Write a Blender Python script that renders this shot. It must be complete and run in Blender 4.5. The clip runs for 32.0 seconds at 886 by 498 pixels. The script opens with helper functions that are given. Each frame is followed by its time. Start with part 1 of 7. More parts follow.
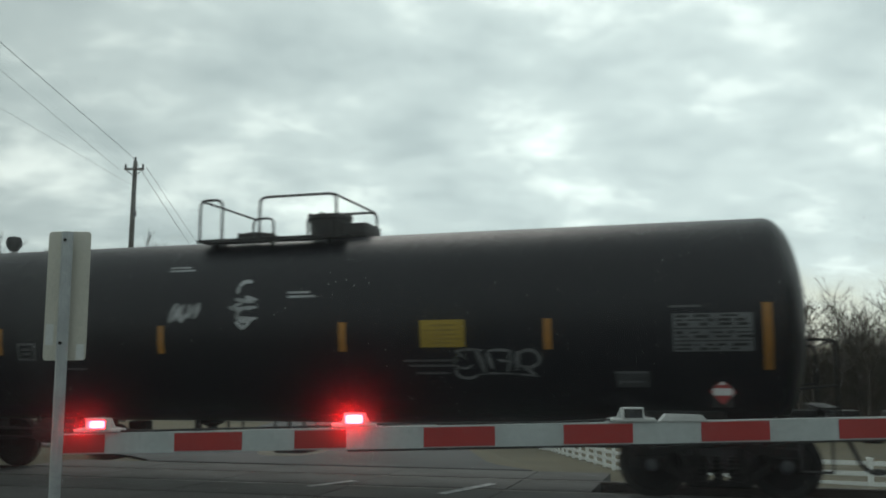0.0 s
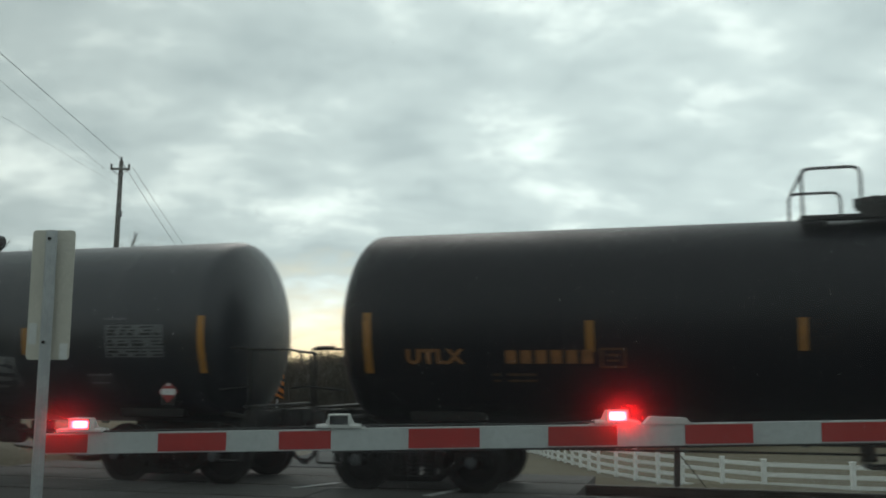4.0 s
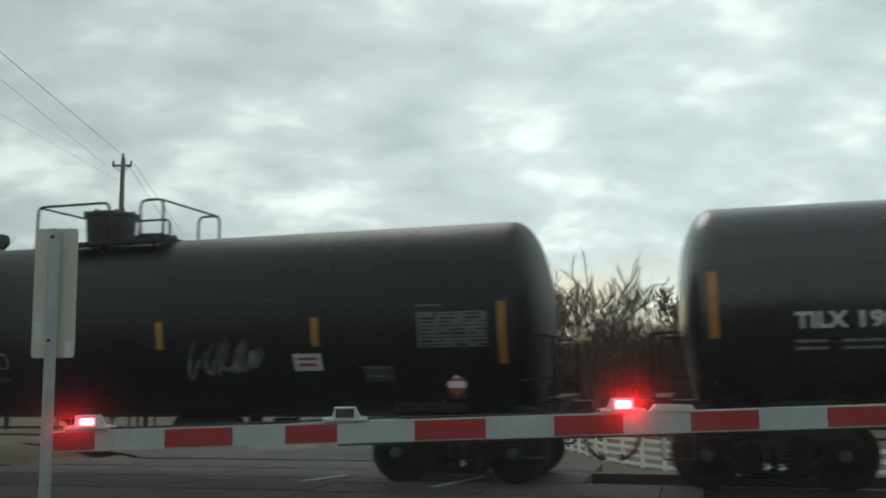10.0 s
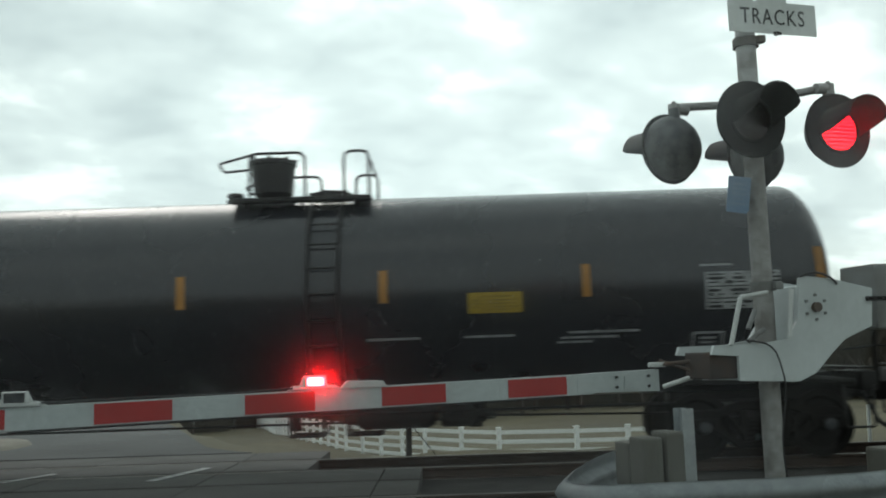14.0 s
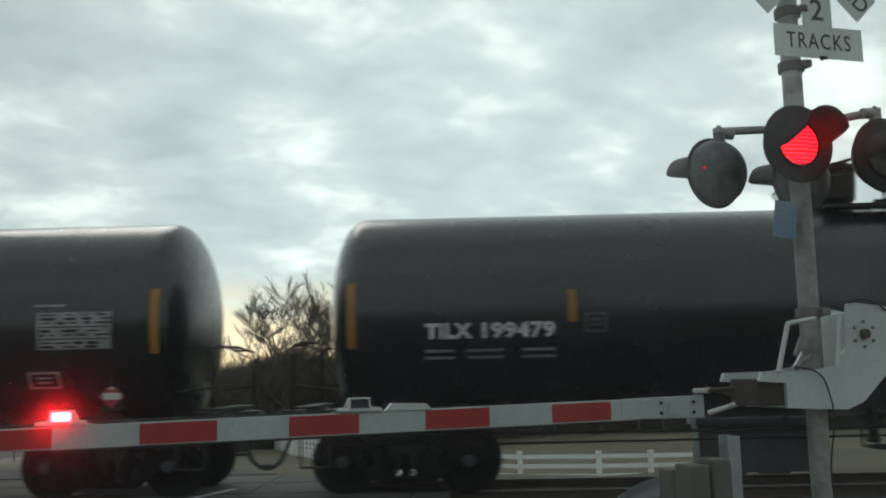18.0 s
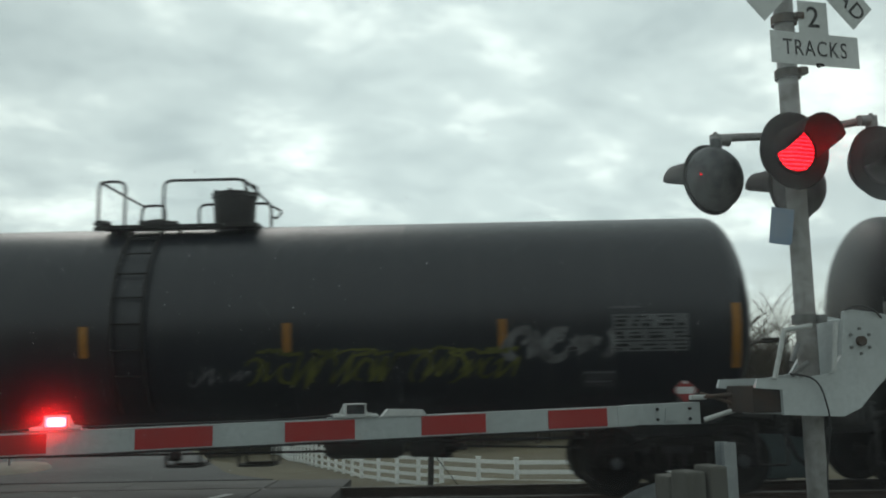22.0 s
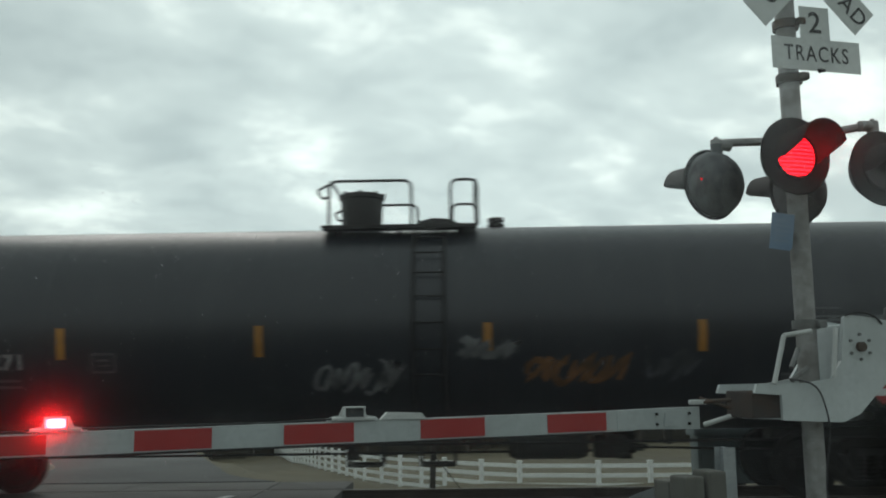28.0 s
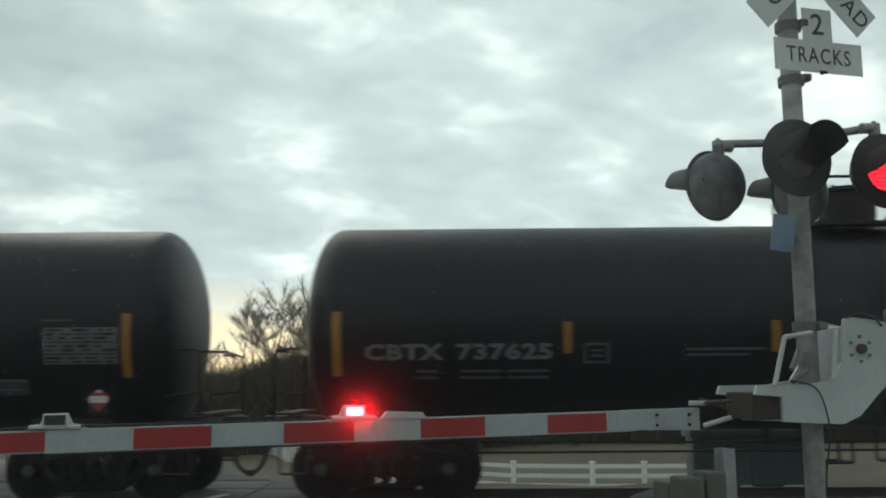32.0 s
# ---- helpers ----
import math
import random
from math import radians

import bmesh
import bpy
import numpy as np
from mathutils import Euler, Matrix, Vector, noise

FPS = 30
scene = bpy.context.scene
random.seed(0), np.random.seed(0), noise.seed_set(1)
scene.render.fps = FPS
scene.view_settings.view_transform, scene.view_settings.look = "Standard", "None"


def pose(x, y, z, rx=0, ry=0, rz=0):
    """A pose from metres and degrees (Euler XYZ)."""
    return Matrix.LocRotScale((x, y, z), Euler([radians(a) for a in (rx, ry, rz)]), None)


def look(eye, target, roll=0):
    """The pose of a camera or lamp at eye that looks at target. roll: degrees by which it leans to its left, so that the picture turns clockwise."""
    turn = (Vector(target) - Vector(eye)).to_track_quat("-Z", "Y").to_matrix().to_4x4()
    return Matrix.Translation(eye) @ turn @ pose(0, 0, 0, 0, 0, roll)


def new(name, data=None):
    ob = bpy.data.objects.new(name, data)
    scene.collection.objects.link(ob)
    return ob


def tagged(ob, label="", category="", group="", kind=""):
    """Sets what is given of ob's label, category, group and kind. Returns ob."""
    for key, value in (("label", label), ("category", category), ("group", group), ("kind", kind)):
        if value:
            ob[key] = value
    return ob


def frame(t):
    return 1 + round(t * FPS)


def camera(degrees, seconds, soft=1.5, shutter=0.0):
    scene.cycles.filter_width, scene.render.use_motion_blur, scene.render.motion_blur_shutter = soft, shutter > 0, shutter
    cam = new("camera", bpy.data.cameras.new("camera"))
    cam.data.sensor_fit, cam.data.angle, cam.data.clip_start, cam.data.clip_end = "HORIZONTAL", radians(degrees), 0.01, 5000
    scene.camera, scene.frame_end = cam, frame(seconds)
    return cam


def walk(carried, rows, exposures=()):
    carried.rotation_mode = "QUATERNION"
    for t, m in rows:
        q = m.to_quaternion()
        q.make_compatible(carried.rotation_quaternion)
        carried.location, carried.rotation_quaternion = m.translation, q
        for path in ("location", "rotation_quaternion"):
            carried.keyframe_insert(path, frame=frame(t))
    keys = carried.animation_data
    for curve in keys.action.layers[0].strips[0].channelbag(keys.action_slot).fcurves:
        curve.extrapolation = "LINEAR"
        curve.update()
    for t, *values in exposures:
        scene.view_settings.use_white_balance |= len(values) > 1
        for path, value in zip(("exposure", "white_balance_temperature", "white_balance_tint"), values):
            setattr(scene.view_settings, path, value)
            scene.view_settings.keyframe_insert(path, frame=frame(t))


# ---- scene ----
cam = camera(50.737, 32.0, soft=1.85, shutter=0.2)
PATH = [
    (0, pose(-0.130, -0.031, 1.690, 97.72, 0.17, 0.02)),
    (0.5, pose(-0.130, -0.032, 1.689, 97.65, 0.11, -0.11)),
    (1, pose(-0.128, -0.033, 1.688, 97.70, 0.13, -0.33)),
    (1.5, pose(-0.129, -0.035, 1.688, 97.75, -0.03, -0.59)),
    (2, pose(-0.128, -0.036, 1.687, 97.70, -0.07, -0.64)),
    (2.5, pose(-0.128, -0.035, 1.686, 97.71, -0.09, -0.68)),
    (3, pose(-0.127, -0.034, 1.684, 97.77, -0.15, -0.78)),
    (3.5, pose(-0.126, -0.033, 1.684, 97.86, -0.17, -0.83)),
    (5.5, pose(-0.126, -0.033, 1.681, 97.89, 0.07, -0.75)),
    (6, pose(-0.125, -0.033, 1.686, 97.79, 0.04, -0.66)),
    (6.5, pose(-0.129, -0.033, 1.689, 97.77, 0.13, -0.73)),
    (7, pose(-0.130, -0.032, 1.687, 97.77, 0.11, -0.78)),
    (7.5, pose(-0.129, -0.033, 1.687, 97.75, 0.40, -0.63)),
    (8, pose(-0.128, -0.035, 1.686, 97.73, 0.48, -0.60)),
    (8.5, pose(-0.126, -0.034, 1.684, 97.73, 0.58, -0.69)),
    (9, pose(-0.126, -0.032, 1.685, 97.56, 0.65, -0.63)),
    (9.5, pose(-0.125, -0.030, 1.685, 97.39, 0.78, -0.51)),
    (10, pose(-0.123, -0.029, 1.687, 97.33, 0.83, -0.50)),
    (10.5, pose(-0.123, -0.027, 1.689, 97.39, 0.82, -0.53)),
    (11, pose(-0.124, -0.019, 1.691, 97.42, 1.67, -0.35)),
    (11.3, pose(-0.111, 0.054, 1.690, 98.58, 1.08, -5.11)),
    (11.5, pose(0.049, 0.060, 1.654, 98.83, 0.62, -11.54)),
    (12, pose(0.115, 0.002, 1.636, 100.50, 0.89, -16.69)),
    (12.5, pose(0.230, -0.084, 1.623, 100.09, 2.30, -17.50)),
    (13, pose(0.240, -0.060, 1.628, 97.50, 1.94, -16.45)),
    (13.5, pose(0.227, -0.048, 1.591, 96.72, 1.88, -15.85)),
    (14, pose(0.202, -0.036, 1.591, 96.54, 1.85, -15.73)),
    (14.5, pose(0.123, 0.003, 1.590, 96.89, 2.73, -14.89)),
    (16.5, pose(0.046, 0.033, 1.595, 97.85, 1.57, -14.64)),
    (17, pose(0.049, 0.030, 1.595, 97.87, 1.47, -14.61)),
    (17.5, pose(0.051, 0.027, 1.595, 97.96, 1.27, -14.61)),
    (18, pose(0.051, 0.026, 1.597, 97.95, 1.20, -14.67)),
    (18.5, pose(0.052, 0.026, 1.598, 97.93, 1.16, -14.67)),
    (19, pose(0.046, 0.032, 1.596, 97.98, 1.23, -14.78)),
    (19.5, pose(0.046, 0.032, 1.594, 98.09, 1.27, -14.80)),
    (20, pose(0.048, 0.031, 1.597, 98.21, 1.14, -14.84)),
    (20.5, pose(0.050, 0.031, 1.599, 98.22, 1.03, -14.84)),
    (21, pose(0.050, 0.030, 1.600, 98.23, 1.06, -14.85)),
    (21.5, pose(0.052, 0.030, 1.601, 98.32, 1.04, -14.89)),
    (22, pose(0.054, 0.028, 1.602, 98.25, 1.05, -14.88)),
    (22.5, pose(0.057, 0.026, 1.602, 98.20, 1.08, -14.83)),
    (23, pose(0.060, 0.024, 1.603, 98.29, 1.12, -14.79)),
    (23.5, pose(0.062, 0.022, 1.603, 98.30, 1.03, -14.79)),
    (24, pose(0.063, 0.019, 1.604, 98.21, 0.90, -14.79)),
    (24.5, pose(0.065, 0.018, 1.605, 98.11, 0.90, -14.78)),
    (25, pose(0.067, 0.015, 1.605, 98.11, 0.90, -14.75)),
    (25.5, pose(0.070, 0.014, 1.605, 98.13, 0.98, -14.70)),
    (27.5, pose(0.083, 0.006, 1.606, 98.34, 0.79, -14.59)),
    (28, pose(0.080, 0.010, 1.607, 98.41, 0.73, -14.63)),
    (28.5, pose(0.076, 0.011, 1.607, 98.41, 0.64, -14.65)),
    (29, pose(0.071, 0.013, 1.607, 98.52, 0.59, -14.61)),
    (29.5, pose(0.064, 0.017, 1.607, 98.59, 0.48, -14.69)),
    (30, pose(0.057, 0.022, 1.607, 98.51, 0.44, -14.77)),
    (30.5, pose(0.054, 0.026, 1.607, 98.46, 0.50, -14.79)),
    (31, pose(0.052, 0.030, 1.607, 98.43, 0.42, -14.87)),
    (31.5, pose(0.048, 0.032, 1.606, 98.38, 0.33, -14.93)),
    (32, pose(0.044, 0.034, 1.605, 98.39, 0.36, -15.01)),
]
EXPOSURES = [(0.0, -0.04), (1.0, -0.1), (2.0, -0.04), (3.0, -0.06), (7.0, -0.14), (8.0, -0.08), (9.0, -0.2), (10.0, -0.06), (11.5, -0.06), (12.0, -0.22), (12.6, -0.08), (13.0, -0.13), (13.5, 0.13), (14.0, 0.27), (14.5, 0.22), (16.6, -0.06), (17.0, 0.0), (18.0, -0.09), (20.0, -0.05), (21.0, -0.12), (22.0, -0.03), (24.0, -0.1), (25.5, -0.03), (28.0, -0.05), (29.0, -0.16), (30.0, -0.06), (31.0, 0.0), (32.0, -0.06)]
walk(cam, PATH, EXPOSURES)

# ---- light and sky ----
SUN_DIR = Vector((-0.02, 1.0, 0.07)).normalized()
world = bpy.data.worlds.new("overcast_sky")
scene.world = world
world.use_nodes = True
wn, wl = world.node_tree.nodes, world.node_tree.links
wn.clear()


def wnode(kind, **values):
    node = wn.new(kind)
    for key, value in values.items():
        node.inputs[key].default_value = value
    return node


def wmath(op, a, b=None, clamp=False):
    node = wn.new("ShaderNodeMath")
    node.operation, node.use_clamp = op, clamp
    for socket, value in zip(node.inputs, (a, b)):
        if value is None:
            continue
        if isinstance(value, (int, float)):
            socket.default_value = value
        else:
            wl.new(value, socket)
    return node.outputs[0]


w_coord = wn.new("ShaderNodeTexCoord")
w_split = wn.new("ShaderNodeSeparateXYZ")
wl.new(w_coord.outputs["Generated"], w_split.inputs[0])
w_up = wmath("MAXIMUM", w_split.outputs[2], 0.0)
w_flat = wmath("ADD", w_up, 0.30)
w_cloud = wn.new("ShaderNodeCombineXYZ")
wl.new(wmath("DIVIDE", w_split.outputs[0], w_flat), w_cloud.inputs[0])
wl.new(wmath("DIVIDE", w_split.outputs[1], w_flat), w_cloud.inputs[1])
w_map = wn.new("ShaderNodeMapping")
w_map.inputs["Rotation"].default_value = (0, 0, radians(-22))
w_map.inputs["Scale"].default_value = (1.25, 1.5, 1.0)
w_map.inputs["Location"].default_value = (4.4, 1.1, 0.0)
wl.new(w_cloud.outputs[0], w_map.inputs[0])
w_big = wnode("ShaderNodeTexNoise", Scale=1.0, Detail=3.0, Roughness=0.5, Distortion=0.2)
w_fine = wnode("ShaderNodeTexNoise", Scale=2.6, Detail=9.0, Roughness=0.57, Distortion=0.1)
for node in (w_big, w_fine):
    wl.new(w_map.outputs[0], node.inputs["Vector"])
w_mix = wmath("ADD", wmath("MULTIPLY", w_big.outputs[0], 0.14), wmath("MULTIPLY", w_fine.outputs[0], 0.86))
w_ramp = wn.new("ShaderNodeValToRGB")
w_ramp.color_ramp.elements[0].position, w_ramp.color_ramp.elements[0].color = 0.34, (0.395, 0.485, 0.485, 1)
w_ramp.color_ramp.elements[1].position, w_ramp.color_ramp.elements[1].color = 0.68, (0.87, 0.985, 0.93, 1)
w_mid = w_ramp.color_ramp.elements.new(0.52)
w_mid.color = (0.53, 0.632, 0.618, 1)
wl.new(w_mix, w_ramp.inputs[0])
# the cloud is thinner, and so brighter, towards the sun
w_dot = wn.new("ShaderNodeVectorMath")
w_dot.operation = "DOT_PRODUCT"
wl.new(w_coord.outputs["Generated"], w_dot.inputs[0])
w_dot.inputs[1].default_value = Vector((0.28, 0.93, 0.20)).normalized()
w_thin = wn.new("ShaderNodeMapRange")
w_thin.inputs["From Min"].default_value, w_thin.inputs["From Max"].default_value = 0.70, 1.0
w_thin.inputs["To Min"].default_value, w_thin.inputs["To Max"].default_value = 0.87, 1.39
wl.new(w_dot.outputs["Value"], w_thin.inputs[0])
w_lit = wn.new("ShaderNodeVectorMath")
w_lit.operation = "SCALE"
wl.new(w_ramp.outputs[0], w_lit.inputs[0])
wl.new(w_thin.outputs[0], w_lit.inputs["Scale"])
# a clear warm gap low over the horizon, where the cloud ends
w_sky = wn.new("ShaderNodeTexSky")
w_sky.sky_type, w_sky.sun_disc = "NISHITA", False
w_sky.sun_elevation, w_sky.sun_rotation = radians(9), math.atan2(SUN_DIR.x, SUN_DIR.y)
w_sky.air_density, w_sky.dust_density = 1.2, 2.0
w_low = wn.new("ShaderNodeMapRange")
w_low.inputs["From Min"].default_value, w_low.inputs["From Max"].default_value = 0.115, 0.02
wl.new(wmath("ADD", w_split.outputs[2], wmath("MULTIPLY", wmath("SUBTRACT", w_fine.outputs[0], 0.5), 0.16)), w_low.inputs[0])
w_warm = wn.new("ShaderNodeVectorMath")
w_warm.operation = "DOT_PRODUCT"
wl.new(w_coord.outputs["Generated"], w_warm.inputs[0])
w_warm.inputs[1].default_value = SUN_DIR
w_near = wn.new("ShaderNodeMapRange")
w_near.inputs["From Min"].default_value, w_near.inputs["From Max"].default_value = 0.86, 0.995
w_near.inputs["To Min"].default_value, w_near.inputs["To Max"].default_value = 0.25, 1.0
wl.new(w_warm.outputs["Value"], w_near.inputs[0])
w_blend = wn.new("ShaderNodeMix")
w_blend.data_type = "RGBA"
wl.new(wmath("MULTIPLY", wmath("MULTIPLY", w_low.outputs[0], w_near.outputs[0]), 0.85), w_blend.inputs["Factor"])
wl.new(w_lit.outputs[0], w_blend.inputs["A"])
w_glow = wn.new("ShaderNodeMix")
w_glow.data_type, w_glow.blend_type = "RGBA", "ADD"
w_glow.inputs["Factor"].default_value = 0.01
w_glow.inputs["A"].default_value = (0.92, 0.90, 0.62, 1)
wl.new(w_sky.outputs[0], w_glow.inputs["B"])
wl.new(w_glow.outputs["Result"], w_blend.inputs["B"])
w_bg = wnode("ShaderNodeBackground", Strength=1.0)
wl.new(w_blend.outputs["Result"], w_bg.inputs["Color"])
wl.new(w_bg.outputs[0], wn.new("ShaderNodeOutputWorld").inputs[0])

sun = new("sun", bpy.data.lights.new("sun", "SUN"))
sun.data.energy, sun.data.angle, sun.data.color = 0.4, radians(25), (1.0, 0.95, 0.88)
sun.matrix_world = look((0, 0, 30), Vector((0, 0, 30)) - Vector((-0.10, 1.0, 0.88)))

# ---- materials ----


def material(name, color, rough=0.6, metal=0.0, tint=(0, 0, 0), amount=0.3, scale=6.0, fine=60.0, bump=0.15, relief=0.01, spec=0.5, random_tone=0.0, stretch=(1, 1, 1), streak=0.0, streak_color=(0.2, 0.19, 0.17), coat=0.0):
    """A worn surface: base colour varied by broad stains and fine grain, rough in patches, with fine relief."""
    mat = bpy.data.materials.new(name)
    mat.use_nodes = True
    nodes, links = mat.node_tree.nodes, mat.node_tree.links
    bsdf = nodes["Principled BSDF"]
    bsdf.inputs["Metallic"].default_value = metal
    bsdf.inputs["Specular IOR Level"].default_value = spec
    bsdf.inputs["Coat Weight"].default_value = coat
    bsdf.inputs["Coat Roughness"].default_value = 0.2 if rough < 0.4 else 0.3
    coord = nodes.new("ShaderNodeTexCoord")
    mapping = nodes.new("ShaderNodeMapping")
    mapping.inputs["Scale"].default_value = stretch
    links.new(coord.outputs["Object"], mapping.inputs[0])
    broad = nodes.new("ShaderNodeTexNoise")
    broad.inputs["Scale"].default_value, broad.inputs["Detail"].default_value = scale, 5
    grain = nodes.new("ShaderNodeTexNoise")
    grain.inputs["Scale"].default_value, grain.inputs["Detail"].default_value = fine, 3
    for node in (broad, grain):
        links.new(mapping.outputs[0], node.inputs["Vector"])
    ramp = nodes.new("ShaderNodeMapRange")
    ramp.inputs["From Min"].default_value, ramp.inputs["From Max"].default_value = 0.35, 0.7
    links.new(broad.outputs[0], ramp.inputs[0])
    mix = nodes.new("ShaderNodeMix")
    mix.data_type = "RGBA"
    mix.inputs["A"].default_value, mix.inputs["B"].default_value = (*color, 1), (*tint, 1)
    strength = nodes.new("ShaderNodeMath")
    strength.operation = "MULTIPLY"
    strength.inputs[1].default_value = amount
    links.new(ramp.outputs[0], strength.inputs[0])
    links.new(strength.outputs[0], mix.inputs["Factor"])
    hue = nodes.new("ShaderNodeHueSaturation")
    value = nodes.new("ShaderNodeMapRange")
    value.inputs["To Min"].default_value, value.inputs["To Max"].default_value = 0.8, 1.2
    links.new(grain.outputs[0], value.inputs[0])
    last = value.outputs[0]
    if random_tone:
        info = nodes.new("ShaderNodeObjectInfo")
        tone = nodes.new("ShaderNodeMapRange")
        tone.inputs["To Min"].default_value, tone.inputs["To Max"].default_value = 1 - random_tone, 1 + random_tone
        links.new(info.outputs["Random"], tone.inputs[0])
        both = nodes.new("ShaderNodeMath")
        both.operation = "MULTIPLY"
        links.new(last, both.inputs[0])
        links.new(tone.outputs[0], both.inputs[1])
        last = both.outputs[0]
    links.new(last, hue.inputs["Value"])
    out = mix.outputs["Result"]
    if streak:
        runs = nodes.new("ShaderNodeTexNoise")
        runs.inputs["Scale"].default_value, runs.inputs["Detail"].default_value = 1.0, 6
        squeeze = nodes.new("ShaderNodeMapping")
        squeeze.inputs["Scale"].default_value = (7.0, 0.5, 0.5)
        links.new(coord.outputs["Object"], squeeze.inputs[0])
        links.new(squeeze.outputs[0], runs.inputs["Vector"])
        mask = nodes.new("ShaderNodeMapRange")
        mask.inputs["From Min"].default_value, mask.inputs["From Max"].default_value = 0.5, 0.78
        mask.inputs["To Max"].default_value = streak
        links.new(runs.outputs[0], mask.inputs[0])
        over = nodes.new("ShaderNodeMix")
        over.data_type = "RGBA"
        over.inputs["B"].default_value = (*streak_color, 1)
        links.new(mask.outputs[0], over.inputs["Factor"])
        links.new(out, over.inputs["A"])
        out = over.outputs["Result"]
    links.new(out, hue.inputs["Color"])
    links.new(hue.outputs[0], bsdf.inputs["Base Color"])
    gloss = nodes.new("ShaderNodeMapRange")
    gloss.inputs["To Min"].default_value, gloss.inputs["To Max"].default_value = max(rough - 0.12, 0.03), min(rough + 0.12, 1)
    links.new(broad.outputs[0], gloss.inputs[0])
    links.new(gloss.outputs[0], bsdf.inputs["Roughness"])
    if bump:
        node = nodes.new("ShaderNodeBump")
        node.inputs["Strength"].default_value, node.inputs["Distance"].default_value = bump, relief
        links.new(grain.outputs[0], node.inputs["Height"])
        links.new(node.outputs[0], bsdf.inputs["Normal"])
    return mat


def glow(name, color, strength, bars=0.0, hot=0.0):
    """A lit lens: rows of diodes where bars is given, a hot middle where hot is given."""
    mat = bpy.data.materials.new(name)
    mat.use_nodes = True
    bsdf = mat.node_tree.nodes["Principled BSDF"]
    bsdf.inputs["Base Color"].default_value = (*[c * 0.3 for c in color], 1)
    bsdf.inputs["Emission Color"].default_value = (*color, 1)
    bsdf.inputs["Emission Strength"].default_value = strength
    nodes, links = mat.node_tree.nodes, mat.node_tree.links
    coord = nodes.new("ShaderNodeTexCoord")
    if bars:
        wave = nodes.new("ShaderNodeTexWave")
        wave.bands_direction = "Z"
        wave.inputs["Scale"].default_value, wave.inputs["Distortion"].default_value = bars / 6.0, 0.15
        links.new(coord.outputs["Object"], wave.inputs["Vector"])
        level = nodes.new("ShaderNodeMapRange")
        level.inputs["To Min"].default_value, level.inputs["To Max"].default_value = strength * 0.03, strength * 2.0
        links.new(wave.outputs["Fac"], level.inputs[0])
        links.new(level.outputs[0], bsdf.inputs["Emission Strength"])
    if hot:
        split = nodes.new("ShaderNodeSeparateXYZ")
        links.new(coord.outputs["Object"], split.inputs[0])

        def math_node(op, a, b=None):
            node = nodes.new("ShaderNodeMath")
            node.operation = op
            links.new(a, node.inputs[0])
            if isinstance(b, float):
                node.inputs[1].default_value = b
            elif b is not None:
                links.new(b, node.inputs[1])
            return node.outputs[0]
        wide = math_node("POWER", math_node("MULTIPLY", math_node("ABSOLUTE", split.outputs[0]), 17.2), 4.0)
        tall = math_node("POWER", math_node("MULTIPLY", math_node("ABSOLUTE", split.outputs[2]), 34.5), 4.0)
        level = nodes.new("ShaderNodeMapRange")
        level.inputs["From Min"].default_value, level.inputs["From Max"].default_value = 0.55, 0.06
        level.inputs["To Min"].default_value, level.inputs["To Max"].default_value = strength * 0.5, hot
        links.new(math_node("ADD", wide, tall), level.inputs[0])
        links.new(level.outputs[0], bsdf.inputs["Emission Strength"])
    return mat


DUSTY_BLACK = material("dusty_black_paint", (0.0040, 0.0042, 0.0066), 0.46, tint=(0.0085, 0.0083, 0.0112), amount=0.5, scale=0.7, fine=9, bump=0.05, streak=0.06, streak_color=(0.03, 0.03, 0.03), coat=0.0, spec=0.34)
GREY_DUST = material("grey_dusted_black_paint", (0.0105, 0.0130, 0.0180), 0.40, tint=(0.022, 0.0245, 0.030), amount=0.5, scale=0.6, fine=8, bump=0.05, streak=0.12, streak_color=(0.10, 0.098, 0.09), coat=0.2)
GLOSS_BLACK = material("glossy_black_paint", (0.009, 0.0102, 0.0138), 0.27, tint=(0.028, 0.028, 0.032), amount=0.35, scale=0.5, fine=7, bump=0.02, streak=0.05, streak_color=(0.07, 0.07, 0.065), coat=0.3)
BEARING = material("worn_bearing_cap", (0.030, 0.033, 0.038), 0.6, tint=(0.015, 0.015, 0.016), amount=0.6, scale=9, fine=60)
STEEL_BLACK = material("grimy_black_steel", (0.009, 0.0085, 0.0085), 0.72, tint=(0.022, 0.018, 0.015), amount=0.5, scale=4, fine=50, bump=0.3)
CAST_STEEL = material("grimy_cast_steel", (0.0062, 0.0054, 0.0050), 0.9, spec=0.12, tint=(0.0125, 0.0105, 0.0086), amount=0.6, scale=5, fine=60, bump=0.4)
WHEEL_STEEL = material("dark_wheel_steel", (0.0075, 0.007, 0.0066), 0.85, spec=0.15, tint=(0.021, 0.0175, 0.015), amount=0.5, scale=8, fine=70)
BRIGHT_STEEL = material("worn_rail_head", (0.14, 0.13, 0.12), 0.55, metal=0.6, tint=(0.08, 0.06, 0.05), amount=0.5, scale=3, fine=60)
RAIL_STEEL = material("rusty_rail_steel", (0.05, 0.032, 0.024), 0.85, tint=(0.02, 0.016, 0.014), amount=0.6, scale=4, fine=60, bump=0.4)
TAPE_YELLOW = material("yellow_reflective_tape", (0.335, 0.15, 0.021), 0.45, tint=(0.17, 0.08, 0.016), amount=0.5, scale=6, fine=60, random_tone=0.2)
PLACARD_YELLOW = material("yellow_decal", (0.33, 0.225, 0.016), 0.5, tint=(0.20, 0.13, 0.013), amount=0.4, scale=5, fine=50)
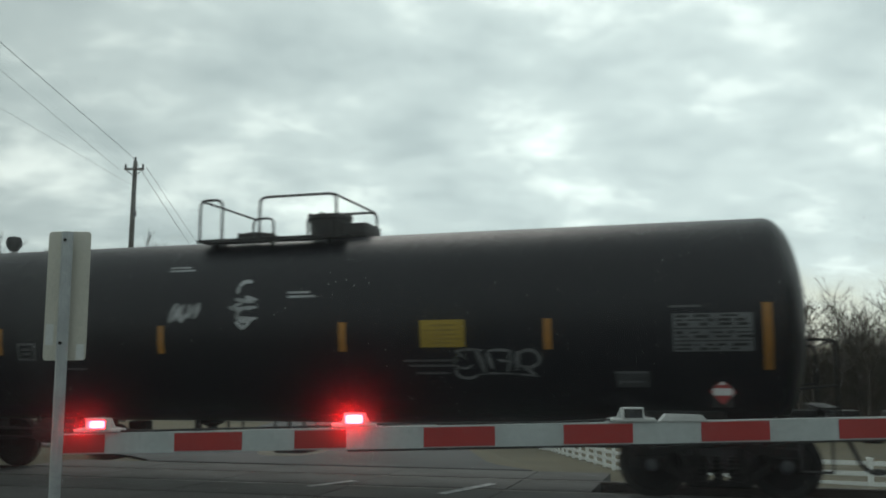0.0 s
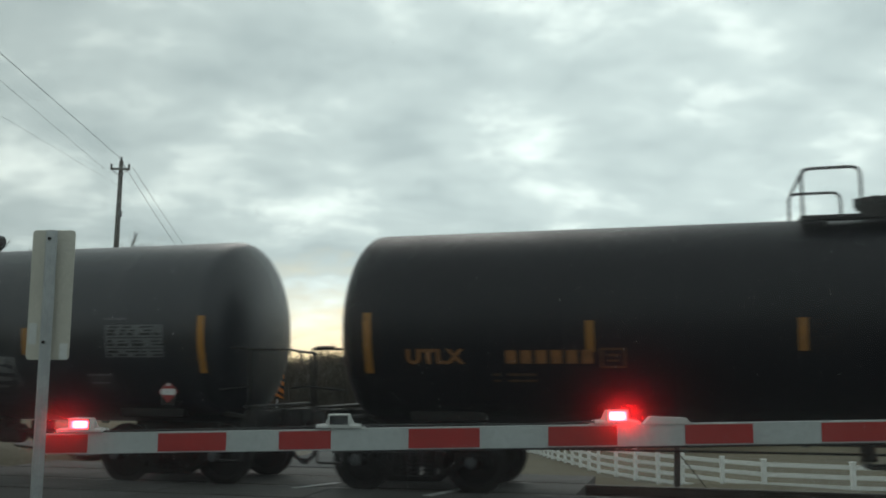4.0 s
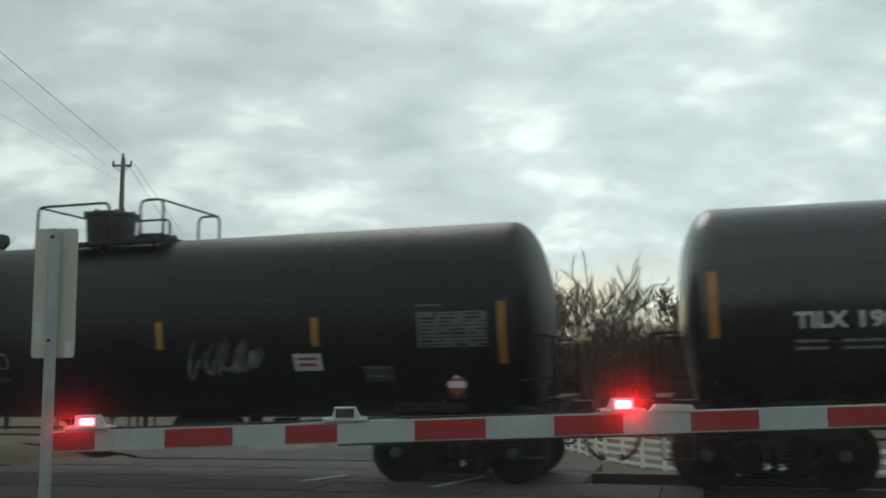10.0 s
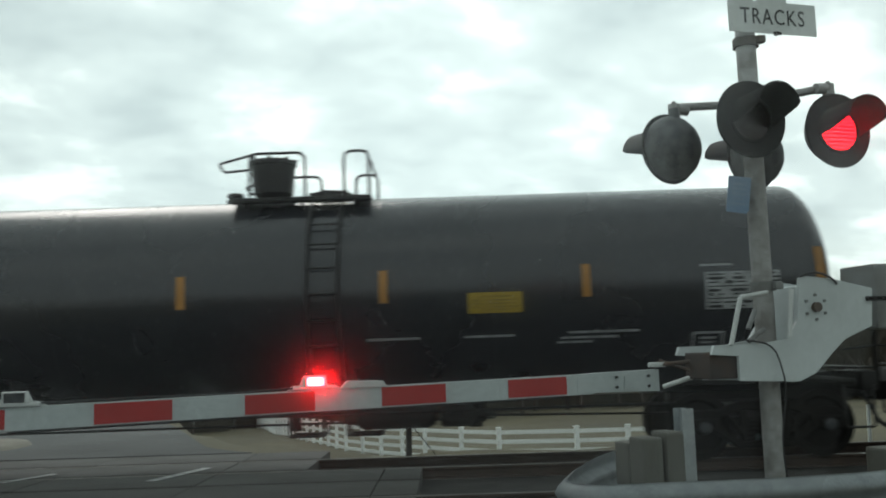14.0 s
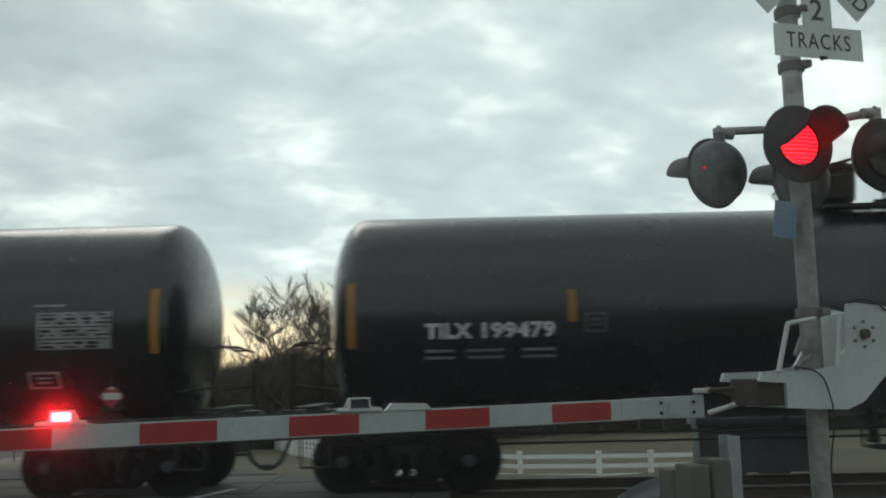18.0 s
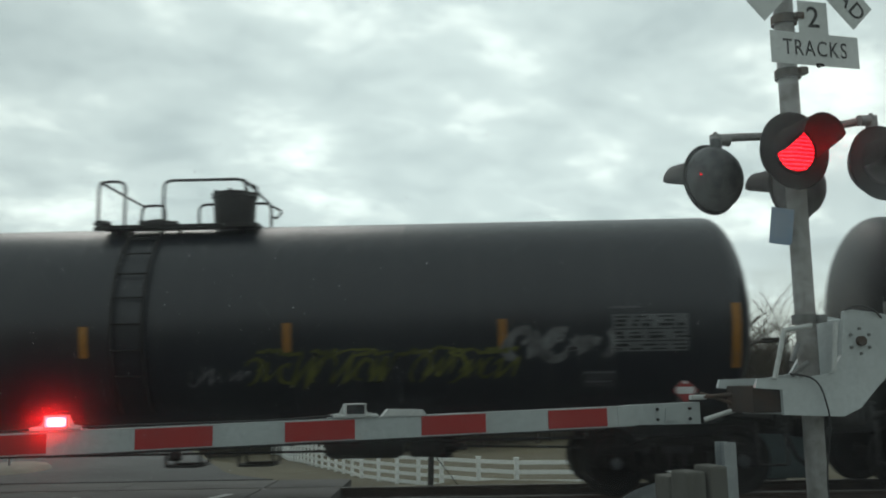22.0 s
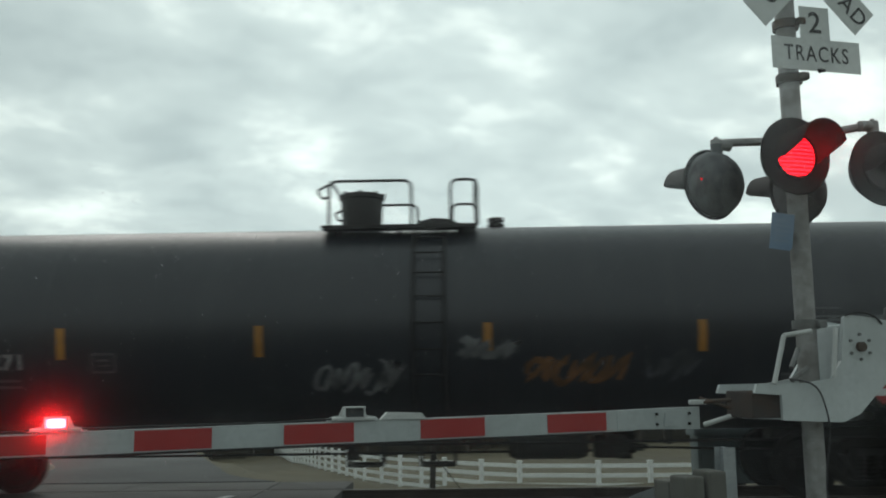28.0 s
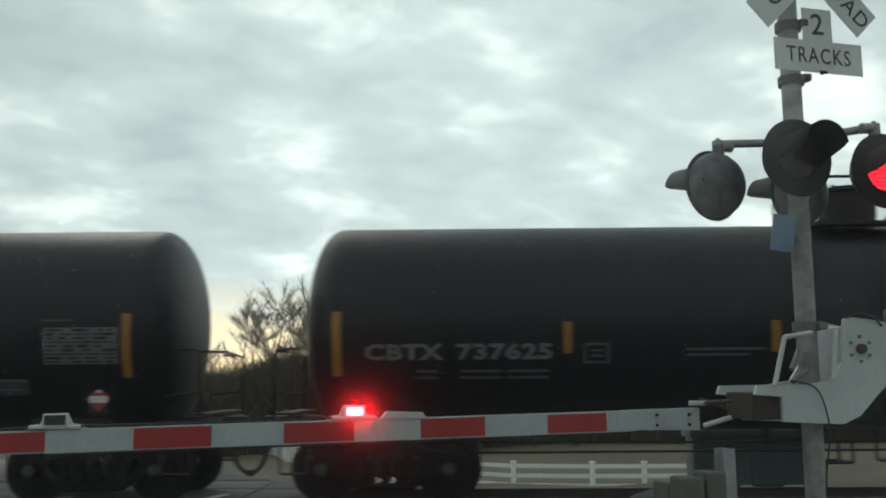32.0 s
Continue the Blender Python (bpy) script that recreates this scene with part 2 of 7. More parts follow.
LETTER_GREY = material("weathered_white_lettering", (0.34, 0.35, 0.355), 0.6, tint=(0.10, 0.10, 0.10), amount=0.7, scale=7, fine=40, bump=0)
LETTER_WHITE = material("clean_white_lettering", (0.57, 0.58, 0.59), 0.55, tint=(0.28, 0.28, 0.28), amount=0.4, scale=7, fine=40, bump=0)
MARK_PALE = material("dusty_pale_lettering", (0.24, 0.245, 0.25), 0.65, tint=(0.12, 0.12, 0.12), amount=0.7, scale=7, fine=40, bump=0)
SPRAY_PALE = material("pale_spray_paint", (0.26, 0.265, 0.275), 0.65, tint=(0.05, 0.05, 0.052), amount=0.8, scale=3, fine=30, bump=0)
MARK_GREY = material("dusty_grey_lettering", (0.14, 0.145, 0.15), 0.65, tint=(0.12, 0.12, 0.12), amount=0.7, scale=7, fine=40, bump=0)
LETTER_DIM = material("dust_dimmed_lettering", (0.095, 0.097, 0.103), 0.65, tint=(0.04, 0.04, 0.04), amount=0.6, scale=7, fine=40, bump=0)
ORANGE_DIM = material("dust_dimmed_orange_lettering", (0.085, 0.042, 0.018), 0.65, tint=(0.03, 0.018, 0.01), amount=0.6, scale=7, fine=40, bump=0)
LETTER_ORANGE = material("orange_lettering", (0.25, 0.105, 0.028), 0.6, tint=(0.11, 0.052, 0.022), amount=0.6, scale=7, fine=40, bump=0)
SPRAY_WHITE = material("white_spray_paint", (0.42, 0.43, 0.44), 0.6, tint=(0.05, 0.05, 0.05), amount=0.85, scale=3, fine=30, bump=0)
SPRAY_DIM = material("faded_spray_paint", (0.17, 0.175, 0.18), 0.65, tint=(0.02, 0.02, 0.02), amount=0.9, scale=3, fine=30, bump=0)
SPRAY_HAZE = material("thin_grey_overspray", (0.075, 0.08, 0.088), 0.6, tint=(0.02, 0.02, 0.02), amount=0.9, scale=2, fine=20, bump=0)
SPRAY_VINE = material("green_yellow_spray_paint", (0.13, 0.14, 0.03), 0.6, tint=(0.02, 0.025, 0.01), amount=0.8, scale=3, fine=30, bump=0)
SPRAY_YELLOW = material("yellow_spray_paint", (0.17, 0.13, 0.02), 0.6, tint=(0.03, 0.03, 0.01), amount=0.8, scale=3, fine=30, bump=0)
SPRAY_ORANGE = material("orange_spray_paint", (0.20, 0.09, 0.03), 0.6, tint=(0.03, 0.02, 0.01), amount=0.8, scale=3, fine=30, bump=0)
SPRAY_DULL = material("dull_ochre_spray_paint", (0.17, 0.11, 0.04), 0.6, tint=(0.03, 0.025, 0.01), amount=0.8, scale=3, fine=30, bump=0)
SPRAY_PINK = material("pink_spray_paint", (0.22, 0.05, 0.13), 0.6, tint=(0.04, 0.01, 0.03), amount=0.8, scale=3, fine=30, bump=0)
HAZ_RED = material("placard_red", (0.30, 0.03, 0.03), 0.5, tint=(0.15, 0.03, 0.03), amount=0.4)
HAZ_WHITE = material("placard_white", (0.6, 0.6, 0.6), 0.5, tint=(0.3, 0.3, 0.3), amount=0.4)
ARM_WHITE = material("weathered_white_arm", (0.42, 0.46, 0.46), 0.55, tint=(0.30, 0.33, 0.33), amount=0.5, scale=3, fine=40, bump=0.05)
ARM_RED = material("red_reflective_sheeting", (0.36, 0.022, 0.02), 0.45, tint=(0.22, 0.018, 0.016), amount=0.4, scale=5, fine=120, bump=0.06)
HOUSING = material("pale_cast_housing", (0.55, 0.57, 0.56), 0.5, tint=(0.30, 0.31, 0.31), amount=0.4, scale=9)
LENS_DARK = material("unlit_lens_plate", (0.05, 0.055, 0.06), 0.25, tint=(0.03, 0.03, 0.03), amount=0.3, scale=30, fine=120)
LENS_OFF = material("unlit_dark_red_lens", (0.014, 0.005, 0.005), 0.22, tint=(0.009, 0.004, 0.004), amount=0.3, scale=30, fine=120)
MAST_PAINT = material("aged_aluminium_mast", (0.34, 0.34, 0.335), 0.55, metal=0.25, tint=(0.14, 0.125, 0.115), amount=0.8, scale=9, fine=60, streak=0.35, streak_color=(0.12, 0.11, 0.10))
MECH_WHITE = material("white_painted_mechanism", (0.53, 0.575, 0.58), 0.5, tint=(0.36, 0.385, 0.39), amount=0.5, scale=3, fine=40, streak=0.2, streak_color=(0.3, 0.29, 0.27))
MECH_GREY = material("grey_steel_bracket", (0.20, 0.21, 0.21), 0.6, metal=0.3, tint=(0.10, 0.09, 0.08), amount=0.6, scale=8)
RUST_STEEL = material("rusty_dark_steel", (0.055, 0.045, 0.038), 0.75, metal=0.1, tint=(0.11, 0.055, 0.03), amount=0.6, scale=9, fine=50, bump=0.3)
SOCKET_RUST = material("dark_rusty_socket", (0.035, 0.030, 0.027), 0.85, tint=(0.075, 0.045, 0.03), amount=0.7, scale=7, fine=50, bump=0.3)
LAMP_BLACK = material("black_lamp_paint", (0.011, 0.012, 0.013), 0.75, tint=(0.028, 0.028, 0.028), amount=0.5, scale=7, spec=0.25)
LAMP_HOOD = material("worn_black_hood_paint", (0.014, 0.0145, 0.015), 0.7, tint=(0.024, 0.024, 0.024), amount=0.5, scale=7, spec=0.25)
LAMP_BACK = material("weathered_grey_lamp_back", (0.115, 0.12, 0.125), 0.55, metal=0.3, tint=(0.035, 0.037, 0.04), amount=0.8, scale=11, streak=0.3, streak_color=(0.22, 0.21, 0.20))
SIGN_WHITE = material("white_sign_sheeting", (0.60, 0.63, 0.62), 0.5, tint=(0.45, 0.47, 0.46), amount=0.5, scale=4, fine=40, bump=0.02)
SIGN_BLACK = material("black_sign_legend", (0.012, 0.012, 0.012), 0.5, bump=0)
NOTICE_PALE = material("pale_blue_print", (0.26, 0.34, 0.44), 0.5, bump=0)
SIGN_BLUE = material("blue_notice_plate", (0.15, 0.23, 0.34), 0.45, tint=(0.24, 0.31, 0.40), amount=0.5, scale=9)
SIGN_BACK = material("bare_sign_back", (0.52, 0.51, 0.44), 0.55, tint=(0.42, 0.41, 0.36), amount=0.5, scale=5, fine=50, bump=0.03)
GALV = material("galvanised_steel", (0.40, 0.43, 0.44), 0.5, metal=0.5, tint=(0.27, 0.29, 0.30), amount=0.6, scale=8, fine=50)
WOOD_POST = material("weathered_timber", (0.12, 0.12, 0.105), 0.85, tint=(0.075, 0.07, 0.06), amount=0.7, scale=3, fine=40, stretch=(4, 4, 0.6), bump=0.4)
POLE_WOOD = material("dark_pole_timber", (0.115, 0.108, 0.098), 0.9, tint=(0.04, 0.035, 0.03), amount=0.6, scale=3, fine=30, stretch=(4, 4, 0.5), bump=0.3)
CABLE = material("dark_cable", (0.02, 0.02, 0.022), 0.6, bump=0)
FENCE_WHITE = material("white_painted_fence_board", (0.84, 0.86, 0.85), 0.55, tint=(0.66, 0.68, 0.65), amount=0.4, scale=4, fine=30, random_tone=0.06)
ASPHALT = material("worn_asphalt", (0.066, 0.069, 0.070), 0.8, spec=0.35, tint=(0.044, 0.046, 0.046), amount=0.8, scale=0.35, fine=45, bump=0.4)
CONCRETE = material("worn_crossing_concrete", (0.066, 0.063, 0.059), 0.8, tint=(0.040, 0.037, 0.034), amount=0.7, scale=0.8, fine=40, bump=0.3, random_tone=0.12)
CONCRETE_PALE = material("pale_island_concrete", (0.24, 0.22, 0.18), 0.85, tint=(0.15, 0.135, 0.11), amount=0.6, scale=2, fine=30, bump=0.3)
RUBBER = material("black_flangeway_rubber", (0.02, 0.02, 0.02), 0.8, tint=(0.04, 0.038, 0.035), amount=0.5)
PAINT_LINE = material("worn_white_road_paint", (0.55, 0.56, 0.55), 0.7, tint=(0.17, 0.17, 0.17), amount=0.9, scale=5, fine=40)
BALLAST = material("oily_dark_ballast", (0.055, 0.05, 0.046), 0.95, tint=(0.02, 0.019, 0.018), amount=0.8, scale=1.2, fine=22, bump=0.9, relief=0.05)
GRASS = material("dry_winter_grass", (0.112, 0.094, 0.050), 0.95, tint=(0.050, 0.046, 0.030), amount=0.8, scale=0.12, fine=7, bump=0.6, relief=0.05)
CABINET_PAINT = material("dull_teal_grey_cabinet", (0.15, 0.195, 0.205), 0.55, tint=(0.09, 0.115, 0.12), amount=0.5, scale=2, fine=40)
BARK = material("grey_brown_bark", (0.085, 0.072, 0.06), 0.9, tint=(0.045, 0.038, 0.032), amount=0.7, scale=3, fine=30, bump=0.4)
TWIG = material("bare_twig", (0.10, 0.085, 0.07), 0.9, tint=(0.06, 0.05, 0.04), amount=0.6, scale=3, fine=20, bump=0)
BRUSH = material("dense_winter_brush", (0.09, 0.075, 0.055), 0.95, tint=(0.045, 0.042, 0.035), amount=0.8, scale=0.5, fine=9, bump=0)
STRIPE_ORANGE = material("orange_marker_sheeting", (0.75, 0.22, 0.03), 0.5, tint=(0.5, 0.15, 0.03), amount=0.4)
VINYL = material("grey_dashboard_vinyl", (0.20, 0.207, 0.23), 0.7, tint=(0.17, 0.177, 0.195), amount=0.4, scale=5)
DASH = material("dark_grey_car_paint", (0.035, 0.037, 0.040), 0.7, tint=(0.028, 0.029, 0.031), amount=0.4, scale=5)
RED_GLOW = glow("lit_red_signal", (1.0, 0.008, 0.018), 3.0, bars=72.0)
TIP_GLOW = glow("lit_red_tip_lamp", (1.0, 0.018, 0.028), 40.0, hot=80.0)
GATE_GLOW = glow("lit_red_gate_lamp", (1.0, 0.011, 0.016), 110.0, hot=230.0)

# ---- mesh helpers ----


def part(name, bm, mat, parent=None, label="", m=None):
    """Links a bmesh as one mesh object, under a thing or a part where one is given."""
    mesh = bpy.data.meshes.new(name)
    bm.to_mesh(mesh)
    bm.free()
    for item in (mat if isinstance(mat, (list, tuple)) else (mat,)):
        mesh.materials.append(item)
    ob = new(name, mesh)
    if parent is not None:
        ob.parent = parent
    if m is not None:
        ob.matrix_basis = m
    if label:
        tagged(ob, label)
    return ob


def twin(ob, m, parent=None):
    """Another object on the same mesh."""
    other = new(ob.name, ob.data)
    other.parent = parent or ob.parent
    other.matrix_basis = m
    return other


def smooth(bm, angle=40):
    for f in bm.faces:
        f.smooth = True
    for e in bm.edges:
        if len(e.link_faces) == 2 and e.calc_face_angle(0) > radians(angle):
            e.smooth = False
    return bm


def box(bm, c, s, bevel=0.0, m=None, index=0):
    verts = bmesh.ops.create_cube(bm, size=1.0, matrix=Matrix.LocRotScale(c, None, s))["verts"]
    if bevel:
        edges = list({e for v in verts for e in v.link_edges})
        made = bmesh.ops.bevel(bm, geom=edges, offset=bevel, segments=2, affect="EDGES", profile=0.6)
        verts = list({v for v in made["verts"]} | {v for v in verts if v.is_valid})
    if m is not None:
        bmesh.ops.transform(bm, matrix=m, verts=verts)
    if index:
        for f in {f for v in verts for f in v.link_faces}:
            f.material_index = index
    return verts


def rod(bm, a, b, r, r2=None, n=12, caps=True):
    a, b = Vector(a), Vector(b)
    d = b - a
    m = Matrix.Translation((a + b) / 2) @ d.to_track_quat("Z", "Y").to_matrix().to_4x4()
    return bmesh.ops.create_cone(bm, cap_ends=caps, segments=n, radius1=r, radius2=r if r2 is None else r2, depth=d.length, matrix=m)["verts"]


def pipe(bm, points, r, n=8):
    """A bent pipe through points, with mitred joints."""
    points = [Vector(p) for p in points]
    rings = []
    up = None
    for i, p in enumerate(points):
        d = (points[min(i + 1, len(points) - 1)] - points[max(i - 1, 0)]).normalized()
        if up is None:
            up = d.orthogonal().normalized()
        up = (up - d * up.dot(d)).normalized()
        side = d.cross(up)
        rings.append([bm.verts.new(p + (up * math.cos(k * math.tau / n) + side * math.sin(k * math.tau / n)) * r) for k in range(n)])
    for a, b in zip(rings, rings[1:]):
        for k in range(n):
            bm.faces.new((a[k], a[(k + 1) % n], b[(k + 1) % n], b[k])).smooth = True
    bm.faces.new(rings[0][::-1])
    bm.faces.new(rings[-1])


def bend(points, r, steps=4):
    """Rounds the inner corners of a line of points."""
    points = [Vector(p) for p in points]
    out = [points[0]]
    for a, p, b in zip(points, points[1:], points[2:]):
        i, o = p + (a - p).normalized() * r, p + (b - p).normalized() * r
        for k in range(steps + 1):
            s = k / steps
            out.append(i * (1 - s) ** 2 + p * 2 * s * (1 - s) + o * s ** 2)
    return out + [points[-1]]


def lathe(bm, profile, n=32, m=None, index=0):
    """Turns a profile of (radius, z) about z."""
    rings, made = [], []
    for r, z in profile:
        ring = [bm.verts.new((r * math.cos(k * math.tau / n), r * math.sin(k * math.tau / n), z)) for k in range(n)] if r > 1e-4 else [bm.verts.new((0, 0, z))]
        rings.append(ring)
        made += ring
    for a, b in zip(rings, rings[1:]):
        for k in range(n):
            if len(a) == 1 and len(b) == 1:
                continue
            if len(a) == 1:
                f = bm.faces.new((a[0], b[(k + 1) % n], b[k]))
            elif len(b) == 1:
                f = bm.faces.new((a[k], a[(k + 1) % n], b[0]))
            else:
                f = bm.faces.new((a[k], a[(k + 1) % n], b[(k + 1) % n], b[k]))
            f.smooth, f.material_index = True, index
    if m is not None:
        bmesh.ops.transform(bm, matrix=m, verts=made)
    return made


def prism(bm, outline, depth, m=None, index=0):
    """A flat outline of (x, z) given thickness along y, centred."""
    back = [bm.verts.new((x, depth / 2, z)) for x, z in outline]
    front = [bm.verts.new((x, -depth / 2, z)) for x, z in outline]
    faces = [bm.faces.new(back[::-1]), bm.faces.new(front)]
    for i in range(len(outline)):
        j = (i + 1) % len(outline)
        faces.append(bm.faces.new((front[i], back[i], back[j], front[j])))
    for f in faces:
        f.material_index = index
    bmesh.ops.recalc_face_normals(bm, faces=faces)
    if m is not None:
        bmesh.ops.transform(bm, matrix=m, verts=back + front)
    return back + front


def lettering(words, size, spacing=1.0, depth=0.002, bold=0.0, width=1.0):
    """Words in the built-in font as a bmesh in the plane of x and z, facing -y, centred."""
    data = bpy.data.curves.new("words", "FONT")
    data.body, data.size, data.space_character, data.extrude = words, size, spacing, depth
    data.align_x, data.align_y, data.offset = "CENTER", "CENTER", bold
    data.resolution_u = 3
    ob = new("words", data)
    mesh = ob.to_mesh()
    bm = bmesh.new()
    bm.from_mesh(mesh)
    ob.to_mesh_clear()
    bpy.data.objects.remove(ob)
    bpy.data.curves.remove(data)
    bmesh.ops.transform(bm, matrix=Matrix.Rotation(radians(90), 4, "X") @ Matrix.Diagonal((width, 1, 1, 1)), verts=bm.verts)
    return bm


def empty(name, m=None):
    ob = new(name)
    ob.empty_display_size = 0.3
    if m is not None:
        ob.matrix_basis = m
    return ob

# ---- the plan: the track runs slantwise before the camera ----
ALONG = Vector((0.96123, -0.27573, 0)).normalized()
AWAY = Vector((0.27573, 0.96123, 0)).normalized()
TRACK_YAW = math.degrees(math.atan2(ALONG.y, ALONG.x))
TRACK_FAR = 14.62


def on_track(s, away=0.0, z=0.0):
    p = ALONG * s + AWAY * (TRACK_FAR + away)
    return Vector((p.x, p.y, z))


def track_pose(s, away=0.0, z=0.0):
    return Matrix.Translation(on_track(s, away, z)) @ pose(0, 0, 0, 0, 0, TRACK_YAW)


def smoothstep(a, b, x):
    t = min(max((x - a) / (b - a), 0), 1)
    return t * t * (3 - 2 * t)


CROSS_A, CROSS_B, CROSS_FAR_B = -12.9, -0.2, -1.9


def road_left(y):
    return -5.2 - 0.10 * max(y - 14, 0) - 5.0 * math.exp(-((y - 22) / 3.0) ** 2)


def road_right(y):
    return 2.45 - 1.75 * smoothstep(15.3, 19.2, y) - 0.08 * min(max(y - 19, 0), 12) - 0.03 * max(y - 31, 0) + 0.3 * math.exp(-((y - 15.0) / 1.2) ** 2)


def ground_height(x, y):
    """Level at the crossing; past the track the land drops away, the road falls more gently."""
    away = x * AWAY.x + y * AWAY.y - TRACK_FAR
    on_road = 1 - smoothstep(0.2, 3.0, x - road_right(y))
    low = -2.4 * smoothstep(2.2, 13.0, away) - (0.037 * min(max(away - 14, 0), 150) + 0.016 * min(max(away - 50, 0), 114)) * (1 - 0.4 * smoothstep(18, 45, x))
    gentle = -2.1 * smoothstep(2.5, 80, away)
    z = low * (1 - on_road) + gentle * on_road - 0.03
    z += 0.35 * noise.noise((x * 0.05, y * 0.05, 0)) * smoothstep(12, 70, abs(away))
    z -= 0.35 * smoothstep(2.8, 4.2, x) * smoothstep(-2.0, -4.0, away) * smoothstep(2, 4.5, y)
    s = x * ALONG.x + y * ALONG.y
    end = CROSS_B if away < -1.0 else CROSS_FAR_B
    off_crossing = smoothstep(end - 0.1, end + 0.5, s) + smoothstep(CROSS_A + 0.1, CROSS_A - 0.5, s)
    z -= 0.6 * min(off_crossing, 1) * smoothstep(-8.2, -6.9, away) * smoothstep(4.4, 2.6, away)
    return z


def build_ground():
    """One sheet to the horizon, fine near the camera."""
    def line(near, far, fine):
        out, v, step = [0.0], 0.0, fine
        while v < far:
            step = fine if v < near else step * 1.28
            v += step
            out.append(v)
        return out
    pos = line(34, 2600, 1.0)
    xs = sorted({-v for v in pos} | set(pos))
    ys = sorted({-v for v in line(6, 2600, 2.0)} | set(line(70, 2600, 1.0)))
    bm = bmesh.new()
    grid = [[bm.verts.new((x, y, ground_height(x, y))) for x in xs] for y in ys]
    for a, b in zip(grid, grid[1:]):
        for i in range(len(xs) - 1):
            bm.faces.new((a[i], a[i + 1], b[i + 1], b[i])).smooth = True
    tagged(part("ground", bm, GRASS), "dry tan winter grass falling away past the tracks", "ground", kind="structure")


build_ground()


def build_road():
    """Asphalt in rows along the track; under the crossing panels it lies deeper."""
    bm = bmesh.new()
    marks = sorted({round(-27 + 0.5 * k, 3) for k in range(230)} | {-6.42, -6.40, 2.12, 2.14})
    rows = []
    for away in marks:
        flat = (away + TRACK_FAR) / AWAY.y
        a, b, n = road_left(flat), road_right(flat), 16
        row = []
        for k in range(n + 1):
            x = a + (b - a) * k / n
            y = flat - x * AWAY.x / AWAY.y
            z = ground_height(x, y) + 0.045 - (0.16 if -6.41 < away < 2.13 else 0)
            row.append(bm.verts.new((x, y, z)))
        rows.append(row)
    for a, b in zip(rows, rows[1:]):
        for i in range(len(a) - 1):
            bm.faces.new((a[i], a[i + 1], b[i + 1], b[i]))
    tagged(part("road", bm, ASPHALT), "worn grey asphalt road dipping beyond the crossing", "road", kind="structure")


build_road()


def rail_section():
    return [(-0.07, 0), (0.07, 0), (0.07, 0.015), (0.012, 0.035), (0.012, 0.12), (0.037, 0.135), (0.037, 0.165), (0.03, 0.172), (-0.03, 0.172), (-0.037, 0.165), (-0.037, 0.135), (-0.012, 0.12), (-0.012, 0.035), (-0.07, 0.015)]


S0, S1 = -160.0, 160.0


def build_track(away, name_label):
    bed = empty("railway_track", track_pose(0, away))
    for side in (-0.7525, 0.7525):
        bm = bmesh.new()
        section = rail_section()
        a = [bm.verts.new((S0, side + x, z - 0.172)) for x, z in section]
        b = [bm.verts.new((S1, side + x, z - 0.172)) for x, z in section]
        for i in range(len(section)):
            j = (i + 1) % len(section)
            f = bm.faces.new((a[i], a[j], b[j], b[i]))
            f.material_index = 1 if section[i][1] > 0.16 and section[j][1] > 0.16 else 0
        bmesh.ops.recalc_face_normals(bm, faces=bm.faces)
        part("rail", bm, (RAIL_STEEL, BRIGHT_STEEL), bed)
    return tagged(bed, name_label, "railway track", kind="structure")


build_track(0.0, "steel rails with a polished running edge on dark ties")
build_track(-4.3, "second empty pair of rails before the passing train")


def build_ballast():
    bm = bmesh.new()
    section = [(-7.6, -0.42), (-6.3, -0.20), (-5.7, -0.19), (-4.3, -0.21), (-2.9, -0.19), (-2.1, -0.20), (-1.4, -0.19), (0, -0.21), (1.4, -0.19), (2.2, -0.24), (3.4, -0.95)]
    rows = []
    s = S0
    while s <= S1:
        rows.append([bm.verts.new((*on_track(s + 0.15 * noise.noise((s, d, 1)), d)[:2], z + 0.05 * noise.noise((s * 1.3, d * 1.3, 0)))) for d, z in section])
        s += 0.8 if abs(s) < 25 else 4
    for a, b in zip(rows, rows[1:]):
        for i in range(len(a) - 1):
            bm.faces.new((a[i], b[i], b[i + 1], a[i + 1])).smooth = True
    bmesh.ops.recalc_face_normals(bm, faces=bm.faces)
    tagged(part("ballast", bm, BALLAST), "dark oily ballast bed under both tracks", "ballast", kind="structure")


build_ballast()

def build_crossing():
    """Concrete panels between and beside the rails, where the road crosses."""
    for away in (0.0, -4.3):
        deck = empty("crossing_surface", track_pose(0, away))
        for lane, (a, b) in {"field": (-2.05, -0.86), "gauge": (-0.63, 0.63), "far": (0.86, 2.1)}.items():
            panel = None
            s = CROSS_A
            stop = CROSS_FAR_B if away > -1 and lane != "field" else CROSS_B
            while s < stop - 0.1:
                w = min(2.43, stop - s)
                if panel is None or w < 2.4:
                    bm = bmesh.new()
                    box(bm, (0, 0, -0.1), (w - 0.02, b - a, 0.2), 0.012)
                    panel = part("crossing_panel", bm, CONCRETE, deck, m=pose(s + w / 2, (a + b) / 2, 0.004))
                else:
                    twin(panel, pose(s + w / 2, (a + b) / 2, 0.004 + 0.006 * random.uniform(-1, 1)))
                s += 2.43
        for d in (-0.755, 0.755):
            bm = bmesh.new()
            stop = CROSS_FAR_B if away > -1 else CROSS_B
            box(bm, ((CROSS_A + stop) / 2, d, -0.11), (stop - CROSS_A, 0.2, 0.12))
            part("flangeway_filler", bm, RUBBER, deck)
        tagged(deck, "worn grey concrete crossing panels along the rails", "level crossing", kind="structure")


build_crossing()


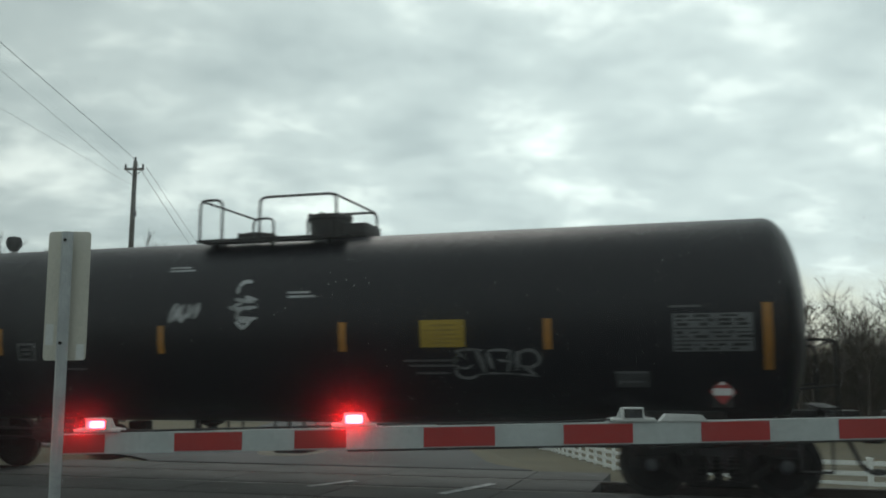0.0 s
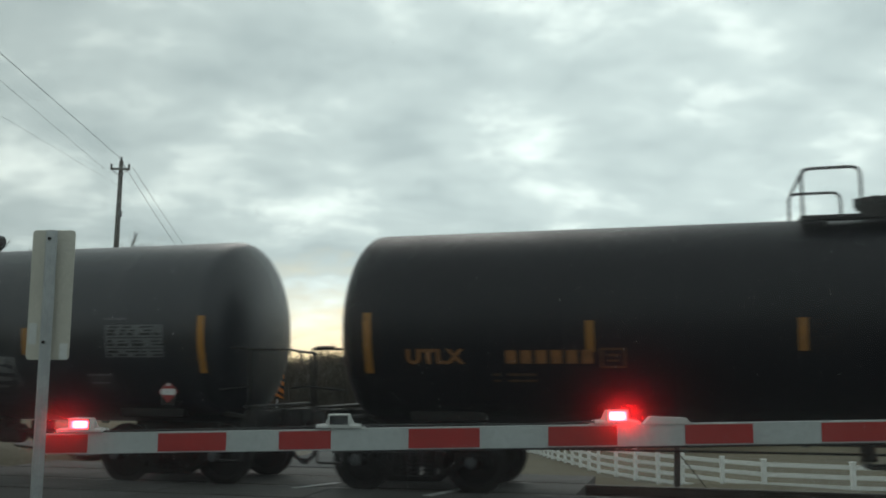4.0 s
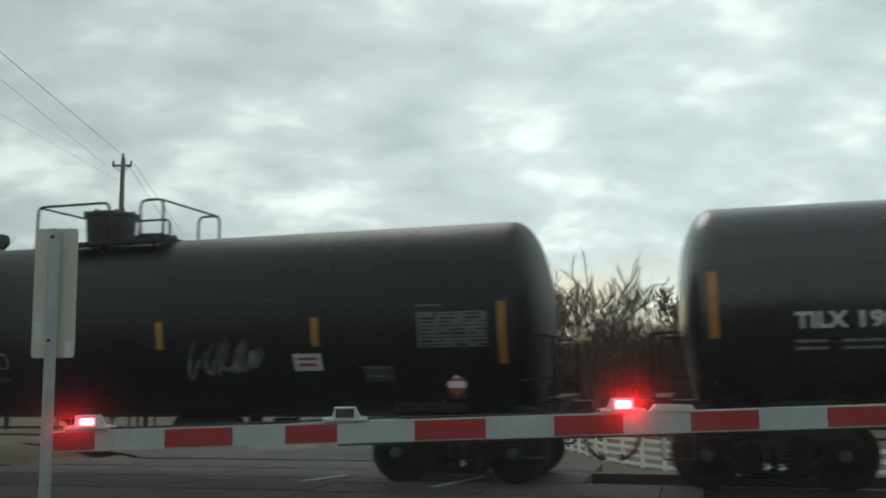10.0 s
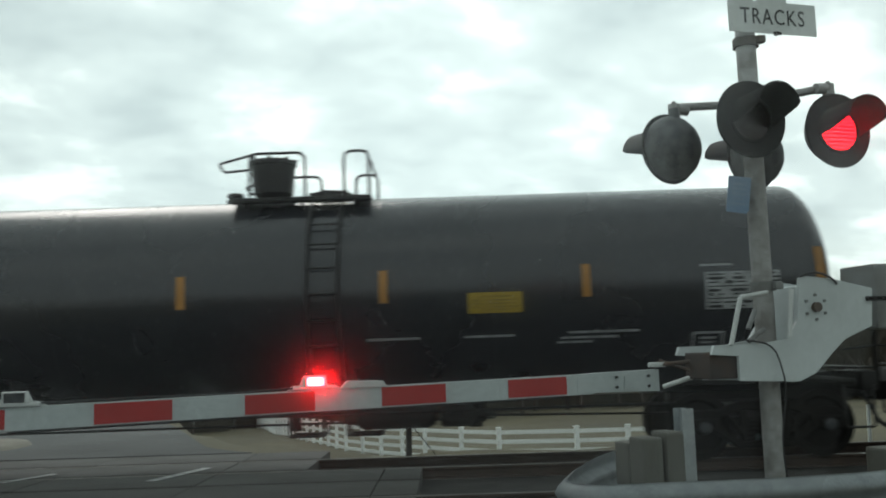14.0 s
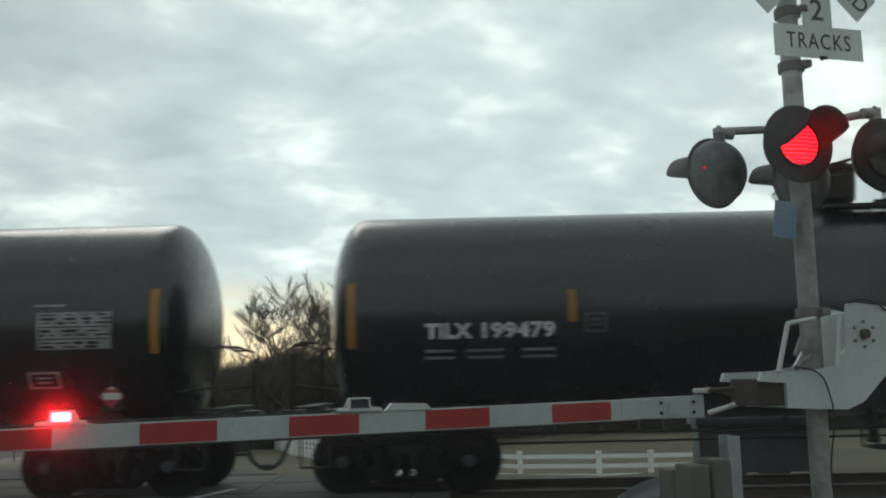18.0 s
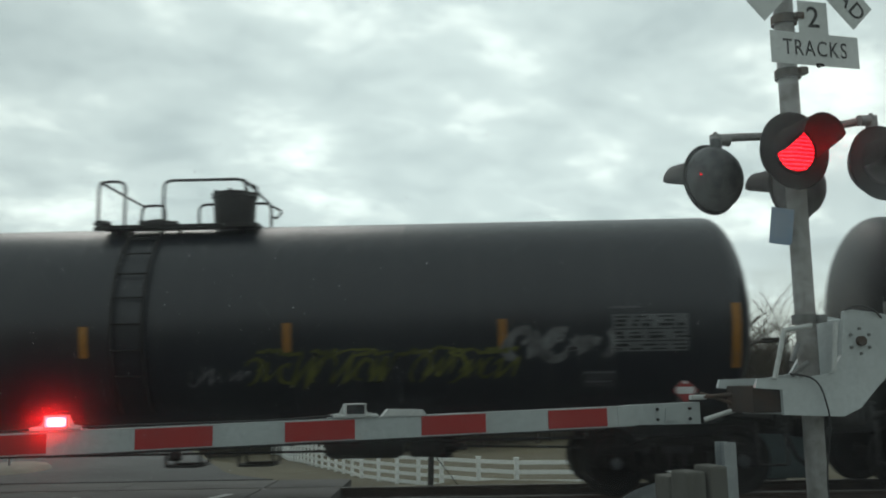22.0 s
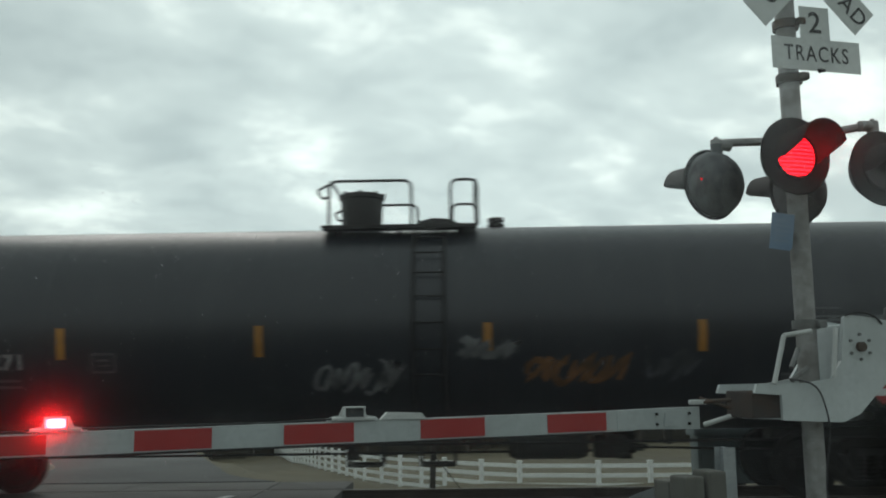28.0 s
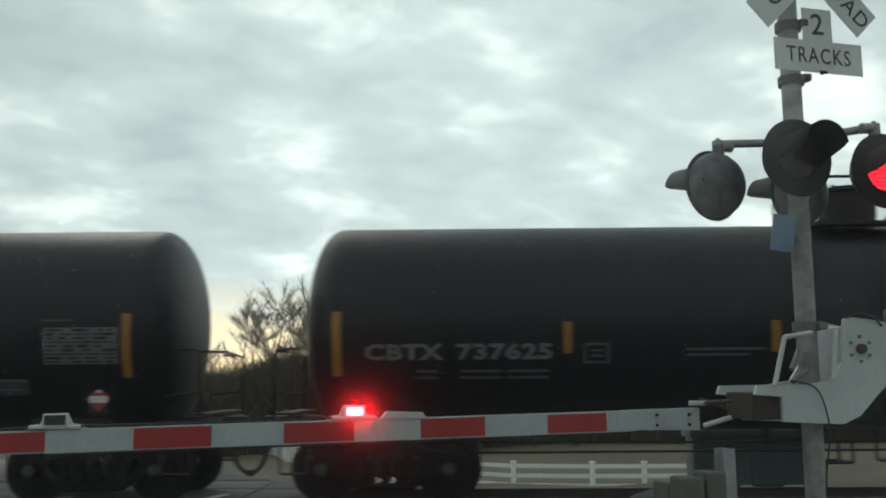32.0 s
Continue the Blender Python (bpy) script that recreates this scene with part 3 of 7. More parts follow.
def paint_mark(points, width, away_z=0.012):
    bm = bmesh.new()
    (ax, ay), (bx, by) = points
    d = Vector((bx - ax, by - ay, 0)).normalized()
    side = Vector((-d.y, d.x, 0)) * width / 2
    n = 6
    rows = []
    for k in range(n + 1):
        p = Vector((ax + (bx - ax) * k / n, ay + (by - ay) * k / n, 0.016))
        jag = 0.15 * noise.noise((p.x * 3, p.y * 3, 5))
        rows.append((bm.verts.new(p + side * (1 + jag)), bm.verts.new(p - side * (1 - jag))))
    for a, b in zip(rows, rows[1:]):
        bm.faces.new((a[0], a[1], b[1], b[0]))
    bmesh.ops.recalc_face_normals(bm, faces=bm.faces)
    tagged(part("road_marking", bm, PAINT_LINE), "worn white paint line on the crossing", "road marking", kind="structure")


paint_mark(((-0.16, 13.70), (0.64, 14.95)), 0.16)
paint_mark(((-2.20, 14.66), (-1.58, 15.42)), 0.14)

# ---- the tank cars ----
TANK_R, TANK_Z, TANK_HALF = 1.54, 2.47, 8.24
WHEEL_R = 0.457


def ring(x, r, n=72):
    z = TANK_Z
    return [(x, r * math.sin(k * math.tau / n), z + r * math.cos(k * math.tau / n)) for k in range(n)]


def tank_body(reach=(TANK_HALF, TANK_HALF)):
    """Shell along x with domed ends and a shallow weld seam at each course; reach: how far each end lies from the middle."""
    bm = bmesh.new()
    head = 0.54

    def dome(end):
        rows = []
        for k in range(15):
            a = k / 14 * math.pi / 2
            rows.append((-end + head * (1 - math.cos(a)), TANK_R * math.sin(a) ** 0.82 if k else 0.02))
        return rows + [(-end + head + 0.1, TANK_R)]
    stations = dome(reach[0])
    for x in (-6.2, -4.65, -3.1, -1.55, 0.0):
        stations += [(x - 0.08, TANK_R), (x - 0.012, TANK_R), (x, TANK_R + 0.003), (x + 0.012, TANK_R), (x + 0.08, TANK_R)]
    full = stations + [(-x, r) for x, r in (dome(reach[1]) + stations[16:])[::-1] if x < -0.1]
    rings = [[bm.verts.new(p) for p in ring(x, r)] for x, r in full]
    for a, b in zip(rings, rings[1:]):
        n = len(a)
        for k in range(n):
            bm.faces.new((a[k], a[(k + 1) % n], b[(k + 1) % n], b[k])).smooth = True
    bm.faces.new(rings[0])
    bm.faces.new(rings[-1][::-1])
    bmesh.ops.recalc_face_normals(bm, faces=bm.faces)
    return bm


def on_tank(bm, lift=0.006):
    """Wraps a flat mesh (x, -, z) round the tank's near side, with its depth kept."""
    for v in bm.verts:
        x, y, z = v.co
        a = (z - TANK_Z) / TANK_R
        r = TANK_R + lift - y * 0.5
        v.co = (x, -r * math.cos(a), TANK_Z + r * math.sin(a))
    return bm


def patch(x, z, w, h, mat, parent, name, label="", lift=0.006, index_bars=None, jag=0.0):
    """A thin decal that lies on the shell."""
    bm = bmesh.new()
    nx, nz = max(1, int(w / 0.25)), max(2, int(h / 0.06))
    grid = [[bm.verts.new((x - w / 2 + w * i / nx, 0, z - h / 2 + h * j / nz + (jag * noise.noise((x + i * 0.7, j * 0.9, 3))))) for i in range(nx + 1)] for j in range(nz + 1)]
    for a, b in zip(grid, grid[1:]):
        for i in range(nx):
            bm.faces.new((a[i], a[i + 1], b[i + 1], b[i])).smooth = True
    on_tank(bm, lift)
    return part(name, bm, mat, parent, label)


def bars(rows, mat, parent, name, label="", lift=0.0075):
    """Unreadable writing as plain bars: rows of (x, z, width, height)."""
    made = None
    for x, z, w, h in rows:
        bm = bmesh.new()
        a = [bm.verts.new((x - w / 2, 0, z - h / 2)), bm.verts.new((x + w / 2, 0, z - h / 2)), bm.verts.new((x + w / 2, 0, z + h / 2)), bm.verts.new((x - w / 2, 0, z + h / 2))]
        bm.faces.new(a)
        bmesh.ops.subdivide_edges(bm, edges=bm.edges[:], cuts=2, use_grid_fill=True)
        made = part(name, on_tank(bm, lift), mat, parent, label)
    return made


def words_on_tank(text, x, z, size, mat, parent, width=1.0, gap=0.62, label="painted reporting mark", digits=1.17):
    """Each word is a part of its own, figures wider than letters by the factor digits; the line is centred on x."""
    made, gap = [], gap * size * width
    for word in text.split():
        bm = lettering(word, size, 1.08, 0.0, 0.012, width * (digits if word.isdigit() else 1.0))
        xs = [v.co.x for v in bm.verts]
        made.append((bm, min(xs), max(xs)))
    total = sum(b - a for _, a, b in made) + gap * (len(made) - 1)
    at = x - total / 2
    for bm, a, b in made:
        for v in bm.verts:
            v.co = (v.co.x - a + at, 0, v.co.z + z)
        part("lettering", on_tank(bm, 0.008), mat, parent, label)
        at += b - a + gap
    return total


def scrawl(seed, x, z, w, h, mat, parent, thick=0.07, loops=7, label="faded graffiti scrawl", slant=0.35, rise=0.0):
    """A tangle of spray-paint strokes on the shell."""
    rng = random.Random(seed)
    bm = bmesh.new()
    for k in range(loops):
        cx = x - w / 2 + w * (k + 0.5) / loops + rng.uniform(-0.1, 0.1) * w / loops
        pts = []
        a0, turn = rng.uniform(0, 6.3), rng.uniform(2.5, 5.5) * rng.choice((-1, 1))
        rx, rz = w / loops * rng.uniform(0.45, 0.9), h / 2 * rng.uniform(0.45, 1.0)
        for i in range(13):
            a = a0 + turn * i / 12
            if k % 2:
                saw = abs((i / 12 * abs(turn) * 0.5 + a0) % 1.0 * 2 - 1) * 2 - 1
                pts.append(Vector((cx + rx * (i / 6 - 1) + saw * rx * 0.3, 0, z + rz * saw + rng.uniform(-0.02, 0.02))))
                continue
            pts.append(Vector((cx + rx * math.cos(a) * (0.6 + 0.4 * i / 12), 0, z + rz * math.sin(a) + rng.uniform(-0.02, 0.02))))
        last = None
        for i, p in enumerate(pts):
            d = pts[min(i + 1, 12)] - pts[max(i - 1, 0)]
            side = Vector((-d.z, 0, d.x)).normalized() * thick / 2 * (0.6 + 0.6 * math.sin(math.pi * i / 12)) * rng.uniform(0.8, 1.2)
            now = (bm.verts.new(p + side), bm.verts.new(p - side))
            if last:
                f = bm.faces.new((last[0], last[1], now[1], now[0]))
                f.smooth = True
            last = now
    for v in bm.verts:
        v.co.x += slant * (v.co.z - z)
        v.co.z += rise * (v.co.x - x)
    on_tank(bm, 0.009)
    for v in bm.verts:
        v.co.y -= rng.uniform(0, 0.002)
    return part("graffiti", bm, mat, parent, label)


def sprayed(x, z, shapes, mat, parent, label, seed=1):
    """Spray paint from round and straight passes about (x, z): arcs (dx, dz, rx, rz, from, to, thick) and lines (dx, dz, dx, dz, thick)."""
    rng = random.Random(seed)
    bm = bmesh.new()
    for shape in shapes:
        thick = shape[-1]
        if len(shape) == 5:
            a, b = Vector((shape[0], 0, shape[1])), Vector((shape[2], 0, shape[3]))
            n = max(4, int((b - a).length / 0.08))
            bow = Vector((-(b - a).z, 0, (b - a).x)) * rng.uniform(-0.08, 0.08)
            pts = [a.lerp(b, i / n) + bow * math.sin(math.pi * i / n) for i in range(n + 1)]
        else:
            dx, dz, rx, rz, a0, a1, thick = shape
            n = max(6, int(abs(a1 - a0) / 18))
            pts = [Vector((dx + rx * math.cos(radians(a0 + (a1 - a0) * i / n)), 0, dz + rz * math.sin(radians(a0 + (a1 - a0) * i / n)))) for i in range(n + 1)]
        lift, last = rng.uniform(0, 0.003), None
        for i, p in enumerate(pts):
            d = pts[min(i + 1, n)] - pts[max(i - 1, 0)]
            side = Vector((-d.z, 0, d.x)).normalized() * thick / 2 * (0.62 + 0.5 * max(0.0, math.sin(math.pi * i / n)) ** 0.6) * rng.uniform(0.85, 1.15)
            here = Vector((x, -2 * lift, z)) + p + Vector((rng.uniform(-1, 1), 0, rng.uniform(-1, 1))) * thick * 0.10
            now = (bm.verts.new(here + side), bm.verts.new(here - side))
            if last:
                bm.faces.new((last[0], last[1], now[1], now[0])).smooth = True
            last = now
    return part("graffiti", on_tank(bm, 0.009), mat, parent, label)


def ringed_tag(x, z, stretch):
    """A rising clump of strokes with a spike, and two rings beside its foot."""
    k = stretch
    body = [(-0.42 * k, -0.14, 0.20 * k, 0.14, 0.15), (-0.44 * k, -0.12, -0.30 * k, -0.30, 0.10), (-0.30 * k, 0.0, 0.02 * k, 0.10, 0.11), (0.05 * k, 0.06, 0.30 * k, 0.13, 0.09), (0.16 * k, 0.10, 0.30 * k, 0.34, 0.07), (-0.18 * k, -0.04, 0.06 * k, -0.12, 0.08), (0.30 * k, 0.0, 0.40 * k, 0.12, 0.06)]
    body += [(-0.25 * k + 0.17 * k * q, -0.06 + 0.09 * q, 0.10 * k, 0.09, 40, 300, 0.045) for q in range(4)]
    rings = [(0.66 * k, -0.22, 0.15 * k, 0.13, 0, 350, 0.055), (0.56 * k, -0.04, 0.13 * k, 0.11, -30, 230, 0.06), (-0.10 * k, -0.24, 0.28 * k, -0.16, 0.05), (-0.40 * k, -0.34, -0.10 * k, -0.28, 0.04), (0.40 * k, -0.06, 0.52 * k, -0.20, 0.05)]
    return (x, z, body + rings)


def bubble_word(x, z, count, step, tall, thick, rise=0.0, lean=0.0):
    """A row of round outlined letters that climbs by rise a letter."""
    shapes = []
    for k in range(count):
        cx, cz = (k - (count - 1) / 2) * step, (k - (count - 1) / 2) * rise
        big = 0.85 + 0.3 * ((k * 7) % 5) / 4
        shapes.append((cx, cz, step * 0.48 * big, tall / 2 * big, 60 - 100 * (k % 2), 380 - 60 * (k % 3), thick))
        if k % 3 != 1:
            shapes.append((cx - step * 0.2, cz - tall * 0.25, cx + step * 0.25 + lean, cz + tall * 0.3, thick * 0.9))
    return (x, z, shapes)


def block_word(x, z, count, step, tall, thick):
    """A row of square outlined letters: two posts and a roof, some closed below."""
    shapes = []
    for k in range(count):
        cx = (k - (count - 1) / 2) * step
        shapes.append((cx - step * 0.33, -tall / 2, cx - step * 0.30, tall / 2, thick))
        shapes.append((cx - step * 0.33, tall / 2 if k % 3 else 0.0, cx + step * 0.33, tall / 2 if k % 4 else 0.05, thick))
        if k % 3 != 1:
            shapes.append((cx + step * 0.30, -tall / 2, cx + step * 0.32, tall / 2, thick))
        if k % 2:
            shapes.append((cx - step * 0.3, -tall / 2, cx + step * 0.3, -tall / 2, thick))
    return (x, z, shapes)


def wheelset_mesh():
    bm = bmesh.new()
    profile = [(0.0, 0.07), (0.10, 0.07), (0.12, 0.03), (0.34, 0.015), (0.39, 0.065), (WHEEL_R, 0.065), (WHEEL_R + 0.004, -0.05), (WHEEL_R + 0.028, -0.06), (WHEEL_R + 0.024, -0.085), (0.39, -0.08), (0.34, -0.03), (0.12, -0.06), (0.0, -0.06)]
    for side in (-1, 1):
        m = pose(0, side * 0.7525, 0) @ pose(0, 0, 0, 90 * side, 0, 0)
        lathe(bm, profile, 28, m)
        for k in range(3):
            a = k * math.tau / 3
            box(bm, (0.075 * math.cos(a), 0.075 * math.sin(a), 0.085), (0.035, 0.035, 0.03), 0, m)
    rod(bm, (0, -0.95, 0), (0, 0.95, 0), 0.08, n=14)
    bmesh.ops.recalc_face_normals(bm, faces=bm.faces)
    return smooth(bm)


def side_frame_mesh():
    """Cast side frame: arched top bar, tension bar below, columns beside the springs, a pedestal over each axle."""
    bm = bmesh.new()
    pieces = [
        [(-1.16, 0.60), (-1.02, 0.70), (-0.66, 0.70), (-0.34, 0.82), (0.34, 0.82), (0.66, 0.70), (1.02, 0.70), (1.16, 0.60), (1.10, 0.56), (0.66, 0.585), (0.32, 0.69), (-0.32, 0.69), (-0.66, 0.585), (-1.10, 0.56)],
        [(-0.78, 0.44), (-0.40, 0.16), (0.40, 0.16), (0.78, 0.44), (0.66, 0.50), (0.34, 0.25), (-0.34, 0.25), (-0.66, 0.50)],
    ]
    for q in (-1, 1):
        pieces.append([(q * 0.24, 0.25), (q * 0.34, 0.25), (q * 0.36, 0.69), (q * 0.24, 0.69)])
        pieces.append([(q * 1.14, 0.58), (q * 1.15, 0.40), (q * 1.03, 0.37), (q * 1.02, 0.54), (q * 0.76, 0.54), (q * 0.75, 0.40), (q * 0.66, 0.44), (q * 0.64, 0.59)])
    for n, outline in enumerate(pieces):
        prism(bm, outline, (0.17, 0.15, 0.14, 0.20)[min(n, 2) if n < 3 else 2 + (n - 2) % 2])
    bmesh.ops.bevel(bm, geom=bm.edges[:], offset=0.012, segments=1, affect="EDGES")
    for x in (-0.89, 0.89):
        rod(bm, (x, -0.06, 0.457), (x, -0.17, 0.457), 0.105, 0.095, 14)
        box(bm, (x, -0.02, 0.53), (0.24, 0.16, 0.06), 0.01)
    box(bm, (0, 0, 0.23), (0.62, 0.24, 0.03), 0.005)
    return smooth(bm, 30)


def spring_mesh():
    bm = bmesh.new()
    for k in range(3):
        pts = []
        for i in range(40):
            a = i / 40 * math.tau * 5
            pts.append((-0.2 + 0.2 * k + 0.075 * math.cos(a), 0.075 * math.sin(a), 0.24 + 0.30 * i / 39))
        pipe(bm, pts, 0.016, 5)
        rod(bm, (-0.2 + 0.2 * k, 0, 0.22), (-0.2 + 0.2 * k, 0, 0.58), 0.058, n=8)
    return bm


def build_truck(parent, x):
    truck = part("truck", smooth_box((x, 0, 0.56), (0.46, 1.96, 0.36), 0.03), STEEL_BLACK, parent, "grimy four-wheel truck")
    for side in (-1, 1):
        frame_part = part("side_frame", side_frame_mesh() if side < 0 else side_frame_mesh(), CAST_STEEL, truck, m=pose(x, side * 1.0, 0, 0, 0, 0 if side < 0 else 180))
        part("spring_nest", spring_mesh(), CAST_STEEL, truck, m=pose(x, side * 1.0, 0))
        for q in (-1, 1):
            bm = bmesh.new()
            rod(bm, (x + q * 0.34, side * 1.09, 0.36), (x + q * 0.60, side * 1.05, 0.72), 0.03, n=8)
            part("brake_rod", bm, WHEEL_STEEL, truck)
            bm = bmesh.new()
            box(bm, (x + q * 0.43, side * 0.98, 0.42), (0.07, 0.2, 0.34), 0.01)
            part("brake_shoe", bm, WHEEL_STEEL, truck)
        for q in (-1, 1):
            bm = bmesh.new()
            lathe(bm, [(0.0, 0.03), (0.05, 0.03), (0.085, 0.018), (0.088, 0.0)], 16, pose(x + q * 0.89, side * 1.17, WHEEL_R, 90 if side < 0 else -90, 0, 0))
            part("bearing_cap", bm, BEARING, truck)
    for q in (-1, 1):
        bm = bmesh.new()
        box(bm, (x + q * 0.36, 0, 0.40), (0.12, 1.5, 0.34), 0.02)
        part("brake_beam", bm, CAST_STEEL, truck)
    for q in (-1, 1):
        part("wheelset", wheelset_mesh(), WHEEL_STEEL, truck, m=pose(x + q * 0.89, 0, WHEEL_R))
    return truck


def smooth_box(c, s, bevel):
    bm = bmesh.new()
    box(bm, c, s, bevel)
    return smooth(bm)


def build_running_gear(car, hangers=(-0.3, 0.8), gear=2.7):
    """Stub sills, couplers, end sills with handrails, trucks, bottom valve."""
    for side in (-1, 1):
        bm = bmesh.new()
        box(bm, (side * 7.35, 0, 0.98), (3.1, 0.40, 0.40), 0.02)
        box(bm, (side * 8.45, 0, 1.05), (0.22, 2.3, 0.26), 0.02)
        for q in (-0.9, 0.9):
            rod(bm, (side * 8.45, q, 1.02), (side * 7.3, q * 0.55, 1.15), 0.05, n=8)
        part("stub_sill", smooth(bm), STEEL_BLACK, car)
        bm = bmesh.new()
        box(bm, (side * 8.80, 0, 0.86), (0.56, 0.16, 0.18), 0.03)
        box(bm, (side * 9.02, 0.02, 0.86), (0.18, 0.28, 0.28), 0.05)
        part("coupler", smooth(bm), CAST_STEEL, car)
        bm = bmesh.new()
        pts = [(side * 8.66, -0.35, 0.86), (side * 8.74, -0.37, 0.72), (side * 8.86, -0.37, 0.44), (side * 9.0, -0.35, 0.33), (side * 9.075, -0.33, 0.35)]
        pipe(bm, bend(pts, 0.06), 0.032, 7)
        box(bm, (side * 9.05, -0.335, 0.35), (0.07, 0.07, 0.09), 0.01)
        part("brake_hose", bm, CABLE, car)
        bm = bmesh.new()
        x = side * 8.5
        for q in (-1.32, 1.32):
            pipe(bm, bend([(x, q, 1.0), (x, q, 2.15), (x - side * 0.35, q * 0.98, 2.15)], 0.12), 0.02, 7)
            pipe(bm, [(x, q, 1.55), (x - side * 0.5, q, 1.5)], 0.016, 6)
            pipe(bm, bend([(x - side * 0.1, q, 1.0), (x - side * 0.1, q, 0.42), (x - side * 0.5, q, 0.42), (x - side * 0.5, q, 1.0)], 0.04), 0.018, 6)
        pipe(bm, [(x, -1.32, 2.12), (x + 0.03 * side, 0, 2.16), (x, 1.32, 2.12)], 0.02, 7)
        part("end_handrail", bm, STEEL_BLACK, car)
        bm = bmesh.new()
        box(bm, (side * 8.42, 0, 1.235), (0.26, 2.2, 0.035), 0.005)
        part("end_platform", bm, STEEL_BLACK, car)
        bm = bmesh.new()
        box(bm, (side * 6.5, 0, 1.22), (1.2, 1.7, 0.38), 0.08)
        part("saddle", smooth(bm), STEEL_BLACK, car)
    first = hangers[0] - 0.2
    bm = bmesh.new()
    lathe(bm, [(0, 0.52), (0.09, 0.52), (0.11, 0.56), (0.08, 0.62), (0.08, 0.84), (0.22, 0.90), (0.22, 0.97)], 20, pose(first, 0, 0))
    part("bottom_valve", smooth(bm), STEEL_BLACK, car)
    for x in hangers:
        bm = bmesh.new()
        for y in (-0.26, 0.26):
            pipe(bm, bend([(x - 0.26, y, 1.0), (x - 0.26, y, 0.45), (x + 0.26, y, 0.45), (x + 0.26, y, 1.0)], 0.04, 2), 0.022, 6)
        for q in (-0.26, 0.26):
            pipe(bm, [(x + q, -0.26, 0.45), (x + q, 0.26, 0.45)], 0.02, 6)
        part("valve_guard", bm, STEEL_BLACK, car)
    bm = bmesh.new()
    pipe(bm, [(-7.2, -0.5, 0.80), (-2.5, -0.55, 0.78), (2.5, -0.55, 0.78), (7.2, -0.5, 0.80)], 0.022, 6)
    for x in (-4.2, -1.4, 1.4, 4.2):
        box(bm, (x, -0.55, 0.86), (0.06, 0.06, 0.24))
    part("brake_pipe", bm, STEEL_BLACK, car)
    bm = bmesh.new()
    lathe(bm, [(0, -0.62), (0.19, -0.58), (0.235, -0.48), (0.235, 0.48), (0.19, 0.58), (0, 0.62)], 20, pose(gear - 0.25, -0.30, 0.76, 0, 90, 0))
    part("air_reservoir", smooth(bm), STEEL_BLACK, car)
    bm = bmesh.new()
    lathe(bm, [(0, -0.26), (0.15, -0.25), (0.17, -0.20), (0.17, 0.18), (0.12, 0.24), (0.05, 0.26), (0.03, 0.55), (0, 0.55)], 18, pose(gear + 0.68, -0.28, 0.70, 0, 90, 0))
    part("brake_cylinder", smooth(bm), STEEL_BLACK, car)
    bm = bmesh.new()
    box(bm, (gear + 0.95, 0.15, 0.74), (0.34, 0.26, 0.34), 0.03)
    box(bm, (gear + 0.95, 0.15, 0.54), (0.22, 0.2, 0.10), 0.02)
    part("control_valve", smooth(bm), CAST_STEEL, car)
    for q in (-0.7, 0.1, 0.62):
        bm = bmesh.new()
        box(bm, (gear + q, -0.29, 0.90), (0.06, 0.42, 0.22), 0.01)
        part("hanger_bracket", bm, STEEL_BLACK, car)
    bm = bmesh.new()
    rod(bm, (gear + 1.2, -0.28, 0.70), (gear + 1.25, 0.30, 0.62), 0.03, n=8)
    rod(bm, (gear + 1.25, 0.1, 0.66), (6.3 if gear > 0 else 5.9, 0.05, 0.60), 0.018, n=6)
    rod(bm, (gear + 1.25, 0.1, 0.62), (-6.3, 0.05, 0.60), 0.018, n=6)
    part("brake_lever_rods", bm, STEEL_BLACK, car)


# per style, along the car: deck ends, the two handrail loops, bonnet (middle, radius, height), hatch (middle, radius)
PLATFORMS = {
    "square": dict(deck=(-1.33, 1.74), loops=((-1.33, -0.56), (0.13, 1.74)), bonnet=(0.92, 0.42, 0.70), hatch=(-0.22, 0.29)),
    "low": dict(deck=(-1.27, 1.27), loops=((-1.22, 0.13), (0.82, 1.23)), bonnet=(-0.72, 0.37, 0.40), hatch=(0.63, 0.33)),
    "plain": dict(deck=(-0.60, 1.86), loops=((-0.59, 0.85), (1.46, 1.90)), bonnet=(0.23, 0.46, 0.59), hatch=(1.15, 0.34)),
    "loop": dict(deck=(-0.70, 1.37), loops=((-0.40, 0.42), (1.0, 1.37)), bonnet=(-0.22, 0.36, 0.68), hatch=(0.70, 0.32)),
    "dusty": dict(deck=(-0.88, 1.43), loops=((-0.76, 0.47), (1.05, 1.45)), bonnet=(-0.37, 0.35, 0.58), hatch=(0.83, 0.30)),
}


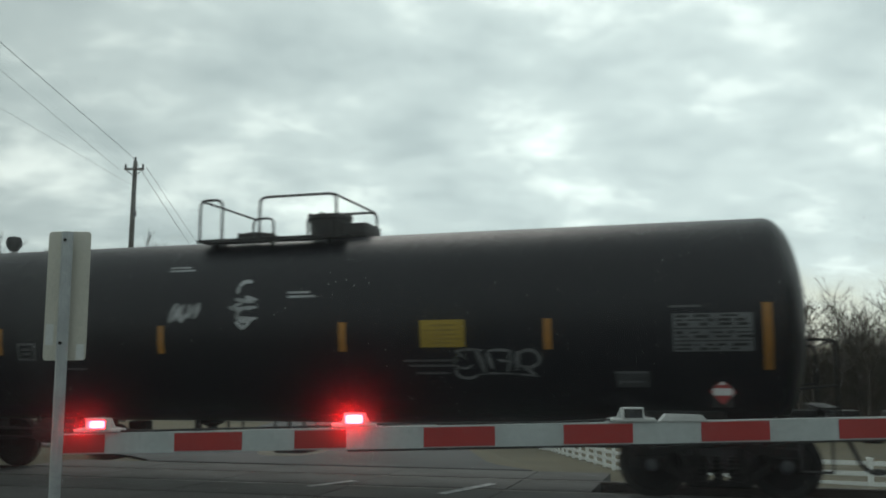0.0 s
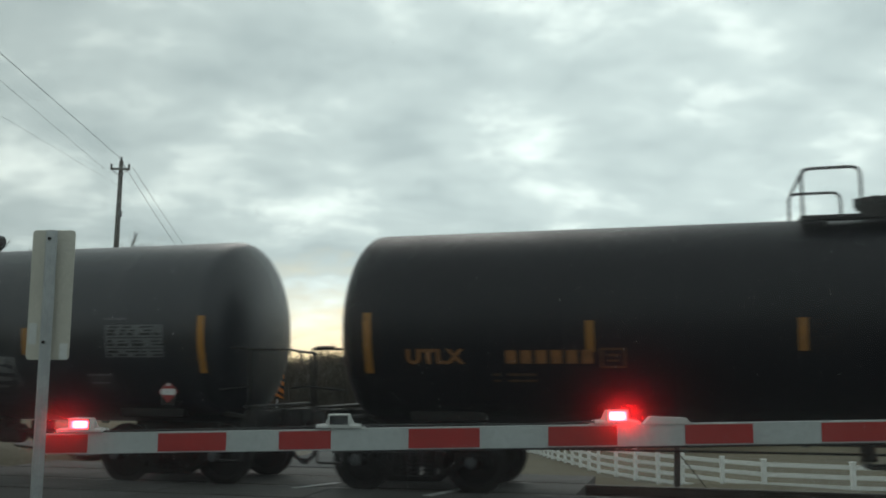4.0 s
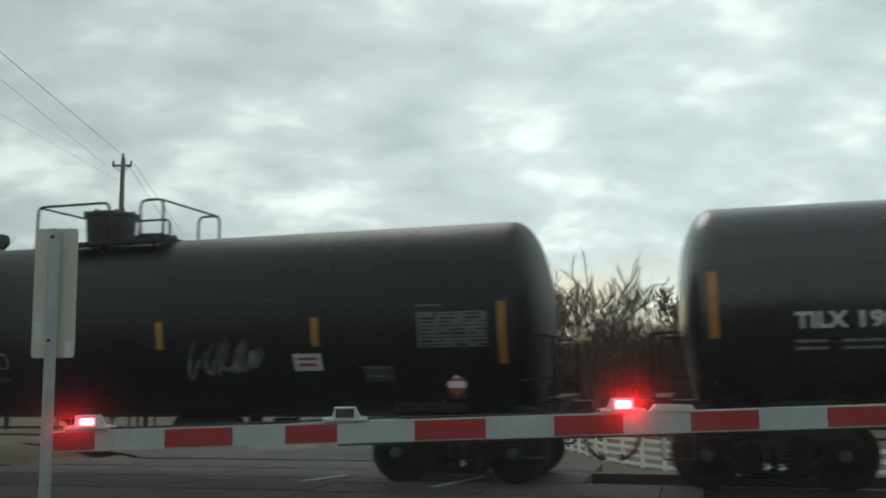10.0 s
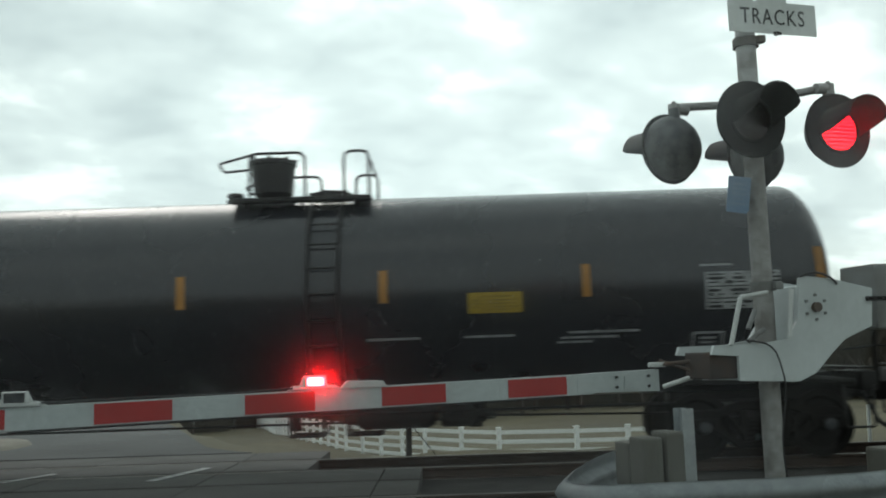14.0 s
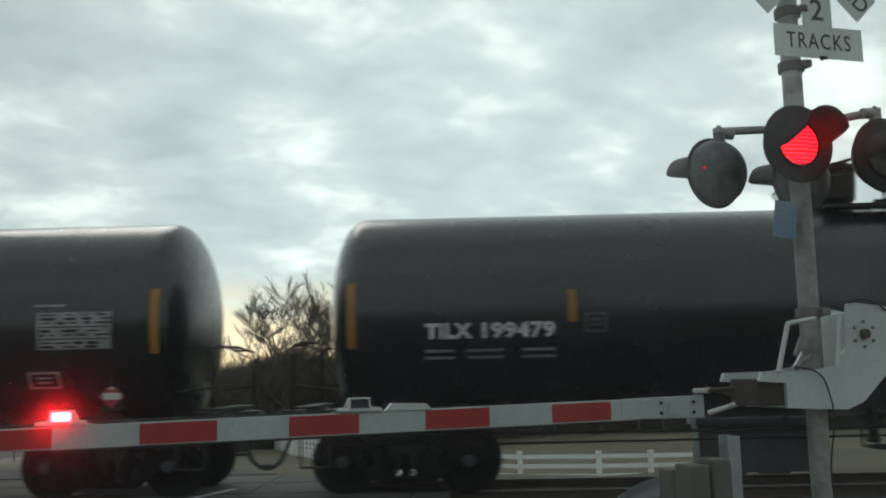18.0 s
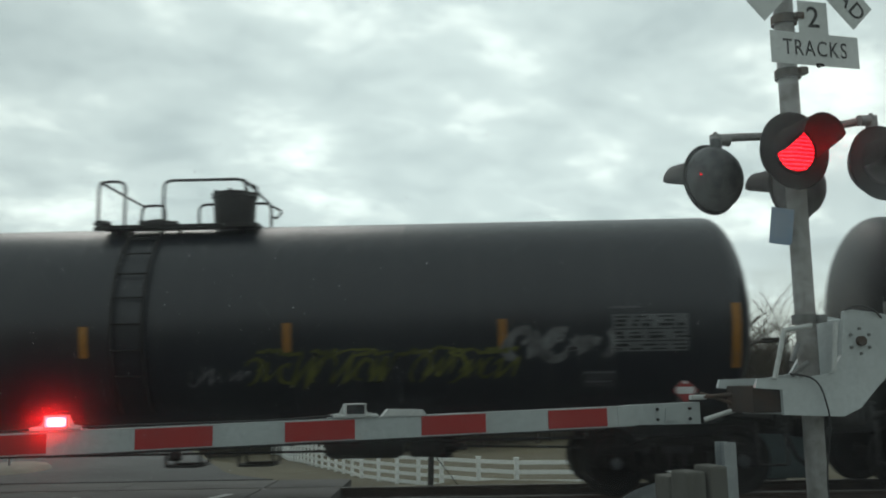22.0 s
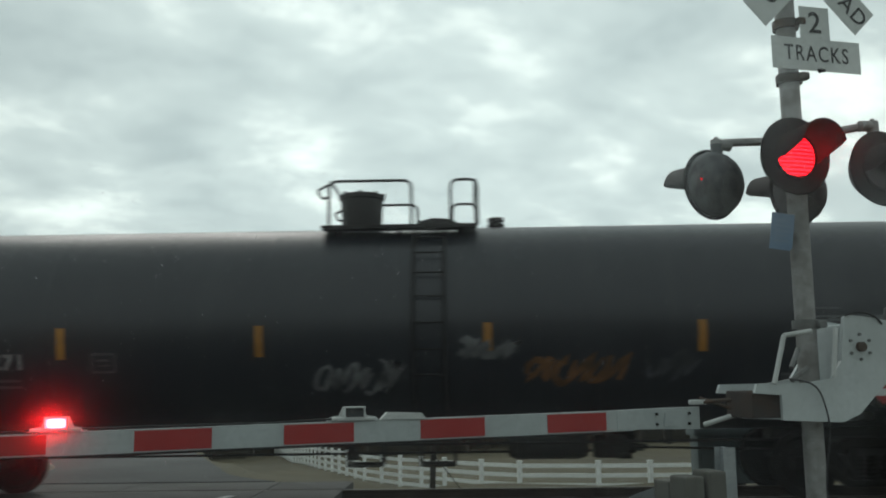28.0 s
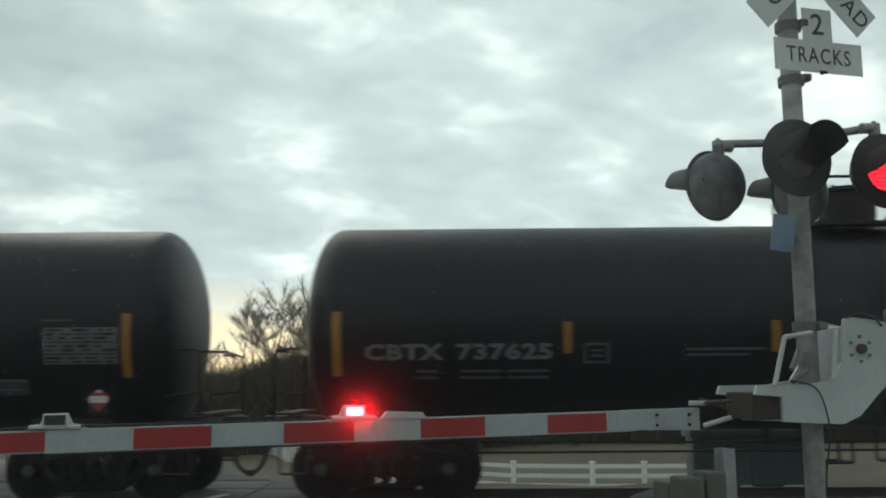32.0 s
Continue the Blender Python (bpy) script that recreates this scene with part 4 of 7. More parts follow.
def build_platform(car, style, flip=1, shift=0.0):
    """The walkway, handrails, bonnet and hatch near the middle of the tank's top."""
    plan = PLATFORMS[style]
    top = TANK_Z + TANK_R
    deck_z = top - 0.09
    rail_h = top + 0.60
    a, b = plan["deck"]
    half, middle = (b - a) / 2, (a + b) / 2
    m = Matrix.Translation((shift, 0, 0)) @ Matrix.Diagonal((flip, 1, 1, 1))

    def add(name, bm, label=""):
        bmesh.ops.transform(bm, matrix=m, verts=bm.verts)
        bmesh.ops.recalc_face_normals(bm, faces=bm.faces)
        return part(name, bm, STEEL_BLACK, car, label)
    bm = bmesh.new()
    for y in (-0.78, 0.78):
        box(bm, (middle, y, deck_z), (2 * half, 0.34, 0.025), 0.004)
        box(bm, (middle, y + (-0.18 if y < 0 else 0.18), deck_z - 0.005), (2 * half, 0.03, 0.06), 0.006)
        for x in (-half * 0.8, 0, half * 0.8):
            box(bm, (middle + x, y * 0.95, deck_z - 0.16), (0.05, 0.06, 0.32), 0.01)
    for x in (a + 0.15, b - 0.15):
        box(bm, (x, 0, deck_z + 0.06), (0.3, 1.3, 0.04), 0.006)
    add("walkway", bm, "open steel walkway")
    (p0, p1), (q0, q1) = plan["loops"]
    for y in (-0.95, 0.95):
        for run in (bend([(p0, y, deck_z), (p0, y, rail_h), (p1, y, rail_h), (p1, y, deck_z)], 0.13), bend([(q0, y, deck_z), (q0, y, rail_h), (q1, y, rail_h), (q1, y, deck_z)], 0.13)):
            bm = bmesh.new()
            pipe(bm, run, 0.023, 7)
            add("handrail", bm)
        if style in ("loop", "dusty"):
            ledge = 0.46 if style == "loop" else 0.18
            bm = bmesh.new()
            pipe(bm, bend([(p0 + 0.1, y, rail_h), (p0 - ledge, y, rail_h - 0.14), (p0 - ledge + 0.08, y, rail_h - 0.27), (p0, y, rail_h - 0.24)], 0.05), 0.02, 7)
            add("end_bracket", bm)
    for x in (p0 + 0.03, q1 - 0.03):
        bm = bmesh.new()
        pipe(bm, [(x, -0.95, rail_h - 0.01), (x, 0.95, rail_h - 0.01)], 0.02, 7)
        add("cross_rail", bm)
    bx, br, bh = plan["bonnet"]
    hx, hr = plan["hatch"]
    bm = bmesh.new()
    if style == "square":
        lathe(bm, [(br * 0.6, -0.1), (br * 0.62, 0.06), (br * 0.86, 0.12), (br * 0.98, bh - 0.12), (br * 1.08, bh - 0.10), (br * 1.08, bh - 0.03), (br * 0.9, bh), (0, bh + 0.02)], 32, pose(bx, 0, top))
        for x in (-1, 1):
            box(bm, (bx + x * br * 1.12, -0.1, top + bh - 0.16), (0.12, 0.14, 0.08), 0.02)
    else:
        foot = [(br * 0.55, -0.1), (br * 0.58, 0.06), (br * 0.86, 0.14)] if style == "loop" else [(br * 0.88, -0.1)]
        lathe(bm, foot + [(br * 0.96, bh - 0.10), (br * 1.04, bh - 0.08), (br * 1.04, bh - 0.02), (br * 0.9, bh), (0, bh + 0.02)], 32, pose(bx, 0, top))
        for k in range(8):
            t = k * math.tau / 8
            box(bm, (br * 0.98 * math.cos(t), br * 0.98 * math.sin(t), bh - 0.02), (0.05, 0.05, 0.07), 0, pose(bx, 0, top))
        if style == "low":
            box(bm, (bx - 0.6, -0.05, top + 0.08), (0.42, 0.7, 0.24), 0.03)
        if style == "loop":
            box(bm, (bx, 0, top - 0.02), (br * 2.2, br * 2.4, 0.04), 0.01)
    add("valve_bonnet", smooth(bm), "cylindrical valve bonnet")
    bm = bmesh.new()
    hh = 0.20 if style == "square" else 0.04
    lathe(bm, [(hr * 0.8, -0.1), (hr * 0.8, hh), (hr, hh + 0.02), (hr, hh + 0.08), (hr * 0.75, hh + 0.11), (0, hh + 0.12)], 24, pose(hx, 0, top))
    for k in range(6):
        t = k * math.tau / 6 + 0.3
        box(bm, (hr * math.cos(t), hr * math.sin(t), hh + 0.03), (0.07, 0.07, 0.14), 0.01, pose(hx, 0, top))
    add("hatch", smooth(bm), "bolted manway hatch")
    if style in ("loop", "dusty"):
        bm = bmesh.new()
        vx = b + 0.32 if style == "dusty" else a - 0.12
        lathe(bm, [(0.05, -0.12), (0.05, -0.02), (0.12, 0.0), (0.14, 0.06), (0.10, 0.09), (0.14, 0.12), (0.12, 0.17), (0, 0.19)], 16, pose(vx, 0, top))
        add("relief_valve", smooth(bm))
        bm = bmesh.new()
        r = TANK_R + 0.07
        for x in (0.51, 0.95):
            pts = []
            for k in range(16):
                t = math.radians(60 - k * 7.2)
                pts.append((x, -r * math.cos(t), TANK_Z + r * math.sin(t)))
            pipe(bm, pts, 0.024, 6)
        for k in range(7):
            t = math.radians(52 - k * 13)
            y, z = -r * math.cos(t), TANK_Z + r * math.sin(t)
            pipe(bm, [(0.51, y, z), (0.95, y, z)], 0.014, 6)
        add("ladder", bm, "curved side ladder")


def hazard_placard(car, x, z):
    """A diamond placard in an upright holder that stands off the shell's lower side."""
    off = TANK_Z - z
    y = -math.sqrt(max(TANK_R ** 2 - off ** 2, 0.1)) - 0.10
    bm = bmesh.new()
    prism(bm, [(0, -0.175), (0.175, 0), (0, 0.175), (-0.175, 0)], 0.006, pose(x, y, z))
    plate = part("hazard_placard", bm, HAZ_RED, car, "red and white diamond placard")
    bm = bmesh.new()
    prism(bm, [(-0.13, 0.035), (-0.115, 0.048), (0.115, 0.048), (0.13, 0.035), (0.13, -0.035), (0.115, -0.048), (-0.115, -0.048), (-0.13, -0.035)], 0.003, pose(x, y - 0.0055, z))
    part("placard_band", bm, HAZ_WHITE, plate)
    bm = bmesh.new()
    prism(bm, [(0, 0.145), (0.05, 0.095), (-0.05, 0.095)], 0.003, pose(x, y - 0.0055, z))
    part("placard_symbol", bm, HAZ_WHITE, plate)
    bm = bmesh.new()
    box(bm, (x, y + 0.01, z - 0.06), (0.26, 0.012, 0.30), 0.003)
    for q in (-0.08, 0.08):
        box(bm, (x + q, y + 0.16, z - 0.16), (0.03, 0.34, 0.03))
    part("placard_holder", bm, STEEL_BLACK, plate)


material_dim_yellow = material("decal_print", (0.28, 0.19, 0.02), 0.6, bump=0)
PATCH_GREY = material("dusty_grey_patch", (0.06, 0.062, 0.066), 0.65, tint=(0.035, 0.035, 0.038), amount=0.6, scale=4, fine=30, bump=0)
PANEL_GREY = material("printed_data_panel", (0.125, 0.132, 0.137), 0.6, tint=(0.065, 0.07, 0.074), amount=0.6, scale=3, fine=30, bump=0)


def outlined_box(x, z, w, h, mat, parent):
    """A stencilled box outline with short rows of unreadable print."""
    e = 0.035
    frame_bars = bars([(x, z + h / 2, w, e), (x, z - h / 2, w, e), (x - w / 2, z, e, h + e), (x + w / 2, z, e, h + e)], mat, parent, "stencil_box")
    bars([(x, z + h * 0.16, w * 0.55, 0.035), (x, z - h * 0.14, w * 0.5, 0.035)], mat, parent, "stencil_lines")
    return frame_bars


def data_panel(x, z, w, h, mat, parent):
    panel = patch(x, z, w, h, mat, parent, "test_data_panel", "printed test data panel")
    rng = random.Random(int(x * 100 + z * 1000))
    rows = 9
    for j in range(rows):
        zz = z + h * (0.43 - 0.86 * j / (rows - 1))
        at = -0.46
        if j in (3, 6):
            bars([(x, zz, w * 0.94, h * 0.03)], SIGN_BLACK, panel, "panel_rule", lift=0.0105)
            continue
        while at < 0.40:
            wide = rng.uniform(0.05, 0.22)
            bars([(x + (at + wide / 2) * w, zz, wide * w, h * rng.choice((0.04, 0.05, 0.075)))], SIGN_BLACK, panel, "panel_text", lift=0.0105)
            at += wide + rng.uniform(0.03, 0.16)


def words_on_head(car, end, mat):
    """Three worn lines of writing across the domed end of the tank, as plain bars."""
    for z, y0, y1, tall in ((2.90, -0.95, 0.55, 0.075), (2.74, -0.45, 0.45, 0.065), (2.63, -0.35, 0.40, 0.055)):
        bm = bmesh.new()
        last = None
        for k in range(13):
            y = y0 + (y1 - y0) * k / 12
            pair = []
            for q in (-0.5, 0.5):
                r = math.hypot(y, z + q * tall - TANK_Z)
                a = math.asin(min(1.0, (r / TANK_R) ** (1 / 0.82)))
                pair.append(bm.verts.new((end - 0.54 * (1 - math.cos(a)) + 0.012, y, z + q * tall)))
            if last:
                bm.faces.new((last[0], pair[0], pair[1], last[1])).smooth = True
            last = pair
        part("head_lines", bm, mat, car)


def build_car(shell, style, flip, stripe_z=2.27, tall=0.44, mark="", mark_mat=None, mark_x=-5.55, mark_z=2.0, mark_size=0.30, mark_width=1.0, hidden=0, yellow=None, yellow_size=(0.80, 0.42), panel=(6.55, 2.26), label="", stripes=(-7.6, -4.63, -1.53, 1.58, 4.70, 7.66), tags=(), lines=(), top_bars=False, clean=False, shift=0.0, reach=TANK_HALF, gap=0.62, slack=0.0, card=False, sign=None, radius=1.54, hangers=(-0.3, 0.8), gear=2.7, drawn=(), stencil=None, digits=1.17, head_words=False):
    global TANK_R, TANK_Z
    TANK_R, TANK_Z = radius, radius + 0.93
    car = empty("tank_car")
    part("tank", tank_body(reach if isinstance(reach, tuple) else (reach, reach)), shell, car)
    build_running_gear(car, hangers, gear)
    for x in (-6.95, 6.95):
        build_truck(car, x)
    build_platform(car, style, flip, shift)
    for x in stripes[1:-1]:
        patch(x, stripe_z, 0.12, tall, TAPE_YELLOW, car, "reflective_stripe")
    for x in (stripes[0], stripes[-1]):
        patch(x, stripe_z - 0.08, 0.125, 0.92, TAPE_YELLOW, car, "end_stripe")
    dim = LETTER_GREY if clean else ORANGE_DIM if mark_mat is LETTER_ORANGE else LETTER_DIM
    if yellow is not None:
        x, z = yellow
        w, h = yellow_size
        plate = patch(x, z, w, h, PLACARD_YELLOW, car, "warning_decal", "yellow warning decal")
        bars([(x, z + h * d, w * q, 0.028) for d, q in ((0.30, 0.6), (0.12, 0.85), (-0.04, 0.8), (-0.20, 0.85), (-0.34, 0.5))], material_dim_yellow, plate, "decal_text", lift=0.0095)
    if mark:
        total = words_on_tank(mark, mark_x - 0.16 * hidden * mark_width, mark_z, mark_size, mark_mat, car, mark_width, gap, digits=digits)
        if hidden:
            bars([(mark_x + 0.62 * mark_width - 0.6 + 0.20 * k * mark_width, mark_z, 0.14 * mark_width, mark_size * 0.66) for k in range(hidden)], mark_mat, car, "worn_numbers", "worn unreadable numbers")
        left = mark_x - total / 2
        groups = ((0.11, 0.22), (0.46, 0.28), (0.87, 0.26)) if clean else ((0.33, 0.11), (0.62, 0.22), (0.87, 0.22))
        for q in (0.27, 0.37):
            bars([(left + total * at, mark_z - q, total * w, 0.04) for at, w in groups], MARK_PALE if clean else dim, car, "data_lines")
    if panel:
        data_panel(panel[0], panel[1], 1.05, 0.52, LETTER_GREY if clean else PANEL_GREY, car)
        bars([(panel[0] - 0.35, panel[1] + 0.36, 0.44, 0.03)], dim, car, "panel_heading")
    if clean:
        outlined_box(6.12, 1.66, 0.42, 0.24, LETTER_GREY, car)
        outlined_box(-4.25, 2.34, 0.27, 0.24, LETTER_DIM, car)
    else:
        plate = patch(5.85, 1.58, 0.46, 0.26, PATCH_GREY, car, "stencil_patch", "dim grey painted patch")
        bars([(5.85, 1.70, 0.46, 0.035), (5.83, 1.55, 0.34, 0.03)], PANEL_GREY, plate, "stencil_lines", lift=0.0095)
    for x, z, w in lines:
        bars([(x, z, w, 0.034)], dim, car, "stencil_lines")
    if card:
        plate = patch(0.36, 1.67, 0.60, 0.50, PLACARD_YELLOW, car, "placard", "yellow placard with a pale square")
        patch(0.45, 1.63, 0.34, 0.32, LETTER_GREY, plate, "placard_field", "pale inner square", lift=0.010)
        bars([(0.24, 2.24, 0.3, 0.03), (0.24, 2.18, 0.26, 0.03)], dim, car, "stencil_lines")
    if sign:
        plate = patch(sign[0], sign[1], 0.46, 0.28, LETTER_WHITE, car, "placard", "small white placard")
        bars([(sign[0], sign[1] + 0.06, 0.34, 0.04), (sign[0], sign[1] - 0.04, 0.30, 0.05)], HAZ_RED, plate, "placard_text", lift=0.0095)
    if top_bars is True:
        top_bars = ((-1.38, 3.50), (0.85 if flip < 0 else -0.75, 2.945))
    for x, z in top_bars or ():
        for shove, rise, w in ((-0.03, 0.035, 0.38), (0.03, -0.035, 0.46)):
            bars([(x + shove, z + rise, w, 0.038)], LETTER_GREY, car, "stencil_lines")
    for seed, (x, z, w, h, mat, thick, loops, words, *tilt) in enumerate(tags):
        scrawl(int(abs(x * 977 + z * 131)) + seed, x, z, w, h, mat, car, thick, loops, words, *tilt)
    for seed, ((x, z, shapes), mat, words) in enumerate(drawn):
        sprayed(x, z, shapes, mat, car, words, seed + 5)
    if stencil:
        outlined_box(stencil, mark_z - 0.02, 0.32, 0.26, dim, car)
    if head_words:
        words_on_head(car, reach[1] if isinstance(reach, tuple) else reach, LETTER_GREY)
    hazard_placard(car, 7.05, 1.46)
    car["slack"] = slack
    return tagged(car, label, "tank car", "tank cars of the train")


CAR_PITCH = 18.149
FIRST_MIDDLE = -25.2067 + 18.149
LAW = (11.1171, 0.0156170, -0.000114164)
DRIFT = ((0, 0.0), (5.7, -0.03), (9, -0.05), (10.5, -0.14), (11.7, 0.16), (13, 0.15), (16.5, 0.12), (19, 0.09), (23, -0.05), (27.5, -0.2), (30.3, 0.06), (32, 0.15))


def run_of_train(t):
    return LAW[0] * t + LAW[1] * t * t + LAW[2] * t ** 3 + float(np.interp(t, [a for a, _ in DRIFT], [b for _, b in DRIFT]))


LINES = ((-3.27, 2.12, 0.76), (-3.32, 2.03, 0.62), (-3.3, 1.80, 0.6), (2.95, 1.90, 0.85), (2.95, 1.82, 0.7), (2.95, 1.70, 0.5))
UNION = dict(stencil=-3.95, digits=1.0, gap=0.85, stripes=(-7.55, -4.26, -1.46, 1.57, 4.38, 7.56), shell=DUSTY_BLACK, style="square", flip=1, mark_mat=LETTER_ORANGE, panel=(6.86, 2.2), mark_x=-5.47, mark_z=1.98, mark_width=1.09)
GREEN = dict(gear=-3.9, stencil=-4.1, hangers=(-1.24, 0.15), shell=DUSTY_BLACK, style="low", flip=1, gap=1.0, digits=0.98, mark_mat=MARK_GREY, mark_x=-6.20, mark_z=2.12, mark_width=1.245, yellow=(3.15, 2.30), yellow_size=(0.68, 0.40), top_bars=True, panel=(6.95, 2.26), lines=LINES)
TRIN = dict(gear=1.9, radius=1.585, hangers=(0.29, 1.17), reach=8.14, stripes=(-7.65, -4.57, -1.26, 1.58, 4.42, 7.70), shell=GLOSS_BLACK, style="loop", flip=1, mark_mat=LETTER_WHITE, stripe_z=2.58, gap=0.5, mark_x=-5.72, mark_z=2.25, mark_size=0.285, mark_width=1.0, tall=0.46, yellow=(3.14, 2.31), yellow_size=(0.76, 0.29), panel=(6.6, 2.38), clean=True, lines=((1.70, 1.83, 0.75), (3.05, 1.83, 0.72), (4.65, 1.85, 1.0), (4.45, 1.77, 0.8), (4.25, 1.70, 0.5)))
CIT = dict(stencil=-3.85, reach=8.20, stripes=(-7.7, -4.45, -1.36, 1.5, 4.5, 7.74), shell=GREY_DUST, style="dusty", flip=1, mark_mat=MARK_PALE, digits=1.46, gap=0.62, mark_x=-5.88, mark_z=2.01, mark_width=0.73)
CBT = dict(stencil=-3.98, digits=1.06, gap=0.46, reach=8.29, stripes=(-7.6, -4.38, -1.5, 1.7, 4.5, 7.75), panel=(7.05, 2.26), shell=DUSTY_BLACK, style="plain", flip=1, mark_mat=MARK_GREY, mark_x=-5.9, mark_z=2.07, mark_width=1.32, lines=((-2.2, 2.10, 1.1), (-2.3, 2.02, 0.85), (2.9, 1.95, 0.6)))
TURNED = dict(gear=3.1, stripes=(-7.73, -4.55, -1.56, 1.18, 4.58, 7.73), yellow=(3.18, 2.31), mark_x=-5.62)
BLACK_LABEL = "dusty black tank car with faded lettering, rolling by"
WHITE_TAG, DIM_TAG, YELLOW_TAG, ORANGE_TAG = "white spray-paint tag", "faded grey graffiti", "yellow spray-paint tag", "orange spray-paint tag"
HUGE_HAZE = (0.31, 2.03, [(-1.10, -0.36, 0.52, 0.58, 10, 205, 0.24), (0.0, 0.02, 0.50, 0.86, 88, 185, 0.32), (-0.13, -0.05, 0.17, 0.50, 0, 190, 0.15), (0.20, -0.15, 0.18, 0.80, 0.22), (0.42, 0.62, 0.62, 0.0, 0.24), (0.52, 0.36, 0.96, 0.36, 0.26), (0.88, 0.30, 1.28, -0.62, 0.20), (0.60, 0.05, 0.98, -0.60, 0.14), (-0.66, -0.22, 0.35, -0.20, 0.12), (-0.62, -0.30, -0.60, -0.80, 0.09), (-0.20, -0.32, -0.18, -0.76, 0.10), (0.04, -0.32, 0.06, -0.76, 0.10), (0.46, -0.30, 0.48, -0.80, 0.09), (-0.62, -0.80, 0.50, -0.80, 0.08), (-1.55, -0.40, -1.50, -0.82, 0.18), (1.28, -0.50, 1.22, -0.82, 0.10)])
CURVED_LETTERS = (-2.25, 1.77, [(-0.21, 0.0, 0.36, 0.31, 62, 262, 0.06), (-0.42, 0.20, 0.15, 0.14, 40, 230, 0.08), (-0.10, 0.06, 0.14, 0.13, 0.09), (-0.02, 0.18, 0.03, 0.02, 0.08), (-0.14, -0.16, -0.06, -0.04, 0.05), (0.03, -0.20, 0.09, 0.15, 10, 190, 0.07), (0.20, -0.18, 0.09, 0.16, 0, 180, 0.075), (0.37, -0.17, 0.10, 0.18, -100, 170, 0.06), (-0.26, -0.30, -0.02, -0.10, 0.05), (0.0, -0.26, 0.05, -0.36, 0.05)])
BOXED_TAG = (3.95, 1.70, [(-0.05, 0.30, 0.34, 0.28, 0.09), (-0.30, 0.20, 0.34, 0.20, 0.10), (-0.32, 0.16, -0.36, -0.20, 0.07), (-0.28, 0.06, 0.32, 0.05, 0.09), (-0.26, -0.06, 0.34, -0.07, 0.08), (-0.36, -0.24, 0.34, -0.22, 0.07), (0.30, 0.2, 0.34, -0.2, 0.08), (-0.60, 0.16, -0.52, 0.02, 0.10)])
FEATHER_FAN = (-7.27, 2.50, [(-0.24, 0.36, -0.10, -0.02, 0.15), (-0.08, 0.42, -0.02, 0.02, 0.15), (0.12, 0.24, -0.04, -0.04, 0.13), (0.05, 0.08, 0.11, 0.17, -20, 170, 0.07), (0.28, -0.06, 0.14, 0.25, -70, 150, 0.08), (0.06, -0.26, 0.14, 0.18, 170, 330, 0.06), (-0.28, -0.22, 0.0, -0.44, 0.08), (-0.02, -0.20, 0.02, -0.46, 0.06)])
VINE_FORK = (-1.50, 1.62, [(-0.17, 0.38, 0.03, -0.20, 0.13), (0.02, -0.14, -0.30, 0.06, 0.12), (0.20, -0.02, 0.17, 0.19, 0, 190, 0.10), (0.02, -0.1, 0.12, -0.28, 0.10), (-0.24, 0.0, -0.02, -0.24, 0.08)])
PINK_COLUMN = (-1.0, 2.70, [(0.0, 0.56, 0.13, 0.11, 60, 330, 0.08), (-0.14, 0.46, 0.15, 0.62, 0.07), (0.12, 0.68, 0.13, 0.42, 0.06), (0.0, 0.27, 0.13, 0.11, 0, 340, 0.08), (0.0, 0.02, 0.12, 0.10, 20, 350, 0.08), (-0.12, 0.14, -0.11, -0.08, 0.06), (0.0, -0.21, 0.10, 0.09, -40, 250, 0.07), (-0.10, -0.30, 0.12, -0.30, 0.05), (-0.02, -0.42, 0.09, 0.09, 40, 320, 0.06), (-0.08, -0.60, 0.08, -0.58, 0.05), (-0.02, -0.68, 0.05, -0.56, 0.05)])
FEATHER_STACK = (-0.10, 2.74, [(0.02, 0.30, 0.14, 0.16, 60, 200, 0.07), (0.02, 0.20, 0.24, 0.14, 0.05), (-0.16, 0.16, 0.20, 0.10, 0.06), (-0.24, 0.02, 0.0, 0.10, 0.06), (-0.20, -0.02, 0.26, 0.02, 0.05), (0.06, -0.10, 0.14, 0.11, 50, 290, 0.06), (-0.12, -0.14, 0.26, -0.16, 0.05), (-0.10, -0.20, 0.04, -0.32, 0.06), (0.04, -0.32, 0.18, -0.18, 0.05)])
OPEN_LETTERS = (3.95, 1.84, [(-0.62, 0.20, -0.20, 0.21, 0.035), (-0.62, 0.20, -0.44, 0.06, 0.035), (-0.50, 0.04, 0.15, 0.10, 90, 330, 0.035), (-0.46, -0.10, 0.17, 0.13, 150, 330, 0.05), (-0.30, 0.20, -0.20, -0.12, 0.08), (-0.14, 0.20, 0.20, 0.20, 0.04), (-0.14, 0.18, -0.08, -0.08, 0.05), (0.02, 0.06, 0.16, 0.04, 0.04), (0.20, 0.20, 0.14, -0.12, 0.05), (0.30, 0.20, 0.28, -0.10, 0.08), (0.46, 0.08, 0.16, 0.13, -120, 180, 0.05), (0.32, -0.02, 0.54, -0.18, 0.06), (-0.30, -0.16, 0.60, -0.20, 0.03)])
CLOUD_WORD = (4.55, 1.66, [(-0.56, 0.16, -0.30, 0.24, 0.08), (-0.40, 0.10, -0.14, -0.16, 0.14), (-0.20, 0.22, 0.44, 0.10, 0.10), (-0.22, 0.06, 0.13, 0.18, 20, 340, 0.08), (0.02, 0.02, 0.12, 0.17, 20, 330, 0.08), (0.24, -0.02, 0.12, 0.17, 20, 340, 0.09), (0.44, -0.04, 0.12, 0.18, -90, 200, 0.08), (-0.10, -0.22, 0.36, -0.24, 0.09), (0.40, 0.08, 0.58, -0.02, 0.06)])
